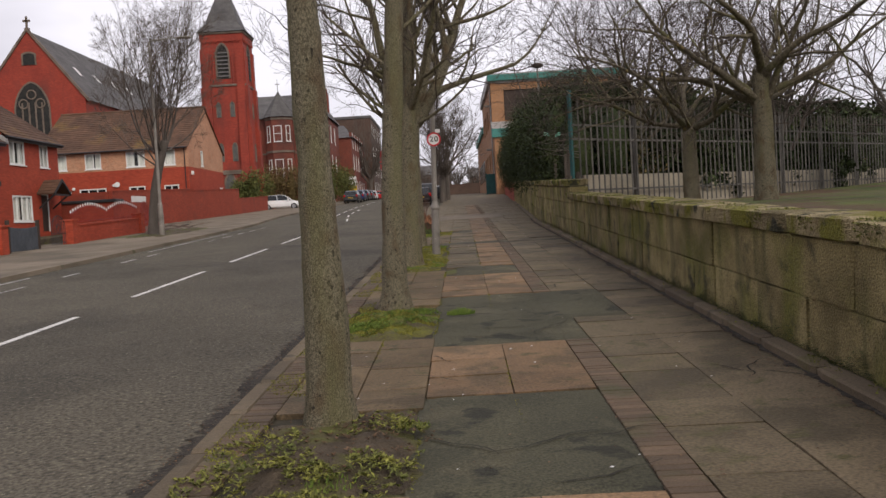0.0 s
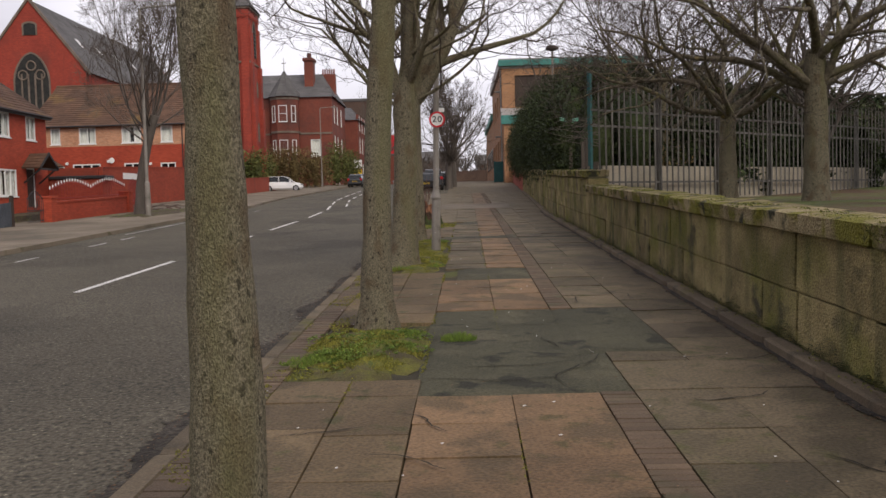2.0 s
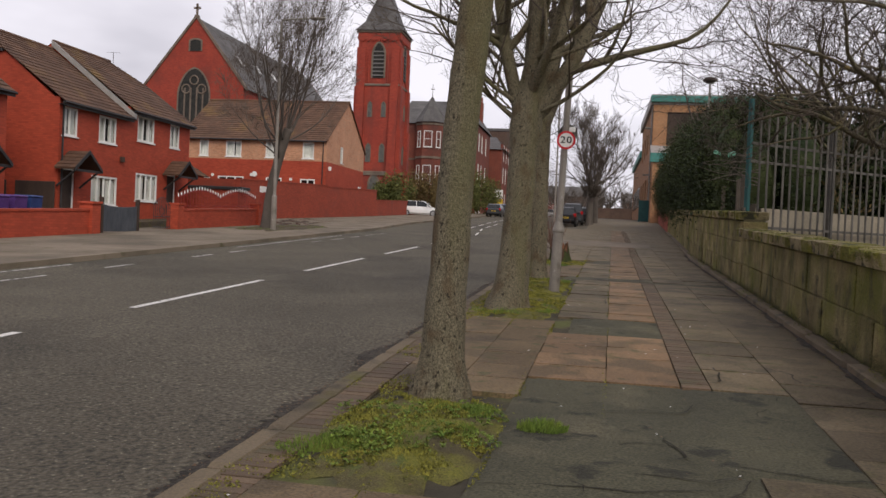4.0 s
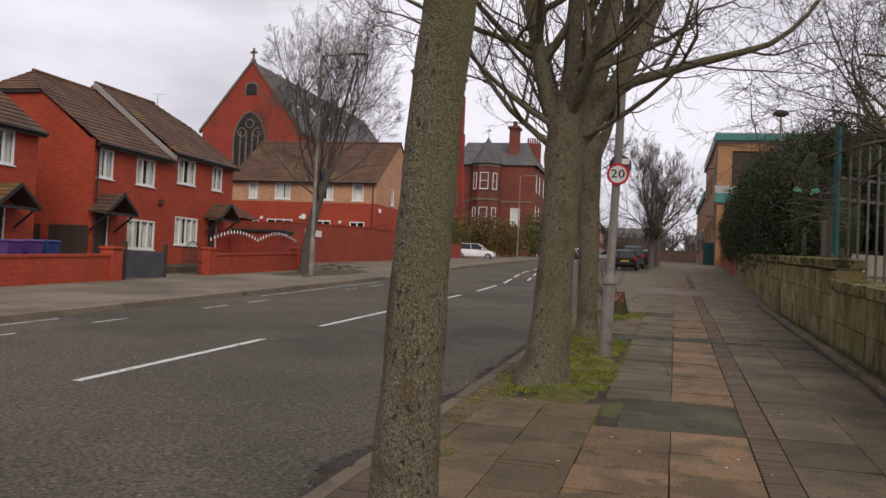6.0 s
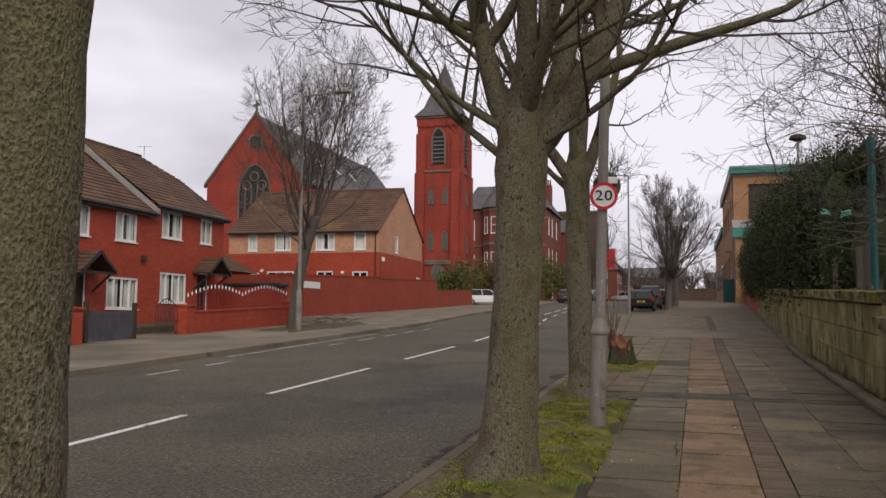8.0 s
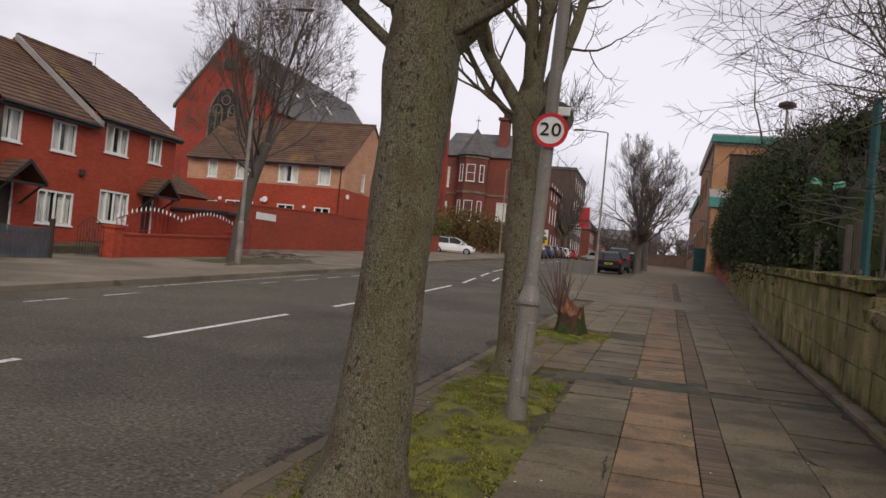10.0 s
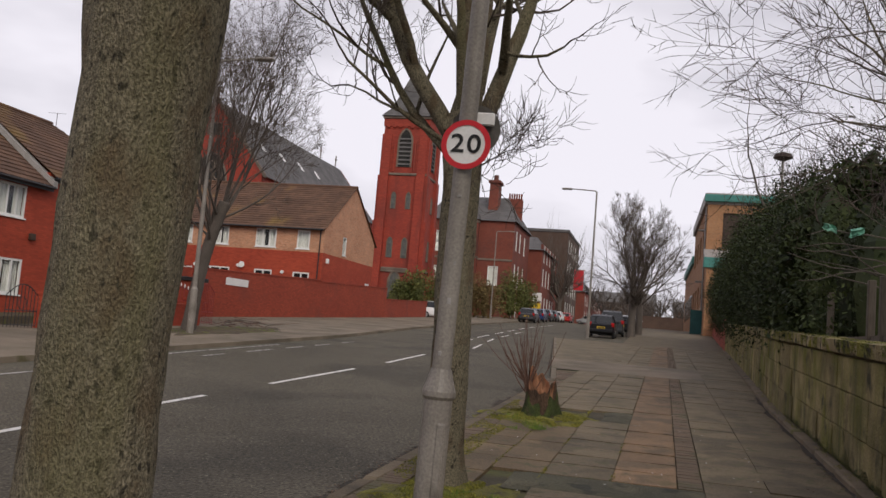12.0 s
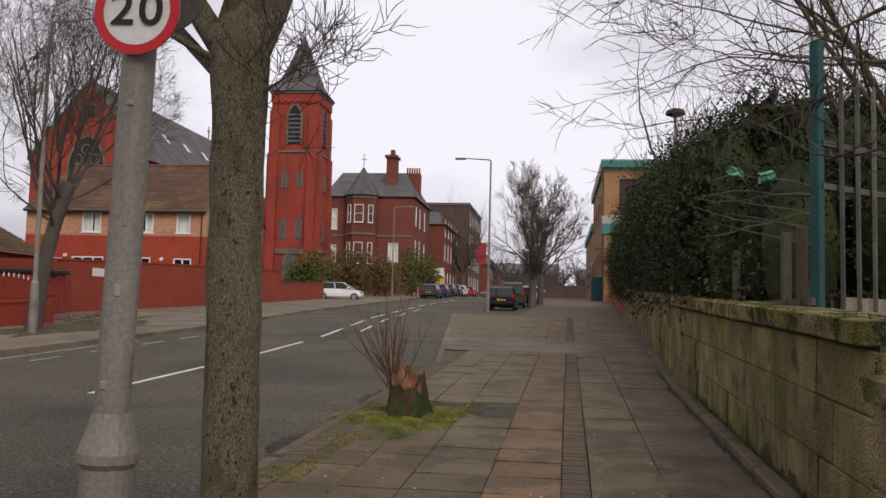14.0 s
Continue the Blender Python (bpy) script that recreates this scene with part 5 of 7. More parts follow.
# tall red wall to the flats
low_wall(50.0, 63.0, -19.2, 2.25, red_wall, "tall red painted brick boundary wall", False, "boundary_wall", -18.4)
low_wall(63.0, 75.0, -18.4, 2.15, red_wall, "tall red painted brick boundary wall", False, "boundary_wall", -18.0)
low_wall(75.0, 91.0, -18.0, 1.35, red_wall, "lower red painted brick boundary wall", False, "boundary_wall", -18.2)
e = thing("boundary_wall", (-19.2, 50.0, g(50)), "tall red painted brick wall returning to the houses", "wall", "garden walls")
part("wall_body", Geo().box(-7.5, -0.1, -0.11, 0.11, -0.4, 2.2), red_wall, e)
e = thing("lean_to", (-22.8, 48.6, g(48)), "dark felted flat roof of a lean-to behind the railing", "shed")
part("roof", Geo().cbox(-0.2, 4.4, 0.0, 1.25, 1.62, 1.8, 0.03), black_metal, e)
part("wall", Geo().box(0.0, 4.2, 0.1, 1.22, -0.4, 1.62), red_wall, e)
e = thing("notice_plate", (-18.94, 52.45, 3.38), "plain white notice plate on the red wall", "sign", turn=-3.5)
part("plate", Geo().cbox(0, 0.03, 0, 2.1, 0, 0.36, 0.008), sign_white, e)

# ---- lamp columns ----
def lamp_column(x, y, h, arm, label, mat, az=0, zb=None, big=True):
    e = thing("street_lamp", (x, y, g(y) if zb is None else zb), label, "street lamp", "street lamps", turn=az)
    part("base", Geo().tube([(0, 0, -0.15), (0, 0, 1.35), (0, 0, 1.42)], [0.105, 0.105, 0.07], 12), mat, e, smooth=False)
    part("door", Geo().cbox(0.085, 0.112, -0.05, 0.05, 0.35, 0.95, 0.008), mat, e)
    part("column", Geo().tube([(0, 0, 1.4), (0, 0, h)], [0.068, 0.05], 18), mat, e)
    if arm:
        part("arm", Geo().tube([(0, 0, h - 0.02), (0.12, 0, h + 0.06), (arm, 0, h + 0.14)], [0.045, 0.04, 0.03], 8), mat, e, smooth=True)
        part("lantern", Geo().cbox(arm - 0.1, arm + 0.55, -0.11, 0.11, h + 0.06, h + 0.18, 0.05), mat, e)
    return e


lamp_column(-12.47, 38.15, 8.35, 1.3, "tall grey street lamp with a pale painted base", grey_steel)
lamp_column(-2.85, 68.2, 8.9, 1.6, "tall grey street lamp beside parked cars", grey_steel, az=180)
lamp_column(-15.3, 103.0, 9.0, 1.4, "grey street lamp before the church", grey_steel)
lamp_column(-12.9, 165.0, 9.0, 1.5, "distant grey street lamp", grey_steel)
e = thing("park_lamp", (5.0, 45.8, g(45.8)), "flat-headed grey lamp on a slim pole behind the hedge", "street lamp")
part("pole", Geo().tube([(0, 0, 0), (0, 0, 7.35)], [0.07, 0.045], 10), grey_steel, e)
part("head", Geo().tube([(0, 0, 7.2), (0, 0, 7.3), (0, 0, 7.42), (0, 0, 7.5)], [0.08, 0.33, 0.3, 0.1], 14), dark_wood, e, "dark flat lamp head")


def sign_column():
    """The lamp column with the round speed plate."""
    e = thing("street_lamp", (-0.245, 19.42, g(19.42)), "leaning grey lamp column with a round speed limit sign", "street lamp", "street lamps")
    e.matrix_basis = Matrix.Translation((-0.245, 19.42, g(19.42))) @ Matrix.Rotation(radians(1.5), 4, "Y")
    part("base", Geo().tube([(0, 0, -0.15), (0, 0, 0.98), (0, 0, 1.0), (0, 0, 1.03), (0, 0, 1.1), (0, 0, 1.16)], [0.088, 0.085, 0.1, 0.1, 0.078, 0.062], 20), grey_steel, e, "scuffed grey base", smooth=False)
    part("door", Geo().cbox(0.025, 0.075, -0.09, -0.06, 0.2, 0.85, 0.01), grey_steel, e)
    part("column", Geo().tube([(0, 0, 1.15), (0.0, 0, 4.5), (0, 0, 8.6)], [0.058, 0.053, 0.04], 28), grey_steel, e)
    part("arm", Geo().tube([(0, 0, 8.55), (-0.15, 0, 8.66), (-1.5, 0, 8.75)], [0.04, 0.04, 0.03], 8), grey_steel, e)
    part("lantern", Geo().cbox(-2.1, -1.4, -0.11, 0.11, 8.65, 8.8, 0.05), grey_steel, e)
    rng = random.Random(5)
    for i in range(5):
        z, a = rng.uniform(0.3, 2.3), rng.uniform(-1.9, -1.1)
        r = 0.058 if z > 1.16 else 0.087
        c, s = math.cos(a) * r, math.sin(a) * r
        w = rng.uniform(0.006, 0.014)
        part("sticker_scrap", Geo().cbox(c - w, c + w, s - 0.004, s + 0.004, z, z + rng.uniform(0.015, 0.04), 0.003), lead, e, "torn pale sticker scrap")
    S = new("speed_sign")
    S.parent, S.matrix_basis = e, Matrix.Translation((0.02, -0.075, 3.155 - g(19.42)))

    def ring(r0, r1, y0, mat, name):
        n = 48
        if r0 <= 0:
            ge = Geo().prism([(r1 * math.cos(2 * math.pi * i / n), r1 * math.sin(2 * math.pi * i / n)) for i in range(n)], "y", y0, y0 + 0.004)
        else:
            vs, fs = [], []
            for i in range(n):
                a = 2 * math.pi * i / n
                for r, yy in ((r0, y0), (r1, y0), (r1, y0 + 0.006)):
                    vs.append((r * math.cos(a), yy, r * math.sin(a)))
            for i in range(n):
                j = (i + 1) % n
                fs += [(3 * i, 3 * i + 1, 3 * j + 1, 3 * j), (3 * i + 1, 3 * i + 2, 3 * j + 2, 3 * j + 1)]
            ge = Geo().add(vs, fs)
        return part(name, ge, mat, S)
    ring(0, 0.15, 0.0, sign_white, "plate")
    ring(0.118, 0.151, -0.005, sign_red, "red_ring")
    for ch, dx in (("2", -0.0505), ("0", 0.0505)):
        fc = bpy.data.curves.new("numeral", "FONT")
        fc.body, fc.size, fc.align_x, fc.align_y, fc.extrude, fc.offset = ch, 0.158, "CENTER", "CENTER", 0.001, 0.0015
        me = bpy.data.meshes.new_from_object(bpy.data.objects.new("numeral", fc))
        me.materials.clear()
        me.materials.append(sign_black)
        ob = new("numeral", me)
        ob.parent = S
        ob.matrix_basis = Matrix.Translation((dx, -0.006, 0)) @ Matrix.Rotation(radians(90), 4, "X") @ Matrix.Diagonal((1.14, 1, 1, 1))
        ob["label"] = "black numeral " + ch
    for z in (-0.06, 0.06):
        part("bracket", Geo().box(-0.07, 0.07, 0.006, 0.02, z - 0.012, z + 0.012), galv_steel, S)
    # the plate that faces the other way
    B = new("rear_plate")
    B.parent, B.matrix_basis = e, Matrix.Translation((0.035, 0.085, 3.155 - g(19.42) + 0.13))
    part("plate", Geo().prism([(0.155 * math.cos(2 * math.pi * i / 40), 0.155 * math.sin(2 * math.pi * i / 40)) for i in range(40)], "y", 0, 0.006), galv_steel, B, "bare grey back of a round plate")
    part("fixing", Geo().cbox(-0.01, 0.12, -0.05, -0.02, 0.02, 0.1, 0.008), sign_white, B)
    return e


sign_column()

# ---- the stump ----
def stump():
    e = thing("tree_stump", (-0.52, 27.15, g(27.15)), "broken mossy tree stump with torn orange heartwood and red shoots", "tree stump")
    n, rings = 32, 10
    vs, fs = [], []

    def rim(a):
        """Height of the torn edge: a tall back-left spur, a lower right spur, a gap towards the front."""
        def spur(c, w, h):
            d = math.atan2(math.sin(a - c), math.cos(a - c))
            return h * math.exp(-(d / w) ** 2)
        return 0.33 + spur(2.6, 1.15, 0.36) + spur(-0.1, 0.55, 0.20) + spur(1.3, 0.5, 0.10) + 0.022 * math.sin(a * 9) + 0.06 * noise.noise(Vector((math.cos(a) * 4, math.sin(a) * 4, 1.7)))
    for j in range(rings):
        t = j / (rings - 1)
        for i in range(n):
            a = 2 * math.pi * i / n
            z = -0.08 + t * (rim(a) + 0.08)
            r = (0.19 + 0.10 * math.exp(-max(z, 0) * 7)) * (1 + 0.10 * math.sin(a * 5 + t) + 0.07 * math.sin(a * 3 + 1) + 0.08 * noise.noise(Vector((math.cos(a) * 3, math.sin(a) * 3, z * 6))))
            vs.append((r * math.cos(a) - 0.05 * max(0, z), r * math.sin(a), z))
    for j in range(rings - 1):
        for i in range(n):
            fs.append((j * n + i, j * n + (i + 1) % n, (j + 1) * n + (i + 1) % n, (j + 1) * n + i))
    part("stump_bark", Geo().add(vs, fs), stump_bark, e, smooth=True)
    top = vs[-n:]
    inner = [(x * 0.66, y * 0.66, max(0.2, z - 0.12 - 0.06 * (i % 3))) for i, (x, y, z) in enumerate(top)]
    ge = Geo().add(top + inner + [(0.03, 0.02, 0.12)], [(i, (i + 1) % n, n + (i + 1) % n, n + i) for i in range(n)] + [(n + i, n + (i + 1) % n, 2 * n) for i in range(n)])
    part("torn_heartwood", ge, split_wood, e)
    rng = random.Random(8)
    for i in range(5):
        a = -0.95 + 0.16 * i
        r, h = 0.185 - 0.004 * i, 0.30 + 0.035 * i + rng.uniform(-0.05, 0.05)
        z0 = 0.05 + 0.02 * i
        w = 0.13
        part("splinter", Geo().add([(r * math.cos(a - w), r * math.sin(a - w), z0), (r * math.cos(a + w), r * math.sin(a + w), z0), ((r + 0.012) * math.cos(a + 0.02), (r + 0.012) * math.sin(a + 0.02), z0 + h), (r * 0.8 * math.cos(a), r * 0.8 * math.sin(a), z0 + 0.04)], [(0, 1, 2), (1, 3, 2), (3, 0, 2)]), split_wood, e)
    vs, fs = [], []
    for j in range(5):
        for i in range(n):
            a = 2 * math.pi * i / n
            z = -0.05 + j * (0.085 + 0.030 * math.sin(a * 2 + 1.5) + 0.018 * math.sin(a * 7))
            r = (0.205 + 0.10 * math.exp(-max(z, 0) * 7)) * (1 + 0.10 * math.sin(a * 5) + 0.07 * math.sin(a * 3 + 1))
            r -= 0.03 * (j == 4)
            vs.append((r * math.cos(a) - 0.05 * max(0, z), r * math.sin(a), z))
    for j in range(4):
        for i in range(n):
            fs.append((j * n + i, j * n + (i + 1) % n, (j + 1) * n + (i + 1) % n, (j + 1) * n + i))
    part("moss_sleeve", Geo().add(vs, fs), moss_dark, e, "dark green moss over the foot", smooth=True)
    ge = Geo()
    for i in range(30):
        p = Vector((-0.19 + rng.uniform(-0.05, 0.04), rng.uniform(-0.13, 0.13), rng.uniform(0.25, 0.42)))
        d = Vector((rng.uniform(-1.1, 0.5), rng.uniform(-0.4, 0.4), rng.uniform(0.6, 1))).normalized()
        pts = [p]
        ln = rng.uniform(0.55, 1.4)
        for k in range(5):
            d = (d + Vector((rng.gauss(0, .06), rng.gauss(0, .06), 0.09))).normalized()
            pts.append(pts[-1] + d * ln / 5)
        ge.tube(pts, [0.009, 0.008, 0.007, 0.006, 0.004, 0.002], 4)
        for k in (2, 3):
            if rng.random() < 0.55:
                dd = (d + Vector((rng.uniform(-0.7, 0.7), rng.uniform(-0.5, 0.5), 0))).normalized()
                ge.tube([pts[k], pts[k] + dd * 0.12, pts[k] + dd * 0.24 + Vector((0, 0, 0.03))], [0.005, 0.004, 0.002], 3)
    tagged(part("shoot_growth", ge, twig_red, e, "thin reddish shoots"), kind="stuff")
    return e


stump()

# ---- hedges and shrubs ----
def foliage(blobs, count, size, seed, inner=0.55):
    """Small folded leaves strewn through the outer part of a set of ellipsoids (x, y, z, rx, ry, rz)."""
    rng = np.random.default_rng(seed)
    B = np.array(blobs, float)
    vols = (B[:, 3] * B[:, 4] * B[:, 5]) ** 0.7
    k = rng.choice(len(B), count, p=vols / vols.sum())
    b = B[k]
    d = rng.normal(size=(count, 3))
    d /= np.linalg.norm(d, axis=1)[:, None]
    ph = k * 1.7
    lump = 0.97 + 0.13 * np.sin(d[:, 0] * 5 + ph) * np.sin(d[:, 1] * 4 + ph * 2) + 0.09 * np.sin(d[:, 2] * 9 + ph) + 0.10 * np.sin(d[:, 0] * 13 + d[:, 1] * 11 + ph) * np.sin(d[:, 2] * 15 + ph)
    r = rng.uniform(inner, 1.0, count) ** 0.6 * lump * (1 + 0.12 * np.maximum(0, rng.normal(size=count) - 1))
    c = b[:, :3] + d * b[:, 3:] * r[:, None]
    a = rng.normal(size=(count, 3)) + d * 0.8
    a /= np.linalg.norm(a, axis=1)[:, None]
    w = np.cross(a, rng.normal(size=(count, 3)))
    w /= np.linalg.norm(w, axis=1)[:, None]
    s = (size * rng.uniform(0.6, 1.3, count))[:, None]
    q = np.stack([c - a * s, c + w * s * 0.45, c + a * s, c - w * s * 0.45], 1).reshape(-1, 3)
    ge = Geo()
    ge.v = [tuple(p) for p in q.tolist()]
    ge.f = [(i, i + 1, i + 2, i + 3) for i in range(0, 4 * count, 4)]
    return ge


def hedge():
    e = thing("hedge", (4.6, 44.0, g(44) + 0.75), "tall dense dark evergreen hedge over the stone wall", "hedge")
    blobs = []
    rng = random.Random(3)
    for y in np.arange(28.0, 80, 1.25):
        top = float(np.interp(y, [28, 31, 37, 48, 62, 80], [2.5, 3.4, 4.0, 4.6, 4.4, 3.8])) * rng.uniform(0.85, 1.05)
        x = wall_x(y) + float(np.interp(y, [28, 33, 45, 80], [1.05, 0.85, 0.55, 0.35])) + rng.uniform(-0.2, 0.25)
        z0 = g(y) + 1.25
        blobs.append((x - 4.6, y - 44, z0 + top * 0.42 - g(44) - 0.75, 1.35, 1.15, top * 0.58))
        blobs.append((x + 1.1 - 4.6, y - 44, z0 + top * 0.55 - g(44) - 0.75, 1.4, 1.2, top * 0.62))
    tagged(part("hedge_leaves", foliage(blobs, 270000, 0.045, 4, 0.6), hedge_leaf, e), kind="stuff")
    core = Geo()
    for i, (x, y, z, rx, ry, rz) in enumerate(blobs):
        core.tube([(x, y, z - rz * 0.85), (x, y, z - rz * 0.5), (x, y, z), (x, y, z + rz * 0.5), (x, y, z + rz * 0.8)], [rx * 0.15, rx * 0.3, rx * 0.36, rx * 0.28, rx * 0.08], 8)
    tagged(part("dark_interior", core, hedge_leaf, e), kind="stuff")
    r_ = random.Random(6)
    ge = Geo()
    for i in range(420):
        x, y, z, rx, ry, rz = r_.choice(blobs)
        p = Vector((x + r_.uniform(-.8, .6) * rx, y + r_.uniform(-.7, .7) * ry, z + rz * 0.75))
        d = Vector((r_.uniform(-0.6, 0.3), r_.uniform(-0.5, 0.5), 1)).normalized()
        pts = [p]
        for k in range(4):
            d = (d + Vector((r_.gauss(0, .2), r_.gauss(0, .2), 0))).normalized()
            pts.append(pts[-1] + d * r_.uniform(0.12, 0.28))
        ge.tube(pts, [0.01, 0.008, 0.006, 0.004, 0.002], 4)
    tagged(part("shoot_growth", ge, twig_mat, e), kind="stuff")
    return e


hedge()


def shrub(name, label, at, blobs, count, size, mat, seed):
    e = thing(name, at, label, "shrub")
    tagged(part("shrub_leaves", foliage(blobs, count, size, seed, 0.3), mat, e), kind="stuff")
    ge = Geo()
    rng = random.Random(seed)
    for bx, by, bz, rx, ry, rz in blobs:
        for i in range(5):
            ge.tube([(bx + rng.uniform(-.2, .2), by + rng.uniform(-.2, .2), 0), (bx + rng.uniform(-1, 1) * rx * .6, by + rng.uniform(-1, 1) * ry * .6, bz + rz * 0.5)], [0.03, 0.01], 4)
    tagged(part("stem_cluster", ge, twig_mat, e), kind="stuff")
    core = Geo()
    for bx, by, bz, rx, ry, rz in blobs:
        core.tube([(bx, by, bz - rz * 0.8), (bx, by, bz - rz * 0.4), (bx, by, bz), (bx, by, bz + rz * 0.6)], [rx * 0.12, rx * 0.22, rx * 0.25, rx * 0.1], 8)
    tagged(part("shaded_interior", core, mat, e), kind="stuff")
    return e


# dark shrubs behind the railings
rng = random.Random(9)
blobs = [(x, rng.uniform(-0.8, 0.8) + x * 0.8, rng.uniform(0.9, 1.3), rng.uniform(1.0, 1.5), rng.uniform(0.7, 1.1), rng.uniform(1.0, 1.6)) for x in np.arange(0.6, 22, 1.1)]
shrub("shrubbery", "dark evergreen shrubs behind the steel railings", (5.2, 28.3, 1.45), blobs, 125000, 0.115, hedge_leaf, 21)
blobs = [(x, x * 0.8 + 1.8, 2.35 + 0.3 * math.sin(x * 2), 1.6, 1.2, 1.95) for x in np.arange(-0.4, 22, 1.4)]
shrub("shrubbery", "tall dark shrubs and bare stems behind the railings", (5.2, 29.6, 1.45), blobs, 140000, 0.12, hedge_leaf, 22)
blobs = [(rng.uniform(0, 16), rng.uniform(0, 3), 0.8, 0.9, 0.7, 0.7) for i in range(14)]
shrub("red_leaved_shrub", "low reddish-brown shrubs behind the railings", (5.9, 28.9, 1.45), [(a, a * .8 + b - 1.2, c + .4, d, e_, f) for a, b, c, d, e_, f in blobs], 5000, 0.06, brown_leaf, 23)
# bushes by the church
shrub("green_bush", "yellow-green bush by the church wall", (-20.5, 93.0, g(93)), [(0, 0, 2.0, 2.2, 1.5, 2.2), (-1.5, 0, 1.6, 1.4, 1.3, 1.8)], 5000, 0.14, bush_leaf, 24)
shrub("brown_bush", "brown winter bush before the dark brick house", (-18.6, 104.0, g(104)), [(-2.5, 0, 2.3, 2.2, 2, 2.5), (0, 0, 2.4, 2.5, 2, 2.6), (2.2, 1, 2.0, 1.8, 2, 2.2)], 9000, 0.13, brown_leaf, 25)
shrub("green_bush", "dark bush by the dark brick house", (-14.8, 112.0, g(112)), [(0, 0, 2.6, 1.9, 2, 2.8), (1.5, 2, 2.3, 1.4, 2, 2.4)], 4500, 0.14, bush_leaf, 26)

# ---- palisade railing across the park ----
def palisade():
    ax, ay, bx, by = 3.65, 25.0, 22.2, 40.15
    L = math.hypot(bx - ax, by - ay)
    e = thing("palisade_fence", (ax, ay, 1.45), "tall galvanised steel palisade fence with pointed pales", "fence", turn=math.degrees(math.atan2(by - ay, bx - ax)))
    H = 3.1
    rng = random.Random(4)
    w = 0.031
    prof = [(-w, 0.0), (-w * 0.45, -0.022), (w * 0.45, -0.022), (w, 0.0)]
    ge = Geo()
    vs = []
    for z in (0.1, H - 0.14):
        vs += [(u, v, z) for u, v in prof]
    vs += [(-w * 0.5, -0.012, H - 0.05), (0, -0.02, H), (0, -0.02, H), (w * 0.5, -0.012, H - 0.05)]
    fs = []
    for j in range(2):
        for i in range(3):
            fs.append((4 * j + i, 4 * j + i + 1, 4 * j + i + 5, 4 * j + i + 4))
    ge.add(vs, fs)
    me = ge.mesh("pale", galv_steel)
    n = int(L / 0.25)
    for i in range(1, n):
        ob = new("pale", me)
        ob.parent = e
        ob.matrix_basis = pose(i * 0.25, -0.04, rng.uniform(-0.015, 0.015), 0, rng.uniform(-0.6, 0.6), 0)
    for z in (0.5, 1.95, 2.35):
        part("rail", Geo().box(0, L, -0.015, 0.03, z, z + 0.055), galv_steel, e)
    for i in range(9):
        part("post", Geo().cbox(i * 2.75 - 0.045, i * 2.75 + 0.045, 0.0, 0.1, -0.3, H + (0.25 if i == 0 else -0.1), 0.008), green_steel if i == 0 else galv_steel, e, "green painted post" if i == 0 else "")
    return e


palisade()
ge = Geo().add([(3.9, 25.6, 1.2), (22.5, 40.8, 1.2), (22.5, 40.8, 2.42), (3.9, 25.6, 2.42), (4.0, 25.5, 1.2), (22.6, 40.7, 1.2), (22.6, 40.7, 2.42), (4.0, 25.5, 2.42)], [(0, 3, 2, 1), (4, 5, 6, 7), (3, 7, 6, 2)])
structure("low_park_wall", ge, cream_wall, "low weathered cream wall behind the steel railings", "wall")


def board_fence():
    e = thing("board_fence", (3.55, 26.2, park_z(26.5)), "broken weathered boards of an old fence behind the wall", "fence")
    rng = random.Random(4)
    for i in range(9):
        y = 0.0 + i * 0.24
        h = rng.uniform(0.6, 1.25)
        if i in (2, 6):
            continue
        ge = Geo().cbox(-0.012, 0.012, -0.085, 0.085, 0, h, 0.006)
        ob = part("board", ge, old_board, e)
        ob.matrix_basis = pose(0.3 + 0.05 * i, y, 0, rng.uniform(-4, 4), rng.uniform(-5, 5), rng.uniform(60, 80))
    for z in (0.45, 0.85):
        part("rail", Geo().box(0.0, 0.06, -1.2, 2.2, z, z + 0.07), old_board, e)
    for y in (-0.9, -0.3, 2.2):
        part("post", Geo().cbox(-0.04, 0.05, y - 0.04, y + 0.05, -0.2, 1.6, 0.01), old_board, e)
    return e


board_fence()


def snagged_bag():
    e = thing("plastic_bag", (3.15, 25.65, 3.66), "torn green plastic film snagged on a bare branch", "litter")
    for k, (dx, dy, sc) in enumerate(((-0.15, 0.0, 0.55), (0.22, 0.25, 0.65))):
        ge = Geo()
        n = 7
        vs = []
        for i in range(n):
            for j in range(n):
                u, v = i / (n - 1) - 0.5, j / (n - 1) - 0.5
                q = noise.noise_vector(Vector((u * 3 + k * 7, v * 3, 1.0)))
                vs.append((dx + sc * (u * 0.26 + q.x * 0.07), dy + q.y * 0.08, sc * (v * 0.16 + u * 0.08 * (1 if k else -1) + q.z * 0.06)))
        ge.add(vs, [(i * n + j, i * n + j + 1, (i + 1) * n + j + 1, (i + 1) * n + j) for i in range(n - 1) for j in range(n - 1)])
        part("film", ge, bag_green, e)
    ge = Geo()
    rng = random.Random(2)
    for i in range(9):
        z = rng.uniform(-0.5, 0.15)
        pts = [Vector((0.9, 0.6, z - 0.25))]
        d = Vector((-1, -0.35, rng.uniform(-0.05, 0.35))).normalized()
        for k in range(5):
            d = (d + Vector((0, rng.gauss(0, .15), rng.gauss(0, .15)))).normalized()
            pts.append(pts[-1] + d * rng.uniform(0.2, 0.34))
        ge.tube(pts, [0.014, 0.012, 0.01, 0.008, 0.006, 0.003], 5)
    tagged(part("bare_branch", ge, bark_grey, e, "pale bare branches"), kind="stuff")
    return e


snagged_bag()

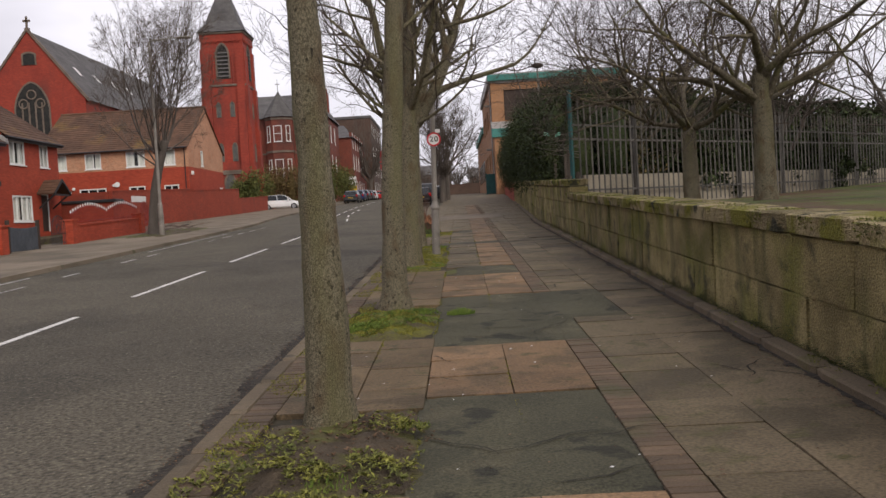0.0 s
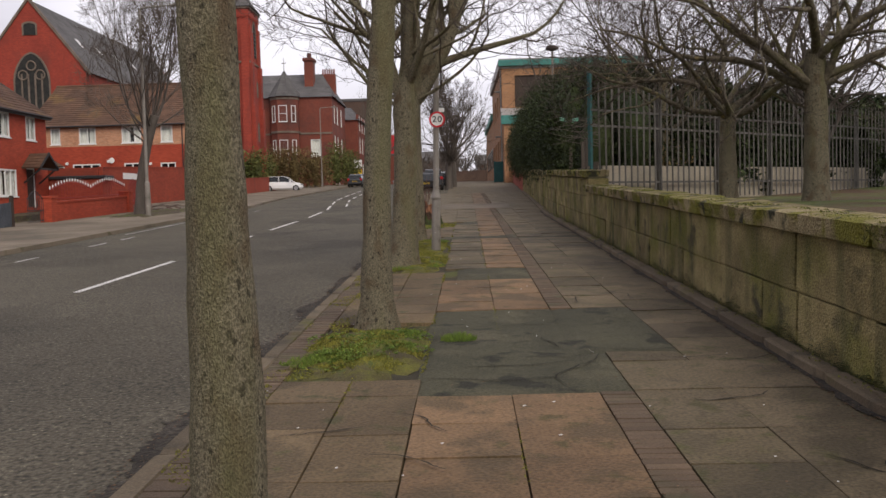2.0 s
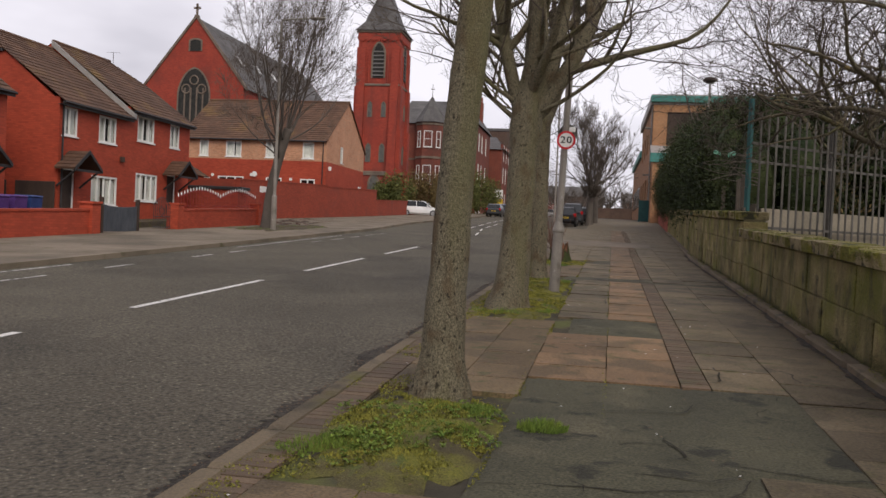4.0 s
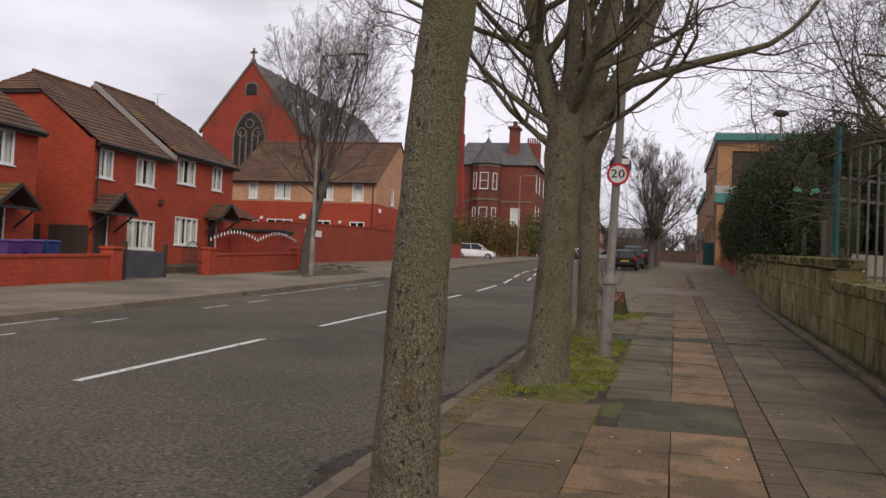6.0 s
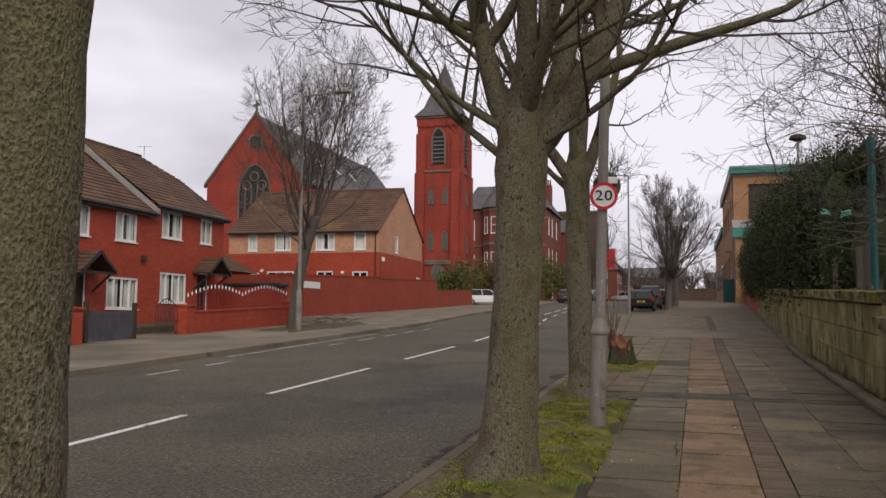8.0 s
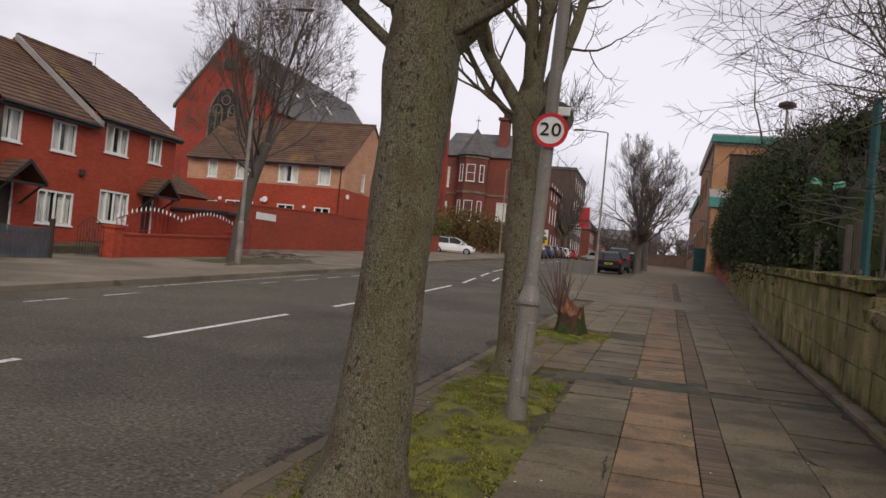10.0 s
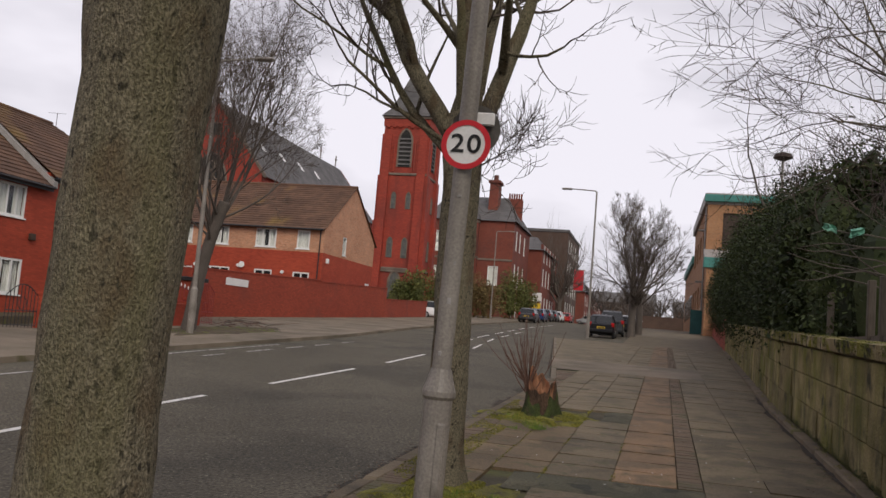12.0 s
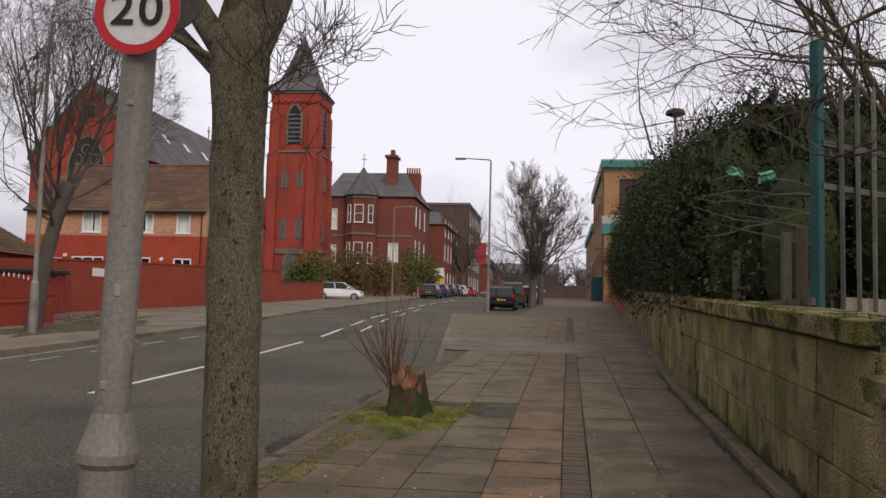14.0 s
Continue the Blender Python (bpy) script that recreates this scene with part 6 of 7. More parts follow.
# ---- school beyond the hedge ----
def school():
    e = thing("school_building", (5.6, 104.0, g(104)), "orange brick school block with green fascias and dark shuttered windows", "building")
    part("front_wall", wall_sheet(Geo(), "y", 0.0, 0, 16, -1, 13.0, [(1.5, 7.5, 8.6, 12.2), (8.2, 14.5, 8.6, 12.2), (1.5, 14.5, 2.0, 6.0)], out=-1, deep=0.4), orange_brick, e)
    part("street_wall", wall_sheet(Geo(), "x", 0.0, 0.4, 26, -1, 13.0, [(a, a + 3.2, z, z + 2.4) for a in (3, 9, 15, 20.5) for z in (3, 8.5)], deep=0.4, out=-1), orange_brick, e)
    part("shutter", Geo().box(1.5, 7.5, 0.2, 0.3, 8.6, 12.2), dark_wood, e, "dark closed shutter")
    part("shutter", Geo().box(8.2, 14.5, 0.2, 0.3, 8.6, 12.2), dark_wood, e)
    part("shutter", Geo().box(1.5, 14.5, 0.2, 0.3, 2.0, 6.0), dark_wood, e)
    part("glazing", Geo().box(0.2, 0.3, 3, 24, 2.9, 11.0), car_glass, e)
    part("fascia", Geo().cbox(-0.35, 16.3, -0.5, -0.1, 13.25, 13.95, 0.04), fascia_green, e, "green painted fascia")
    part("roof", Geo().cbox(-0.3, 16.2, -0.1, 26.3, 13.0, 14.15, 0.05), lead, e)
    part("canopy", Geo().prism([(-3.0, 7.0), (-3.0, 7.35), (0.0, 8.5), (0.0, 8.1)], "x", -0.2, 16), lead, e)
    part("canopy_edge", Geo().cbox(-0.3, 16.1, -3.15, -3.0, 6.4, 7.4, 0.03), fascia_green, e, "green canopy edge")
    part("lower_block", Geo().box(0.0, 15.8, -2.9, 0, -1, 6.9), orange_brick, e)
    part("rainwater_pipe", Geo().tube([(-0.1, 0.6, 0), (-0.1, 0.6, 12.9)], [0.09, 0.09], 8), lead, e)
    for z in (5.2, 10.4):
        part("security_light", Geo().cbox(-0.8, -0.02, 0.9, 1.2, z, z + 0.2, 0.04), grey_steel, e)
    return e


school()
e = thing("school_annexe", (5.8, 134.0, g(134)), "orange brick annexe with a green fascia", "building")
part("wall", Geo().box(0, 12, 0, 30, -1, 9.0), orange_brick, e)
part("fascia", Geo().cbox(-0.3, 12.2, -0.3, 30, 9.0, 10.0, 0.05), fascia_green, e)
part("glazing", Geo().box(-0.04, 0.0, 2, 27, 2.0, 5.0), car_glass, e)

# brick wall that follows the stone one, and a green gate
ge = Geo()
for ya, yb in ((62.0, 75.0), (75.0, 90.0), (90.0, 106.0)):
    vs = []
    for y in (ya, yb):
        for dx in (0, 0.3):
            for z in (-0.3, 1.7):
                vs.append((wall_x(y) + dx, y, g(y) + z))
    ge.add(vs, [(0, 1, 3, 2), (4, 6, 7, 5), (0, 4, 5, 1), (2, 3, 7, 6), (1, 5, 7, 3)])
structure("brick_wall", ge, red_wall, "red brick wall beyond the stone wall", "wall")
e = thing("green_gate", (4.6, 104.0, g(104)), "green painted steel gate at the end of the wall", "gate")
part("leaf", Geo().cbox(0, 1.6, 0, 0.06, 0.05, 2.4, 0.01), green_steel, e)
part("post", Geo().cbox(-0.12, 0.0, -0.05, 0.1, -0.2, 2.5, 0.01), green_steel, e)
e = thing("end_wall", (-2.0, 185.0, g(185)), "brown brick wall and sheds at the street's far bend", "wall")
part("wall_body", Geo().box(0, 14, 0, 0.4, -1, 2.4), brown_brick, e)

# ---- cars ----
def car(x, y, turn, colour, label, suv=0.0, length=4.0, dark_plate=False):
    e = thing("parked_car", (x, y, (g(y) - 0.1)), label, "car", "parked cars")
    slope = math.degrees(math.atan(0.036))
    e.matrix_basis = Matrix.Translation((x, y, g(y) - 0.1)) @ Matrix.Rotation(radians(slope), 4, "X") @ Matrix.Rotation(radians(turn), 4, "Z")
    L, W, H = length, 0.86, 1.48 + suv
    # the car points towards +y; stations along it: (y, sill, belt, half width at belt)
    st = [(-L / 2, 0.42, 0.86, 0.70), (-L / 2 + 0.12, 0.28, 0.95, 0.80), (-L * 0.36, 0.22, 0.97, W), (-L * 0.1, 0.2, 0.95, W), (L * 0.16, 0.2, 0.93, W), (L * 0.30, 0.2, 0.88, W - 0.02), (L * 0.43, 0.25, 0.76, 0.78), (L / 2 - 0.06, 0.32, 0.62, 0.66), (L / 2, 0.36, 0.54, 0.6)]
    ge = Geo()
    rows = []
    for yy, a, b, w in st:
        b += suv * 0.6
        rows.append([(-w * 0.86, yy, a), (-w, yy, a + 0.14), (-w, yy, (a + b) / 2 + 0.05), (-w * 0.94, yy, b), (w * 0.94, yy, b), (w, yy, (a + b) / 2 + 0.05), (w, yy, a + 0.14), (w * 0.86, yy, a)])
    vs = [p for r in rows for p in r]
    fs = []
    for i in range(len(rows) - 1):
        for k in range(8):
            k2 = (k + 1) % 8
            fs.append((8 * i + k, 8 * i + k2, 8 * (i + 1) + k2, 8 * (i + 1) + k))
    fs += [tuple(range(8))[::-1], tuple(8 * (len(rows) - 1) + k for k in range(8))]
    part("body", Geo().add(vs, fs), colour, e, smooth=False)
    b0 = 0.95 + suv * 0.6
    cab = [(-L * 0.47, b0 - 0.03, 0.76), (-L * 0.40, H - 0.10, 0.62), (-L * 0.30, H, 0.60), (L * 0.02, H, 0.60), (L * 0.12, H - 0.08, 0.61), (L * 0.29, b0 - 0.06, 0.74)]
    low = [(-L * 0.47, b0 - 0.05), (-L * 0.40, b0), (-L * 0.30, b0), (L * 0.02, b0), (L * 0.12, b0 - 0.02), (L * 0.29, b0 - 0.08)]
    ge = Geo()
    vs = []
    for (yy, z, w), (_, zl) in zip(cab, low):
        vs += [(-0.78, yy, zl), (-w, yy, z), (w, yy, z), (0.78, yy, zl)]
    fs = []
    for i in range(5):
        for k in range(3):
            fs.append((4 * i + k, 4 * i + k + 1, 4 * i + k + 5, 4 * i + k + 4))
    part("glasshouse", Geo().add(vs, fs), car_glass, e, "dark tinted windows")
    ge = Geo()
    vs = []
    for yy, z, w in cab[1:5]:
        vs += [(-w - 0.005, yy, z + 0.006), (w + 0.005, yy, z + 0.006), (w + 0.01, yy, z - 0.06), (-w - 0.01, yy, z - 0.06)]
    fs = [(4 * i + a, 4 * i + b, 4 * i + 4 + b, 4 * i + 4 + a) for i in range(3) for a, b in ((0, 1), (1, 2), (3, 0))]
    part("roof_panel", Geo().add(vs, fs), colour, e)
    for s in (-1, 1):
        part("pillar", Geo().tube([(s * 0.78, -L * 0.46, b0), (s * 0.64, -L * 0.395, H - 0.1)], [0.05, 0.04], 5), colour, e)
        part("pillar", Geo().tube([(s * 0.77, -L * 0.08, b0), (s * 0.625, -L * 0.1, H - 0.05)], [0.035, 0.03], 5), colour, e)
        part("pillar", Geo().tube([(s * 0.77, L * 0.28, b0 - 0.04), (s * 0.63, L * 0.11, H - 0.08)], [0.03, 0.03], 5), colour, e)
        part("mirror", Geo().cbox(*sorted((s * 0.86, s * 1.03)), L * 0.17, L * 0.2 + 0.06, b0 - 0.02, b0 + 0.13, 0.03), colour, e)
        part("rear_lamp", Geo().cbox(*sorted((s * 0.60, s * 0.82)), -L / 2 - 0.0, -L / 2 + 0.16, 0.74 + suv * .5, 1.0 + suv * .5, 0.03), lamp_red, e, "red rear lamp")
        part("headlight", Geo().cbox(*sorted((s * 0.42, s * 0.72)), L / 2 - 0.28, L / 2 - 0.02, 0.58, 0.72, 0.03), rim_metal, e)
        for yy in (-L * 0.33, L * 0.33):
            wh = new("wheel")
            wh.parent, wh.matrix_basis = e, Matrix.Translation((s * 0.78, yy, 0.31)) @ Matrix.Rotation(radians(90), 4, "Y")
            part("tyre", Geo().tube([(0, 0, -0.1), (0, 0, -0.07), (0, 0, 0.07), (0, 0, 0.1)], [0.27, 0.31, 0.31, 0.27], 20), tyre_rubber, wh)
            part("rim", Geo().tube([(0, 0, -0.108), (0, 0, 0.108)], [0.2, 0.2], 14), rim_metal, wh)
    part("number_plate", Geo().cbox(-0.26, 0.26, -L / 2 - 0.02, -L / 2 + 0.005, 0.62, 0.73, 0.004), plate_yellow, e, "yellow rear plate")
    part("plate_bar", Geo().box(-0.2, 0.2, -L / 2 - 0.024, -L / 2 - 0.02, 0.65, 0.70), sign_black, e, "dark bar")
    part("bumper", Geo().cbox(-0.74, 0.74, -L / 2 - 0.06, -L / 2 + 0.1, 0.36, 0.58, 0.05), colour, e)
    return e


black_paint, blue_paint, navy_paint, white_paint = paint("black_car_paint", (0.012, 0.012, 0.014)), paint("blue_car_paint", (0.02, 0.04, 0.11)), paint("dark_grey_paint", (0.04, 0.042, 0.045)), paint("white_car_paint", (0.72, 0.72, 0.73))
red_paint, silver_paint = paint("red_car_paint", (0.42, 0.03, 0.03)), paint("silver_paint", (0.35, 0.36, 0.37))
car(-2.2, 72.3, 0, black_paint, "black hatchback parked beside the pavement", length=3.7)
car(-1.9, 78.5, 2, navy_paint, "dark grey off-roader parked beside the pavement", suv=0.3, length=4.4)
car(-1.5, 85.5, 2, black_paint, "dark car parked beside the pavement")
car(-1.2, 93.0, 2, white_paint, "white car parked beside the pavement")
car(-1.0, 101.0, 2, silver_paint, "silver car parked beside the pavement")
car(-11.4, 104.0, -1, navy_paint, "dark grey estate car parked across the road", length=4.2)
car(-11.5, 112.0, -1, blue_paint, "blue car parked across the road")
car(-11.6, 119.5, -1, navy_paint, "dark car parked across the road")
car(-11.7, 126.5, -1, navy_paint, "dark car parked across the road")
car(-11.8, 134.0, -1, white_paint, "white car parked across the road")
car(-11.4, 142.0, -1, red_paint, "red car parked across the road")
car(-9.0, 156.0, 80, silver_paint, "silver car turning at the far end of the street")
wc = car(-16.9, 88.3, -83, white_paint, "white hatchback parked in a side opening", length=3.9)

# ---- bins and small things before the houses ----
def wheelie_bin(x, y, mat, label):
    e = thing("wheelie_bin", (x, y, g(y) + 0.1), label, "bin")
    part("tub", Geo().prism([(-0.24, 0.06), (0.24, 0.06), (0.29, 0.95), (-0.29, 0.95)], "y", -0.27, 0.27), mat, e)
    part("lid", Geo().cbox(-0.31, 0.31, -0.3, 0.3, 0.95, 1.03, 0.03), mat, e)
    for s in (-0.2, 0.2):
        part("wheel", Geo().tube([(-0.24, s - 0.03, 0.1), (-0.24, s + 0.03, 0.1)], [0.1, 0.1], 10), tyre_rubber, e)


for y in (26.7, 27.5):
    wheelie_bin(-16.3, y, bin_purple, "purple wheelie bin behind the garden wall")
wheelie_bin(-16.3, 28.2, bin_blue, "blue wheelie bin behind the garden wall")
for k, yy in enumerate((34.5, 35.4)):
    e = thing("timber_gate", (-22.3 - k * 2.2, 37.0, 1.4), "brown timber side gate panel", "gate")
    part("panel", Geo().cbox(-0.9, 0.9, -0.08, -0.02, 0, 1.5, 0.02), dark_wood, e)
e = thing("red_banner", (-12.4, 162.0, g(162) + 5.5), "plain red hanging sign on a far building", "sign")
part("board", Geo().cbox(0, 1.6, -0.06, 0.06, 0, 3.4, 0.02), sign_red, e)
part("bracket", Geo().tube([(-1.2, 0, 3.2), (0.1, 0, 3.2)], [0.05, 0.05], 6), black_metal, e)
e = thing("yellow_sign", (-14.2, 130.0, g(130)), "plain yellow and white roadside sign board", "sign")
part("post", Geo().tube([(0, 0, 0), (0, 0, 3.4)], [0.06, 0.06], 8), grey_steel, e)
part("board", Geo().cbox(-0.6, 0.6, -0.05, 0.05, 0.5, 2.2, 0.02), plate_yellow, e)
part("upper_board", Geo().cbox(-0.6, 0.6, -0.05, 0.05, 2.4, 3.6, 0.02), sign_white, e)
for k, (x, y, w, d, h) in enumerate(((-60, 330, 30, 12, 8), (-25, 345, 26, 12, 9), (8, 340, 24, 12, 7), (38, 325, 30, 12, 8))):
    e = thing("distant_houses", (x, y, g(y)), "row of brown brick houses in the far distance", "house", "distant houses")
    part("wall", Geo().box(0, w, 0, d, -1, h), brown_brick, e)
    part("roof", Geo().prism([(-0.5, h), (d + 0.5, h), (d / 2, h + 4)], "x", -0.5, w + 0.5), slate, e)

# ---- stone wall ----
def unit_block(mat, jitter, seed, c=0.05):
    """A chamfered, slightly uneven unit block for pieces; scaled where it is laid."""
    ge = Geo().cbox(-0.5, 0.5, -0.5, 0.5, -0.5, 0.5, c)
    rng = random.Random(seed)
    ge.v = [tuple(q + rng.uniform(-jitter, jitter) for q in p) for p in ge.v]
    return ge.mesh("piece", mat)


SLOPE = math.atan(0.036)


def lay(name, me, parent, x, y, z, sx, sy, sz, yaw=0.0, tilt=(0.0, 0.0)):
    ob = new(name, me)
    ob.parent = parent
    ob.matrix_basis = Matrix.Translation((x, y, z)) @ Euler((SLOPE + tilt[0], tilt[1], yaw)).to_matrix().to_4x4() @ Matrix.Diagonal((sx, sy, sz, 1))
    return ob


def wall_yaw(y):
    return -math.atan(0.0165 + (0.03 if y > 31 else 0))


stone_me = [unit_block(sandstone, 0.014, i, 0.022) for i in range(6)]
plinth_me = [unit_block(kerb_mat, 0.02, 30 + i, 0.12) for i in range(4)]
coping_me = [unit_block(coping_stone, 0.03, 20 + i, 0.09) for i in range(5)]
rng = random.Random(17)


def stone_wall(name, ya, yb, courses, top, thick, label, cope_over=0.06, cope_h=0.17):
    core = Geo()
    ys = np.arange(ya, yb + 0.01, (yb - ya) / max(1, int((yb - ya) / 3)))
    for i in range(len(ys) - 1):
        vs = []
        for y in (ys[i], ys[i + 1]):
            for dx in (0.045, thick - 0.03):
                for z in (-0.3, top - cope_h + 0.02):
                    vs.append((wall_x(y) + dx, y, g(y) + z))
        core.add(vs, [(0, 1, 3, 2), (4, 6, 7, 5), (0, 4, 5, 1), (2, 3, 7, 6), (1, 5, 7, 3)])
    w = structure(name, core, wall_core, label, "wall")
    for k, (z0, z1, lo, hi) in enumerate(courses):
        y = ya - (0.35 if k % 2 else 0.0)
        while y < yb:
            ln = rng.uniform(lo, hi)
            a, b = max(y, ya), min(y + ln, yb)
            if name == "stone_wall_far" and k == 0 and a < 26.8 < b:
                b = 26.77
                ln = 26.84 - y
            if b - a > 0.12:
                m = (a + b) / 2
                dep = 0.22
                lay("stone", rng.choice(stone_me), w, wall_x(m) + dep / 2 + rng.uniform(-0.012, 0.012), m, g(m) + (z0 + z1) / 2, dep, b - a - 0.012, z1 - z0 - 0.012, wall_yaw(m))
            y += ln
    y = ya
    while y < yb:
        ln = rng.uniform(0.75, 1.3)
        b = min(y + ln, yb)
        if b - y > 0.1:
            m = (y + b) / 2
            lay("coping_stone", rng.choice(coping_me), w, wall_x(m) + thick / 2 - 0.01 + rng.uniform(-0.012, 0.012), m, g(m) + top - cope_h / 2 + rng.uniform(-0.006, 0.006), thick + 2 * cope_over, b - y - 0.01, cope_h, wall_yaw(m), (0.0, radians(rng.uniform(-2, 1.5))))
        y += ln
    return w


stone_wall("stone_wall_near", -8.0, 22.0, [(0.0, 0.50, 0.8, 1.5), (0.50, 0.97, 0.7, 1.4)], 1.14, 0.42, "old sandstone wall, algae-stained, with heavy coping stones")
sw = stone_wall("stone_wall_far", 22.0, 62.0, [(0.0, 0.46, 0.6, 1.2), (0.46, 0.88, 0.6, 1.3), (0.88, 1.27, 0.7, 1.4)], 1.46, 0.46, "higher stretch of old sandstone wall with thick coping")
for k, (z0, z1) in enumerate(((0.0, 0.5), (0.5, 0.97), (0.97, 1.27))):
    lay("end_stone", stone_me[k], sw, wall_x(22.0) + 0.25, 22.02, g(22.0) + (z0 + z1) / 2, 0.44, 0.2, z1 - z0 - 0.012, wall_yaw(21))
# plinth along the foot
pl = structure("wall_plinth", strip(-8, 62, lambda y: wall_x(y) - 0.02, lambda y: wall_x(y) + 0.1, 0.045), wall_core, "sloping stone plinth at the foot of the wall", "plinth")
y = -8.0
while y < 60:
    ln = rng.uniform(0.8, 1.4)
    m = y + ln / 2
    lay("plinth_stone", rng.choice(plinth_me), pl, wall_x(m) - 0.07, m, g(m) + 0.025, 0.17, ln - 0.015, 0.11, wall_yaw(m), (0, radians(rng.uniform(-5, 1))))
    y += ln

# ---- flags, brick bands and kerb ----
UE = [-1.24, -0.72, -0.21, 0.43, 1.03]


def ux(u, y):
    return u + 0.0115 * y


PATCHES = [(-0.21, 1.03, 4.45, 6.55), (-0.21, 1.03, 8.45, 12.1), (1.03, 1.9, 9.75, 12.1), (0.02, 1.03, 14.7, 16.2), (-0.45, 1.27, 22.05, 22.85), (0.05, 0.43, 27.2, 28.6), (1.27, 2.8, 21.95, 22.4), (1.03, 1.27, 8.45, 9.75)]
PITS = [(-1.25, -0.2, 4.55, 6.25), (-1.25, -0.2, 8.95, 11.35), (-1.25, 0.02, 15.7, 22.0), (-1.3, 0.05, 26.3, 28.5)]


def free(u0, u1, ya, yb):
    m, n = (u0 + u1) / 2, (ya + yb) / 2
    return not any(a < m < b and c < n < d for a, b, c, d in PATCHES + PITS)


brown_me = [unit_block(slab_brown, 0.006, 60 + i, 0.01) for i in range(4)]
grey_me = [unit_block(slab_grey, 0.006, 40 + i, 0.01) for i in range(4)]
pink_me = [unit_block(slab_pink, 0.006, 50 + i, 0.01) for i in range(4)]
YAW = -math.atan(0.0115)
far_slabs = {"grey": Geo(), "pink": Geo()}


def flag(kind, u0, u1, ya, yb, near):
    m, x = (ya + yb) / 2, ux((u0 + u1) / 2, (ya + yb) / 2)
    dz = rng.uniform(-0.005, 0.005)
    if near:
        lay("paving_slab", rng.choice(pink_me if kind != "grey" else brown_me if u1 < 0 else grey_me), pavement, x, m, g(m) - 0.025 + dz, u1 - u0 - 0.009, yb - ya - 0.009, 0.05, YAW, (radians(rng.uniform(-0.55, 0.55)), radians(rng.uniform(-0.5, 0.5))))
    else:
        s = far_slabs[kind]
        vs = [(ux(u, y) + (0.006 if u == u0 else -0.006), y + (0.006 if y == ya else -0.006), g(y) + dz) for y in (ya, yb) for u in (u0, u1)]
        lo = [(a, b, c - 0.04) for a, b, c in vs]
        s.add(vs + lo, [(0, 1, 3, 2), (4, 5, 1, 0), (1, 5, 7, 3), (2, 3, 7, 6), (4, 0, 2, 6)])


def runs(u0, u1, ya, yb):
    """The stretches of a column of flags that no repair or tree pit takes up."""
    m = (u0 + u1) / 2
    cuts = sorted((max(c, ya), min(d, yb)) for a, b, c, d in PATCHES + PITS + [(-0.7, 1.9, 37.5, 42.0)] if a - 0.02 < m < b + 0.02 and c < yb and d > ya)
    y, out = ya, []
    for c, d in cuts:
        if c > y + 0.05:
            out.append((y, c))
        y = max(y, d)
    return out + ([(y, yb)] if y < yb else [])


def column(u0, u1, lengths, kind_of, stop):
    for ya, yb in runs(u0, u1 if u1 else u0 + 0.8, -8.0, stop):
        y = ya
        while y < yb - 0.01:
            ln = rng.choice(lengths)
            e_ = yb if yb - (y + ln) < 0.22 else y + ln
            e_ = min(e_, yb)
            ub = u1 if u1 else wall_x(y) - 0.0115 * y - 0.03
            flag(kind_of(y), u0, ub, y, e_, 3.0 < y < 26.5)
            y = e_


column(UE[0], UE[1], (0.6, 0.75, 0.9), lambda y: "grey", 37.5)
column(UE[1], UE[2], (0.6, 0.75, 0.9), lambda y: "grey", 60.0)
column(UE[2], UE[3], (0.6, 0.6, 0.62), lambda y: "pink" if y < 16 else "grey", 60.0)
column(UE[3], UE[4], (0.6, 0.6, 0.62), lambda y: "pink", 60.0)
column(1.27, 1.87, (0.6, 0.9, 0.9), lambda y: "grey", 60.0)
column(1.87, None, (0.6, 0.9, 0.75), lambda y: "grey", 60.0)
for kind, mat in (("grey", slab_grey), ("pink", slab_pink)):
    ob = part("paving_slabs", far_slabs[kind], mat, pavement)
    tagged(ob, kind="stuff")

brick_me = [unit_block(band_brick, 0.01, 70 + i, 0.05) for i in range(3)]
band = structure("brick_band", strip(-8, 60, lambda y: ux(1.035, y), lambda y: ux(1.265, y), -0.03), slab_bed, "narrow band of dark red paving bricks", "paving")
kband = structure("kerb_brick_band", strip(-8, 37.5, lambda y: kerb_x(y) + 0.13, lambda y: ux(-1.24, y), -0.02), slab_bed, "narrow band of mossy paving bricks along the kerb", "paving")
far_b, far_k = Geo(), Geo()


def loose_brick(ge, x0, x1, ya, yb, dz):
    vs = [(x, y, g(y) + dz) for y in (ya + 0.004, yb - 0.004) for x in (x0, x1)]
    lo = [(a, b, c - 0.03) for a, b, c in vs]
    ge.add(vs + lo, [(0, 1, 3, 2), (4, 5, 1, 0), (1, 5, 7, 3), (2, 3, 7, 6), (4, 0, 2, 6)])


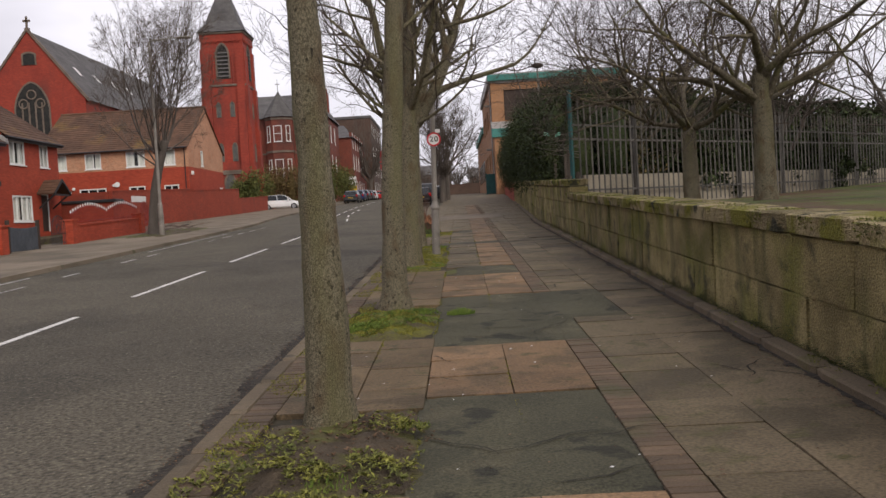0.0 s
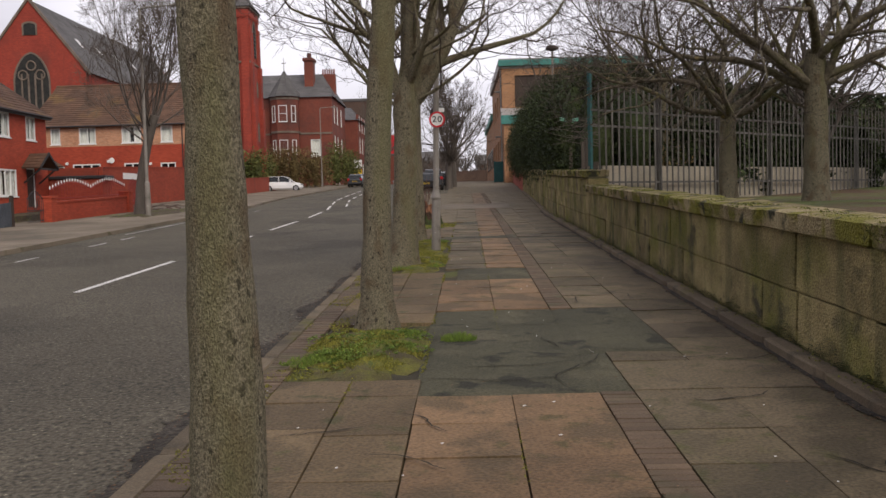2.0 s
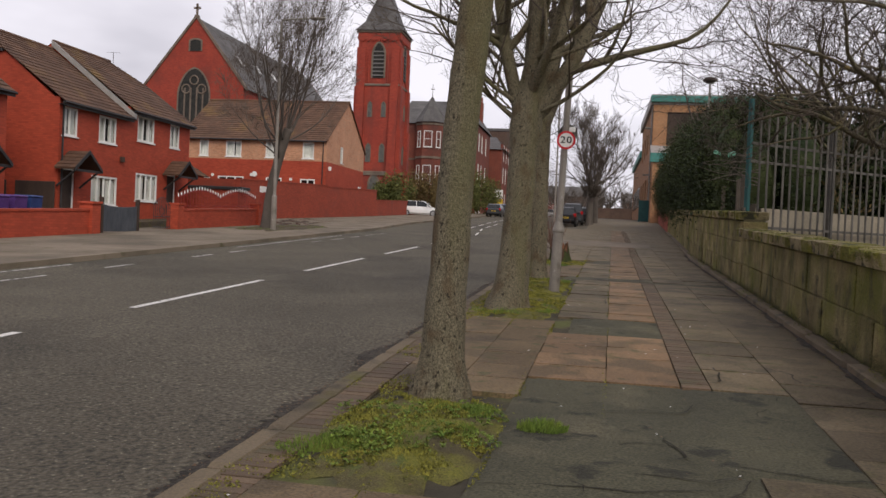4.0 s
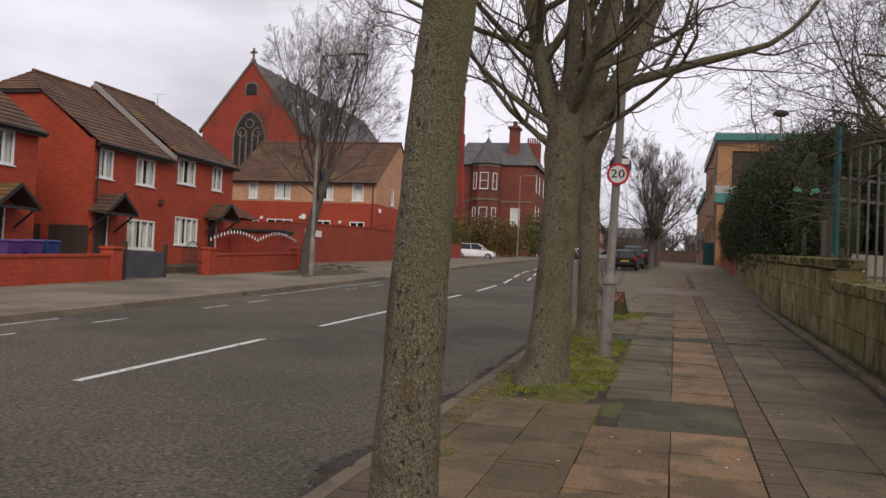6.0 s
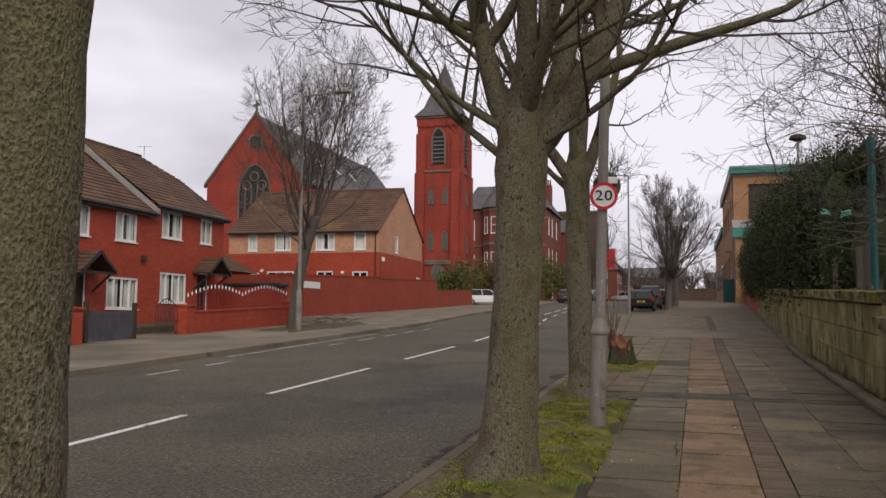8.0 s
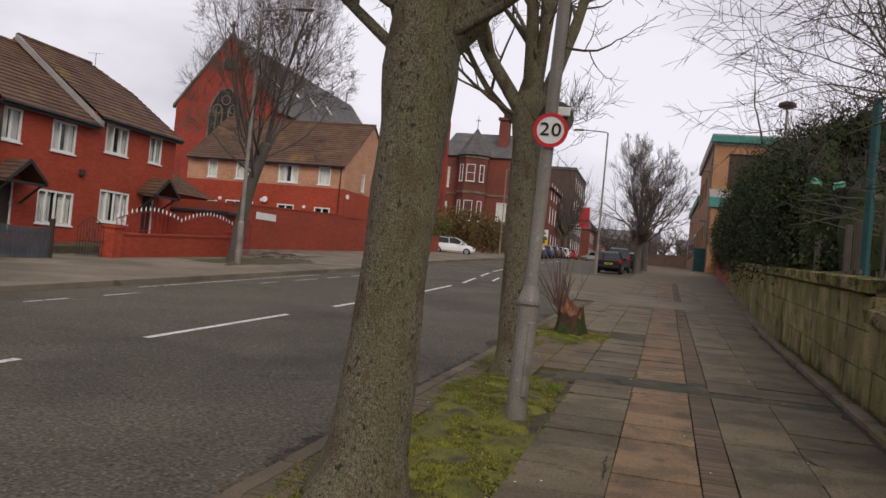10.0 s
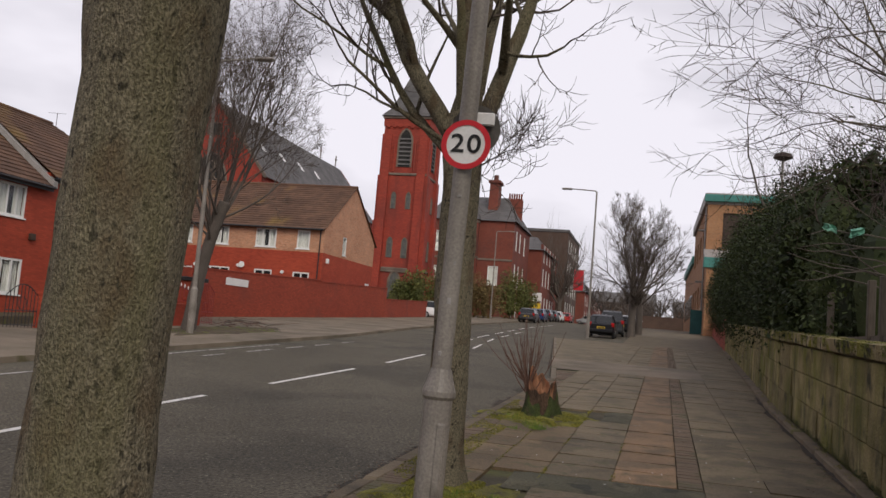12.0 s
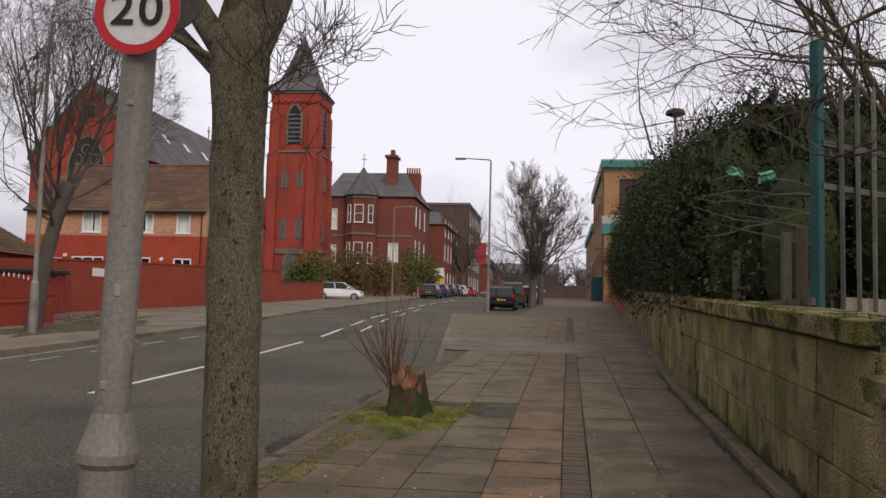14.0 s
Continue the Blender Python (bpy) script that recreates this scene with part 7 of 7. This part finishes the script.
y, n_ = -8.0, 0
while y < 60:
    if free(1.04, 1.26, y, y + 0.08):
        if 3.8 < y < 27.5 and n_ < 290:
            lay("brick", rng.choice(brick_me), band, ux(1.15, y), y + 0.04, g(y + 0.04) - 0.02 + rng.uniform(-0.003, 0.003), 0.226, 0.074, 0.045, YAW)
            n_ += 1
        else:
            loose_brick(far_b, ux(1.037, y), ux(1.263, y), y, y + 0.08, rng.uniform(-0.004, 0.002))
    if y < 37 and free(-1.2, -1.0, y, y + 0.08) or y < 37:
        if 4.0 < y < 15 and (y < 15):
            xk = (kerb_x(y) + 0.135 + ux(-1.245, y)) / 2
            lay("brick", rng.choice(brick_me), kband, xk, y + 0.04, g(y + 0.04) - 0.022 + rng.uniform(-0.004, 0.004), ux(-1.245, y) - kerb_x(y) - 0.14, 0.074, 0.045, YAW)
        else:
            loose_brick(far_k, kerb_x(y) + 0.135, ux(-1.245, y), y, y + 0.08, rng.uniform(-0.004, 0.002))
    y += 0.082
tagged(part("paving_bricks", far_b, band_brick, band), kind="stuff")
tagged(part("paving_bricks", far_k, band_brick, kband), kind="stuff")

kerb = structure("kerb_near", strip(-60, 61, lambda y: kerb_x(y) - 0.004, lambda y: kerb_x(y) + 0.12, -0.03), kerb_mat, "worn stone kerb at the road's edge", "kerb")
kerb_far_me = [unit_block(concrete, 0.01, 95 + i, 0.07) for i in range(3)]
kerb_me = [unit_block(kerb_mat, 0.012, 90 + i, 0.07) for i in range(4)]
y = -8.0
while y < 61:
    ln = rng.uniform(0.8, 1.0)
    m = y + ln / 2
    yw = math.atan(0.108) if m > 34.5 else YAW
    lay("kerb_stone", rng.choice(kerb_me if m < 34.5 else kerb_far_me), kerb, kerb_x(m) + 0.065, m, g(m) - 0.115, 0.135, ln - 0.008, 0.24, yw)
    y += ln

for k, (u0, u1, ya, yb) in enumerate(PATCHES):
    ge = Geo()
    u0, u1, ya, yb = u0 - 0.035, u1 + 0.035, ya - 0.035, yb + 0.035
    nx, ny = max(3, int((u1 - u0) / 0.12)), max(3, int((yb - ya) / 0.12))
    vs = []
    for j in range(ny + 1):
        for i in range(nx + 1):
            u, y = u0 + (u1 - u0) * i / nx, ya + (yb - ya) * j / ny
            edge = 0.02 * noise.noise(Vector((u * 4, y * 4, k)))
            if i in (0, nx):
                u += edge
            if j in (0, ny):
                y += edge
            z = 0.003 + 0.010 * noise.noise(Vector((u * 1.6, y * 1.6, k * 3.1)))
            if k == 1:
                z += 0.03 * math.exp(-((u - 0.1) ** 2 / 0.3 + (y - 9.9) ** 2 / 0.5))
            if i in (0, nx) or j in (0, ny):
                z = -0.02
            vs.append((ux(u, y), y, g(y) + z))
    ge.add(vs, [(j * (nx + 1) + i, j * (nx + 1) + i + 1, (j + 1) * (nx + 1) + i + 1, (j + 1) * (nx + 1) + i) for j in range(ny) for i in range(nx)])
    tagged(part("asphalt_patch", ge, patch_asphalt, pavement, "dark asphalt repair", smooth=True))
structure("crossover", strip(37.5, 42.0, lambda y: kerb_x(y) + 0.13, lambda y: ux(1.9, y), 0.002), concrete, "worn concrete crossover in the pavement", "paving")


# ---- moss, grass and litter round the trees ----
def pad(cx, cy, rx, ry, h, seed, mat, name, label):
    e = thing(name, (cx, cy, g(cy)), label, "moss")
    ge = Geo()
    n, rings = 64, 9
    vs = [(0, 0, h)]
    for j in range(1, rings + 1):
        t = j / rings
        for i in range(n):
            a = 2 * math.pi * i / n
            k = 0.98 + 0.46 * noise.noise(Vector((math.cos(a) * 1.9 + seed, math.sin(a) * 1.9, seed))) + 0.26 * noise.noise(Vector((math.cos(a) * 6 + seed, math.sin(a) * 6, 0)))
            q = abs(math.cos(a)) ** 2.3 + abs(math.sin(a)) ** 2.3
            sq = 1 / q ** (1 / 2.3)
            x, y = rx * t * k * math.cos(a) * sq, ry * t * k * math.sin(a) * sq
            z = (h + 0.035) * (1 - t ** 3) - 0.035 + 0.03 * noise.noise(Vector((x * 6 + seed, y * 6, 0))) 
            vs.append((x, y, z + 0.036 * y))
    fs = [(0, 1 + i, 1 + (i + 1) % n) for i in range(n)]
    for j in range(rings - 1):
        for i in range(n):
            fs.append((1 + j * n + i, 1 + (j + 1) * n + i, 1 + (j + 1) * n + (i + 1) % n, 1 + j * n + (i + 1) % n))
    part("moss_mat", ge.add(vs, fs), mat, e, smooth=True)
    if name == "moss_patch":
        r = random.Random(seed + 50)
        fr = Geo()
        for i in range(int(16000 * rx * ry)):
            a, d = r.uniform(0, 6.28), math.sqrt(r.random()) * 0.97
            x, y = rx * d * math.cos(a), ry * d * math.sin(a)
            if noise.noise(Vector((x * 3.5 + seed * 3, y * 3.5, 2.0))) < -0.08 + 0.2 * (d > 0.85):
                continue
            z = (h + 0.035) * (1 - d ** 3) - 0.035 + 0.036 * y + 0.03 * noise.noise(Vector((x * 6 + seed, y * 6, 0)))
            b, w, q = r.uniform(0, 6.28), r.uniform(0.006, 0.014), r.uniform(0.006, 0.02)
            fr.add([(x - w * math.cos(b), y - w * math.sin(b), z - 0.004), (x + w * math.cos(b), y + w * math.sin(b), z - 0.004), (x + r.uniform(-1, 1) * w, y + r.uniform(-1, 1) * w, z + q)], [(0, 1, 2)])
        tagged(part("moss_cover", fr, moss_blade, e), kind="stuff")
    return e


def blades(e, spots, seed, mat, tall=0.07, lift=0.02):
    r = random.Random(seed)
    ge = Geo()
    for x, y, rad, count in spots:
        for i in range(count):
            a, d = r.uniform(0, 6.28), rad * math.sqrt(r.random())
            px, py = x + d * math.cos(a), y + d * math.sin(a) * 0.8
            if rad > 0.17 and noise.noise(Vector((px * 4.5, py * 4.5, seed * 1.3))) < -0.10:
                continue
            h = tall * r.uniform(0.4, 1.3) * (1.1 - 0.5 * d / rad)
            b = r.uniform(0, 6.28)
            w = 0.004
            lx, ly = r.uniform(-0.5, 0.5) * h, r.uniform(-0.5, 0.5) * h
            z = lift + 0.036 * py
            ge.add([(px - w * math.cos(b), py - w * math.sin(b), z), (px + w * math.cos(b), py + w * math.sin(b), z), (px + lx * 0.5, py + ly * 0.5, z + h * 0.65), (px + lx, py + ly, z + h)], [(0, 1, 2), (0, 2, 3)])
    return tagged(part("grass_tuft", ge, mat, e), kind="stuff")


def rosettes(e, spots, seed, mat, big=1.0):
    """Low clumps of small oval weed leaves that spread from a crown."""
    r = random.Random(seed)
    ge = Geo()
    for x, y, rad, count in spots:
        for i in range(count):
            a, d = r.uniform(0, 6.28), rad * math.sqrt(r.random())
            px, py = x + d * math.cos(a), y + d * math.sin(a)
            if noise.noise(Vector((px * 5, py * 5, seed * 0.37))) < -0.12:
                continue
            z = 0.012 + 0.045 * max(0.0, 1 - (px / 0.62) ** 4) * max(0.0, 1 - (py / 0.88) ** 4) + 0.036 * py
            for k in range(r.randint(5, 9)):
                b, ln, tilt = r.uniform(0, 6.28), big * r.uniform(0.014, 0.036), r.uniform(0.1, 1.0)
                c, q, w = math.cos(b), math.sin(b), ln * r.uniform(0.16, 0.30)
                h = ln * tilt
                ge.add([(px, py, z), (px + c * ln * 0.5 - q * w, py + q * ln * 0.5 + c * w, z + h * 0.6), (px + c * ln, py + q * ln, z + h * 0.8), (px + c * ln * 0.5 + q * w, py + q * ln * 0.5 - c * w, z + h * 0.6)], [(0, 1, 2, 3)])
    return tagged(part("weed_cover", ge, mat, e), kind="stuff")


p1 = pad(-0.66, 5.4, 0.60, 0.86, 0.05, 1, soil, "earth_patch", "mossy earth with weeds round the foot of a tree")
rosettes(p1, [(-0.36, -0.50, 0.42, 330), (0.10, -0.62, 0.40, 300), (0.44, -0.40, 0.18, 80), (-0.42, 0.05, 0.28, 110), (0.50, 0.28, 0.14, 70), (0.22, 0.30, 0.34, 90)], 1, weed_mat)
rosettes(p1, [(-0.1, -0.62, 0.45, 240), (-0.35, -0.3, 0.35, 130), (0.35, 0.3, 0.2, 50)], 12, moss_blade, 0.55)
rosettes(p1, [(0.05, 0.0, 0.6, 170), (0.25, 0.25, 0.3, 60)], 13, rubble, 0.7)
blades(p1, [(-0.45, -0.35, 0.25, 60), (0.1, -0.72, 0.16, 90), (0.46, 0.28, 0.12, 80)], 11, grass_mat, 0.05, 0.03)
p2 = pad(-0.64, 10.15, 0.60, 1.2, 0.04, 2, moss_mat, "moss_patch", "mossy earth and bright grass round the foot of a tree")
blades(p2, [(-0.38, -0.62, 0.26, 900), (-0.12, -0.38, 0.32, 1700), (0.14, -0.06, 0.30, 1300), (0.12, 0.42, 0.34, 1100), (0.34, 0.55, 0.18, 500)], 2, grass_mat, 0.042)
rosettes(p2, [(-0.30, -0.60, 0.32, 160), (0.0, -0.30, 0.40, 220), (0.22, 0.30, 0.36, 160), (-0.38, 0.25, 0.25, 90), (0.42, -0.30, 0.18, 70)], 22, grass_mat, 0.8)
rosettes(p2, [(0.0, -0.5, 0.55, 160), (0.1, 0.5, 0.5, 90)], 23, moss_blade, 0.55)
p3 = pad(-0.60, 17.6, 0.68, 1.9, 0.04, 3, moss_bright, "moss_patch", "mossy earth round a stout tree and lamp column")
blades(p3, [(-0.2, -1.4, 0.4, 500), (0.45, -1.2, 0.18, 260), (0.1, -0.5, 0.4, 400)], 3, grass_mat, 0.05)
p4 = pad(-0.60, 20.6, 0.66, 1.65, 0.04, 4, moss_bright, "moss_patch", "yellow-green moss round a lamp column and tree")
blades(p4, [(0.3, 0.6, 0.3, 700), (-0.2, -0.5, 0.4, 400)], 4, grass_mat, 0.06)
p5 = pad(-0.52, 27.0, 0.84, 1.15, 0.025, 5, moss_bright, "moss_patch", "moss round a broken stump")
blades(p5, [(0.1, -1.0, 0.3, 250), (-0.3, -0.4, 0.4, 300), (0.0, -1.5, 0.22, 350), (0.15, -1.35, 0.12, 200)], 5, grass_mat, 0.05)
tuft = thing("grass_tuft", (0.17, 10.3, g(10.3)), "small bright grass tuft in a crack", "grass")
blades(tuft, [(0, 0, 0.16, 900)], 6, grass_mat, 0.07)
p6 = pad(-13.2, 41.5, 1.5, 5.0, 0.05, 6, soil, "verge_patch", "bare brown verge with weeds by the roadside tree")
blades(p6, [(-0.4, -3.5, 1.0, 350), (0.2, 1.5, 1.2, 400)], 7, grass_mat, 0.1)

# gravel and leaf litter along the kerb and the wall's foot
r = random.Random(31)
ge = Geo()
for i in range(6200):
    y = r.uniform(2, 34)
    k = r.random()
    if k < 0.62:
        x, dz = kerb_x(y) - abs(r.gauss(0, 0.12)) - 0.01, -0.098
    elif k < 0.84:
        x, dz = wall_x(y) - 0.17 - abs(r.gauss(0, 0.06 + 0.06 * max(0.0, noise.noise(Vector((0, y * 1.9, 1)))))), 0.006
    else:
        x, dz = r.uniform(kerb_x(y) + 0.2, wall_x(y) - 0.2), 0.008
    s = r.uniform(0.005, 0.018)
    a = r.uniform(0, 3.14)
    c, d = math.cos(a) * s, math.sin(a) * s
    z = g(y) + dz
    ge.add([(x - c, y - d, z), (x + d * 0.6, y - c * 0.6, z + 0.003), (x + c, y + d, z), (x - d * 0.6, y + c * 0.6, z + 0.004)], [(0, 1, 2, 3)])
tagged(part("leaf_litter", ge, rubble), "scattered dead leaves and grit along kerb and wall", "litter", "", "stuff")
ge = Geo()
for i in range(140):
    y, x = r.uniform(3, 30), r.uniform(-1.2, 2.4)
    s = r.uniform(0.006, 0.014)
    ge.add([(x - s, y, g(y) + 0.007), (x, y - s, g(y) + 0.007), (x + s, y, g(y) + 0.009), (x, y + s, g(y) + 0.008)], [(0, 1, 2, 3)])
tagged(part("white_specks", ge, sign_white), "small white specks of litter on the pavement", "litter", "", "stuff")


# ---- cracks in flags and asphalt ----
def crack(name, x, y, heading, length, width, seed, dz=0.011):
    r = random.Random(seed)
    pts = []
    a = heading
    for i in range(int(length / 0.05) + 2):
        pts.append((x, y, a))
        a += r.gauss(0, 0.35)
        a += (heading - a) * 0.25
        x, y = x + 0.05 * math.cos(a), y + 0.05 * math.sin(a)
    vs = []
    n = len(pts)
    for i, (px, py, pa) in enumerate(pts):
        w = width * (0.35 + 0.65 * math.sin(math.pi * (i + 0.5) / n)) * r.uniform(0.6, 1.2)
        vs += [(px - math.sin(pa) * w, py + math.cos(pa) * w, g(py) + dz), (px + math.sin(pa) * w, py - math.cos(pa) * w, g(py) + dz)]
    return Geo().add(vs, [(2 * i, 2 * i + 1, 2 * i + 3, 2 * i + 2) for i in range(n - 1)])


r = random.Random(77)
marks = [(-0.1, 8.9, 0.1, 1.2), (0.3, 9.5, 0.2, 1.0), (0.95, 8.6, 1.5, 1.2), (0.2, 5.1, 0.2, 0.9), (-0.1, 5.5, -0.9, 0.6), (0.1, 7.6, 2.6, 0.5), (1.3, 9.9, 0.0, 0.9), (2.2, 9.3, 0.4, 0.6), (2.3, 9.5, 2.5, 0.5), (2.2, 6.6, 0.9, 0.7), (2.35, 6.8, -0.4, 0.5), (2.3, 6.7, 2.2, 0.4), (0.4, 11.0, 0.3, 1.1), (1.6, 11.2, 1.2, 0.8), (-0.6, 13.2, 0.2, 0.5), (0.6, 17.8, 1.6, 0.7), (1.7, 17.2, 0.1, 0.6), (2.4, 14.5, 0.4, 0.8), (2.3, 19.0, 2.0, 0.7), (0.2, 24.6, 0.1, 0.6), (2.3, 25.0, 0.3, 0.8), (-0.15, 9.15, 0.06, 1.3), (0.45, 9.2, 1.5, 0.7), (0.1, 9.9, 0.35, 1.0), (0.9, 9.9, 0.9, 0.6), (0.55, 4.6, 0.15, 0.7), (0.85, 5.35, 0.12, 0.5), (1.4, 12.3, 1.2, 0.8), (2.0, 11.6, 0.5, 0.7), (2.2, 12.6, 1.9, 0.8), (1.7, 8.2, 0.05, 0.6), (0.1, 6.95, 2.3, 0.5), (-0.9, 7.6, 0.1, 0.5), (1.55, 14.5, 0.2, 0.6), (2.1, 16.3, 1.0, 0.7)]
for k, (x, y, a, ln) in enumerate(marks):
    part("crack", crack("crack", x, y, a, ln, 0.008, k, 0.016 if -0.2 < x < 1.2 else 0.008), crack_mat, pavement)


# ---- gutter grit and kerbside moss ----
ge = Geo()
vs = []
ys = np.arange(1.0, 34.4, 0.03)
for y in ys:
    w = 0.18 + 0.24 * noise.noise(Vector((0, y * 0.8, 3))) + 0.06 * noise.noise(Vector((0, y * 3.1, 5))) + 0.09 * noise.noise(Vector((0, y * 11, 5))) + 0.06 * noise.noise(Vector((0, y * 27, 2)))
    vs += [(kerb_x(y) - max(0.04, w) - 0.02, y, g(y) - 0.1), (kerb_x(y) - 0.005, y, g(y) - 0.09)]
ge.add(vs, [(2 * i, 2 * i + 1, 2 * i + 3, 2 * i + 2) for i in range(len(ys) - 1)])
structure("gutter", ge, gutter_mat, "dark grit and leaf mould in the gutter", "gutter")
r = random.Random(13)
ge = Geo()
for i in range(42000):
    y = r.uniform(4, 29)
    k = r.random()
    if k < 0.72:
        x = r.uniform(kerb_x(y) + 0.10, ux(-1.05, y))
        cover = noise.noise(Vector((x * 2, y * 1.1, 4.0))) + (0.1 if y > 9 else -0.12)
    elif k < 0.9:
        u = r.choice(UE[:3] + [-0.21, 0.43]) + r.gauss(0, 0.012)
        x, cover = ux(u, y), noise.noise(Vector((u * 9, y * 0.9, 8.0))) - 0.08
    else:
        x, cover = wall_x(y) - 0.1 - abs(r.gauss(0, 0.04)), noise.noise(Vector((0, y * 1.4, 2.0)))
    if cover < 0.05:
        continue
    b, w, q, z = r.uniform(0, 6.28), r.uniform(0.005, 0.012), r.uniform(0.004, 0.014), g(y) - 0.002
    ge.add([(x - w * math.cos(b), y - w * math.sin(b), z), (x + w * math.cos(b), y + w * math.sin(b), z), (x + r.uniform(-1, 1) * w, y + r.uniform(-1, 1) * w, z + q)], [(0, 1, 2)])
tagged(part("joint_moss", ge, moss_blade), "yellow-green moss along kerb bricks and slab joints", "moss", "", "stuff")


ge = Geo()
vs = []
ys = np.arange(1.0, 34.0, 0.03)
for y in ys:
    w = 0.035 + 0.09 * noise.noise(Vector((4, y * 0.9, 3))) + 0.05 * noise.noise(Vector((1, y * 5, 5))) + 0.03 * noise.noise(Vector((0, y * 17, 2)))
    vs += [(wall_x(y) - 0.165 - max(0.012, w), y, g(y) + 0.005), (wall_x(y) - 0.12, y, g(y) + 0.012)]
ge.add(vs, [(2 * i, 2 * i + 1, 2 * i + 3, 2 * i + 2) for i in range(len(ys) - 1)])
structure("wall_foot", ge, gutter_mat, "dark leaf mould along the foot of the stone wall", "dirt")
r = random.Random(58)
ge = Geo()
for i in range(26000):
    y = r.uniform(3.5, 30)
    reach = 0.05 + 0.34 * max(0.0, noise.noise(Vector((7, y * 2.2, 1))) + 0.10) + 0.16 * max(0.0, noise.noise(Vector((2, y * 8.0, 1))))
    z = r.random() ** 1.4 * reach
    x = wall_x(y) - 0.018 - 0.008 * r.random()
    w, q = r.uniform(0.004, 0.010), r.uniform(0.004, 0.014)
    z += g(y) + 0.05
    ge.add([(x + 0.02, y - w, z), (x + 0.02, y + w, z), (x - q, y + r.uniform(-1, 1) * w, z + r.uniform(-0.5, 1) * w)], [(0, 1, 2)])
tagged(part("wall_algae", ge, foot_moss), "dark green moss creeping up the foot of the wall", "moss", "", "stuff")
r = random.Random(57)
ge = Geo()
for i in range(30000):
    y = r.uniform(2.5, 34)
    top = 1.14 if y < 22 else 1.46
    if r.random() < 0.62:
        x, z = wall_x(y) + r.choice((-0.07, r.uniform(-0.07, 0.3))), g(y) + top - 0.02 - r.random() ** 2 * 0.10
        if x > wall_x(y) - 0.05:
            z = g(y) + top - 0.004
        cover = noise.noise(Vector((x * 3, y * 1.7, 6.0))) + 0.04
    else:
        x, z = wall_x(y) - 0.05 - abs(r.gauss(0, 0.035)), g(y) + abs(r.gauss(0.03, 0.05))
        cover = noise.noise(Vector((0, y * 1.3, 9.0))) + 0.05
    if cover < 0.06:
        continue
    b, w, q = r.uniform(0, 6.28), r.uniform(0.005, 0.013), r.uniform(0.004, 0.016)
    ge.add([(x - w * math.cos(b), y - w * math.sin(b), z), (x + w * math.cos(b), y + w * math.sin(b), z), (x - r.uniform(0, 1.5) * w, y + r.uniform(-1, 1) * w, z + q)], [(0, 1, 2)])
tagged(part("wall_moss", ge, weed_mat), "dull green moss on the wall's coping and foot", "moss", "", "stuff")


# cut twigs lying on the verge
e = thing("brushwood_heap", (-13.9, 44.6, g(44.6)), "low heap of cut brown twigs on the verge", "brushwood")
r = random.Random(91)
for i in range(46):
    a, ln = r.uniform(0, 3.14), r.uniform(0.4, 1.3)
    x, y, z = r.gauss(0, 0.35), r.gauss(0, 1.1), abs(r.gauss(0.06, 0.1)) + 0.03
    d = Vector((math.cos(a) * ln / 2, math.sin(a) * ln / 2, r.uniform(-0.12, 0.12)))
    c = Vector((x, y, z + 0.036 * y))
    part("twig", Geo().tube([c - d, c + Vector((0, 0, r.uniform(-0.02, 0.06))), c + d], [0.014, 0.011, 0.005], 4), twig_red if i % 3 else bark_grey, e)
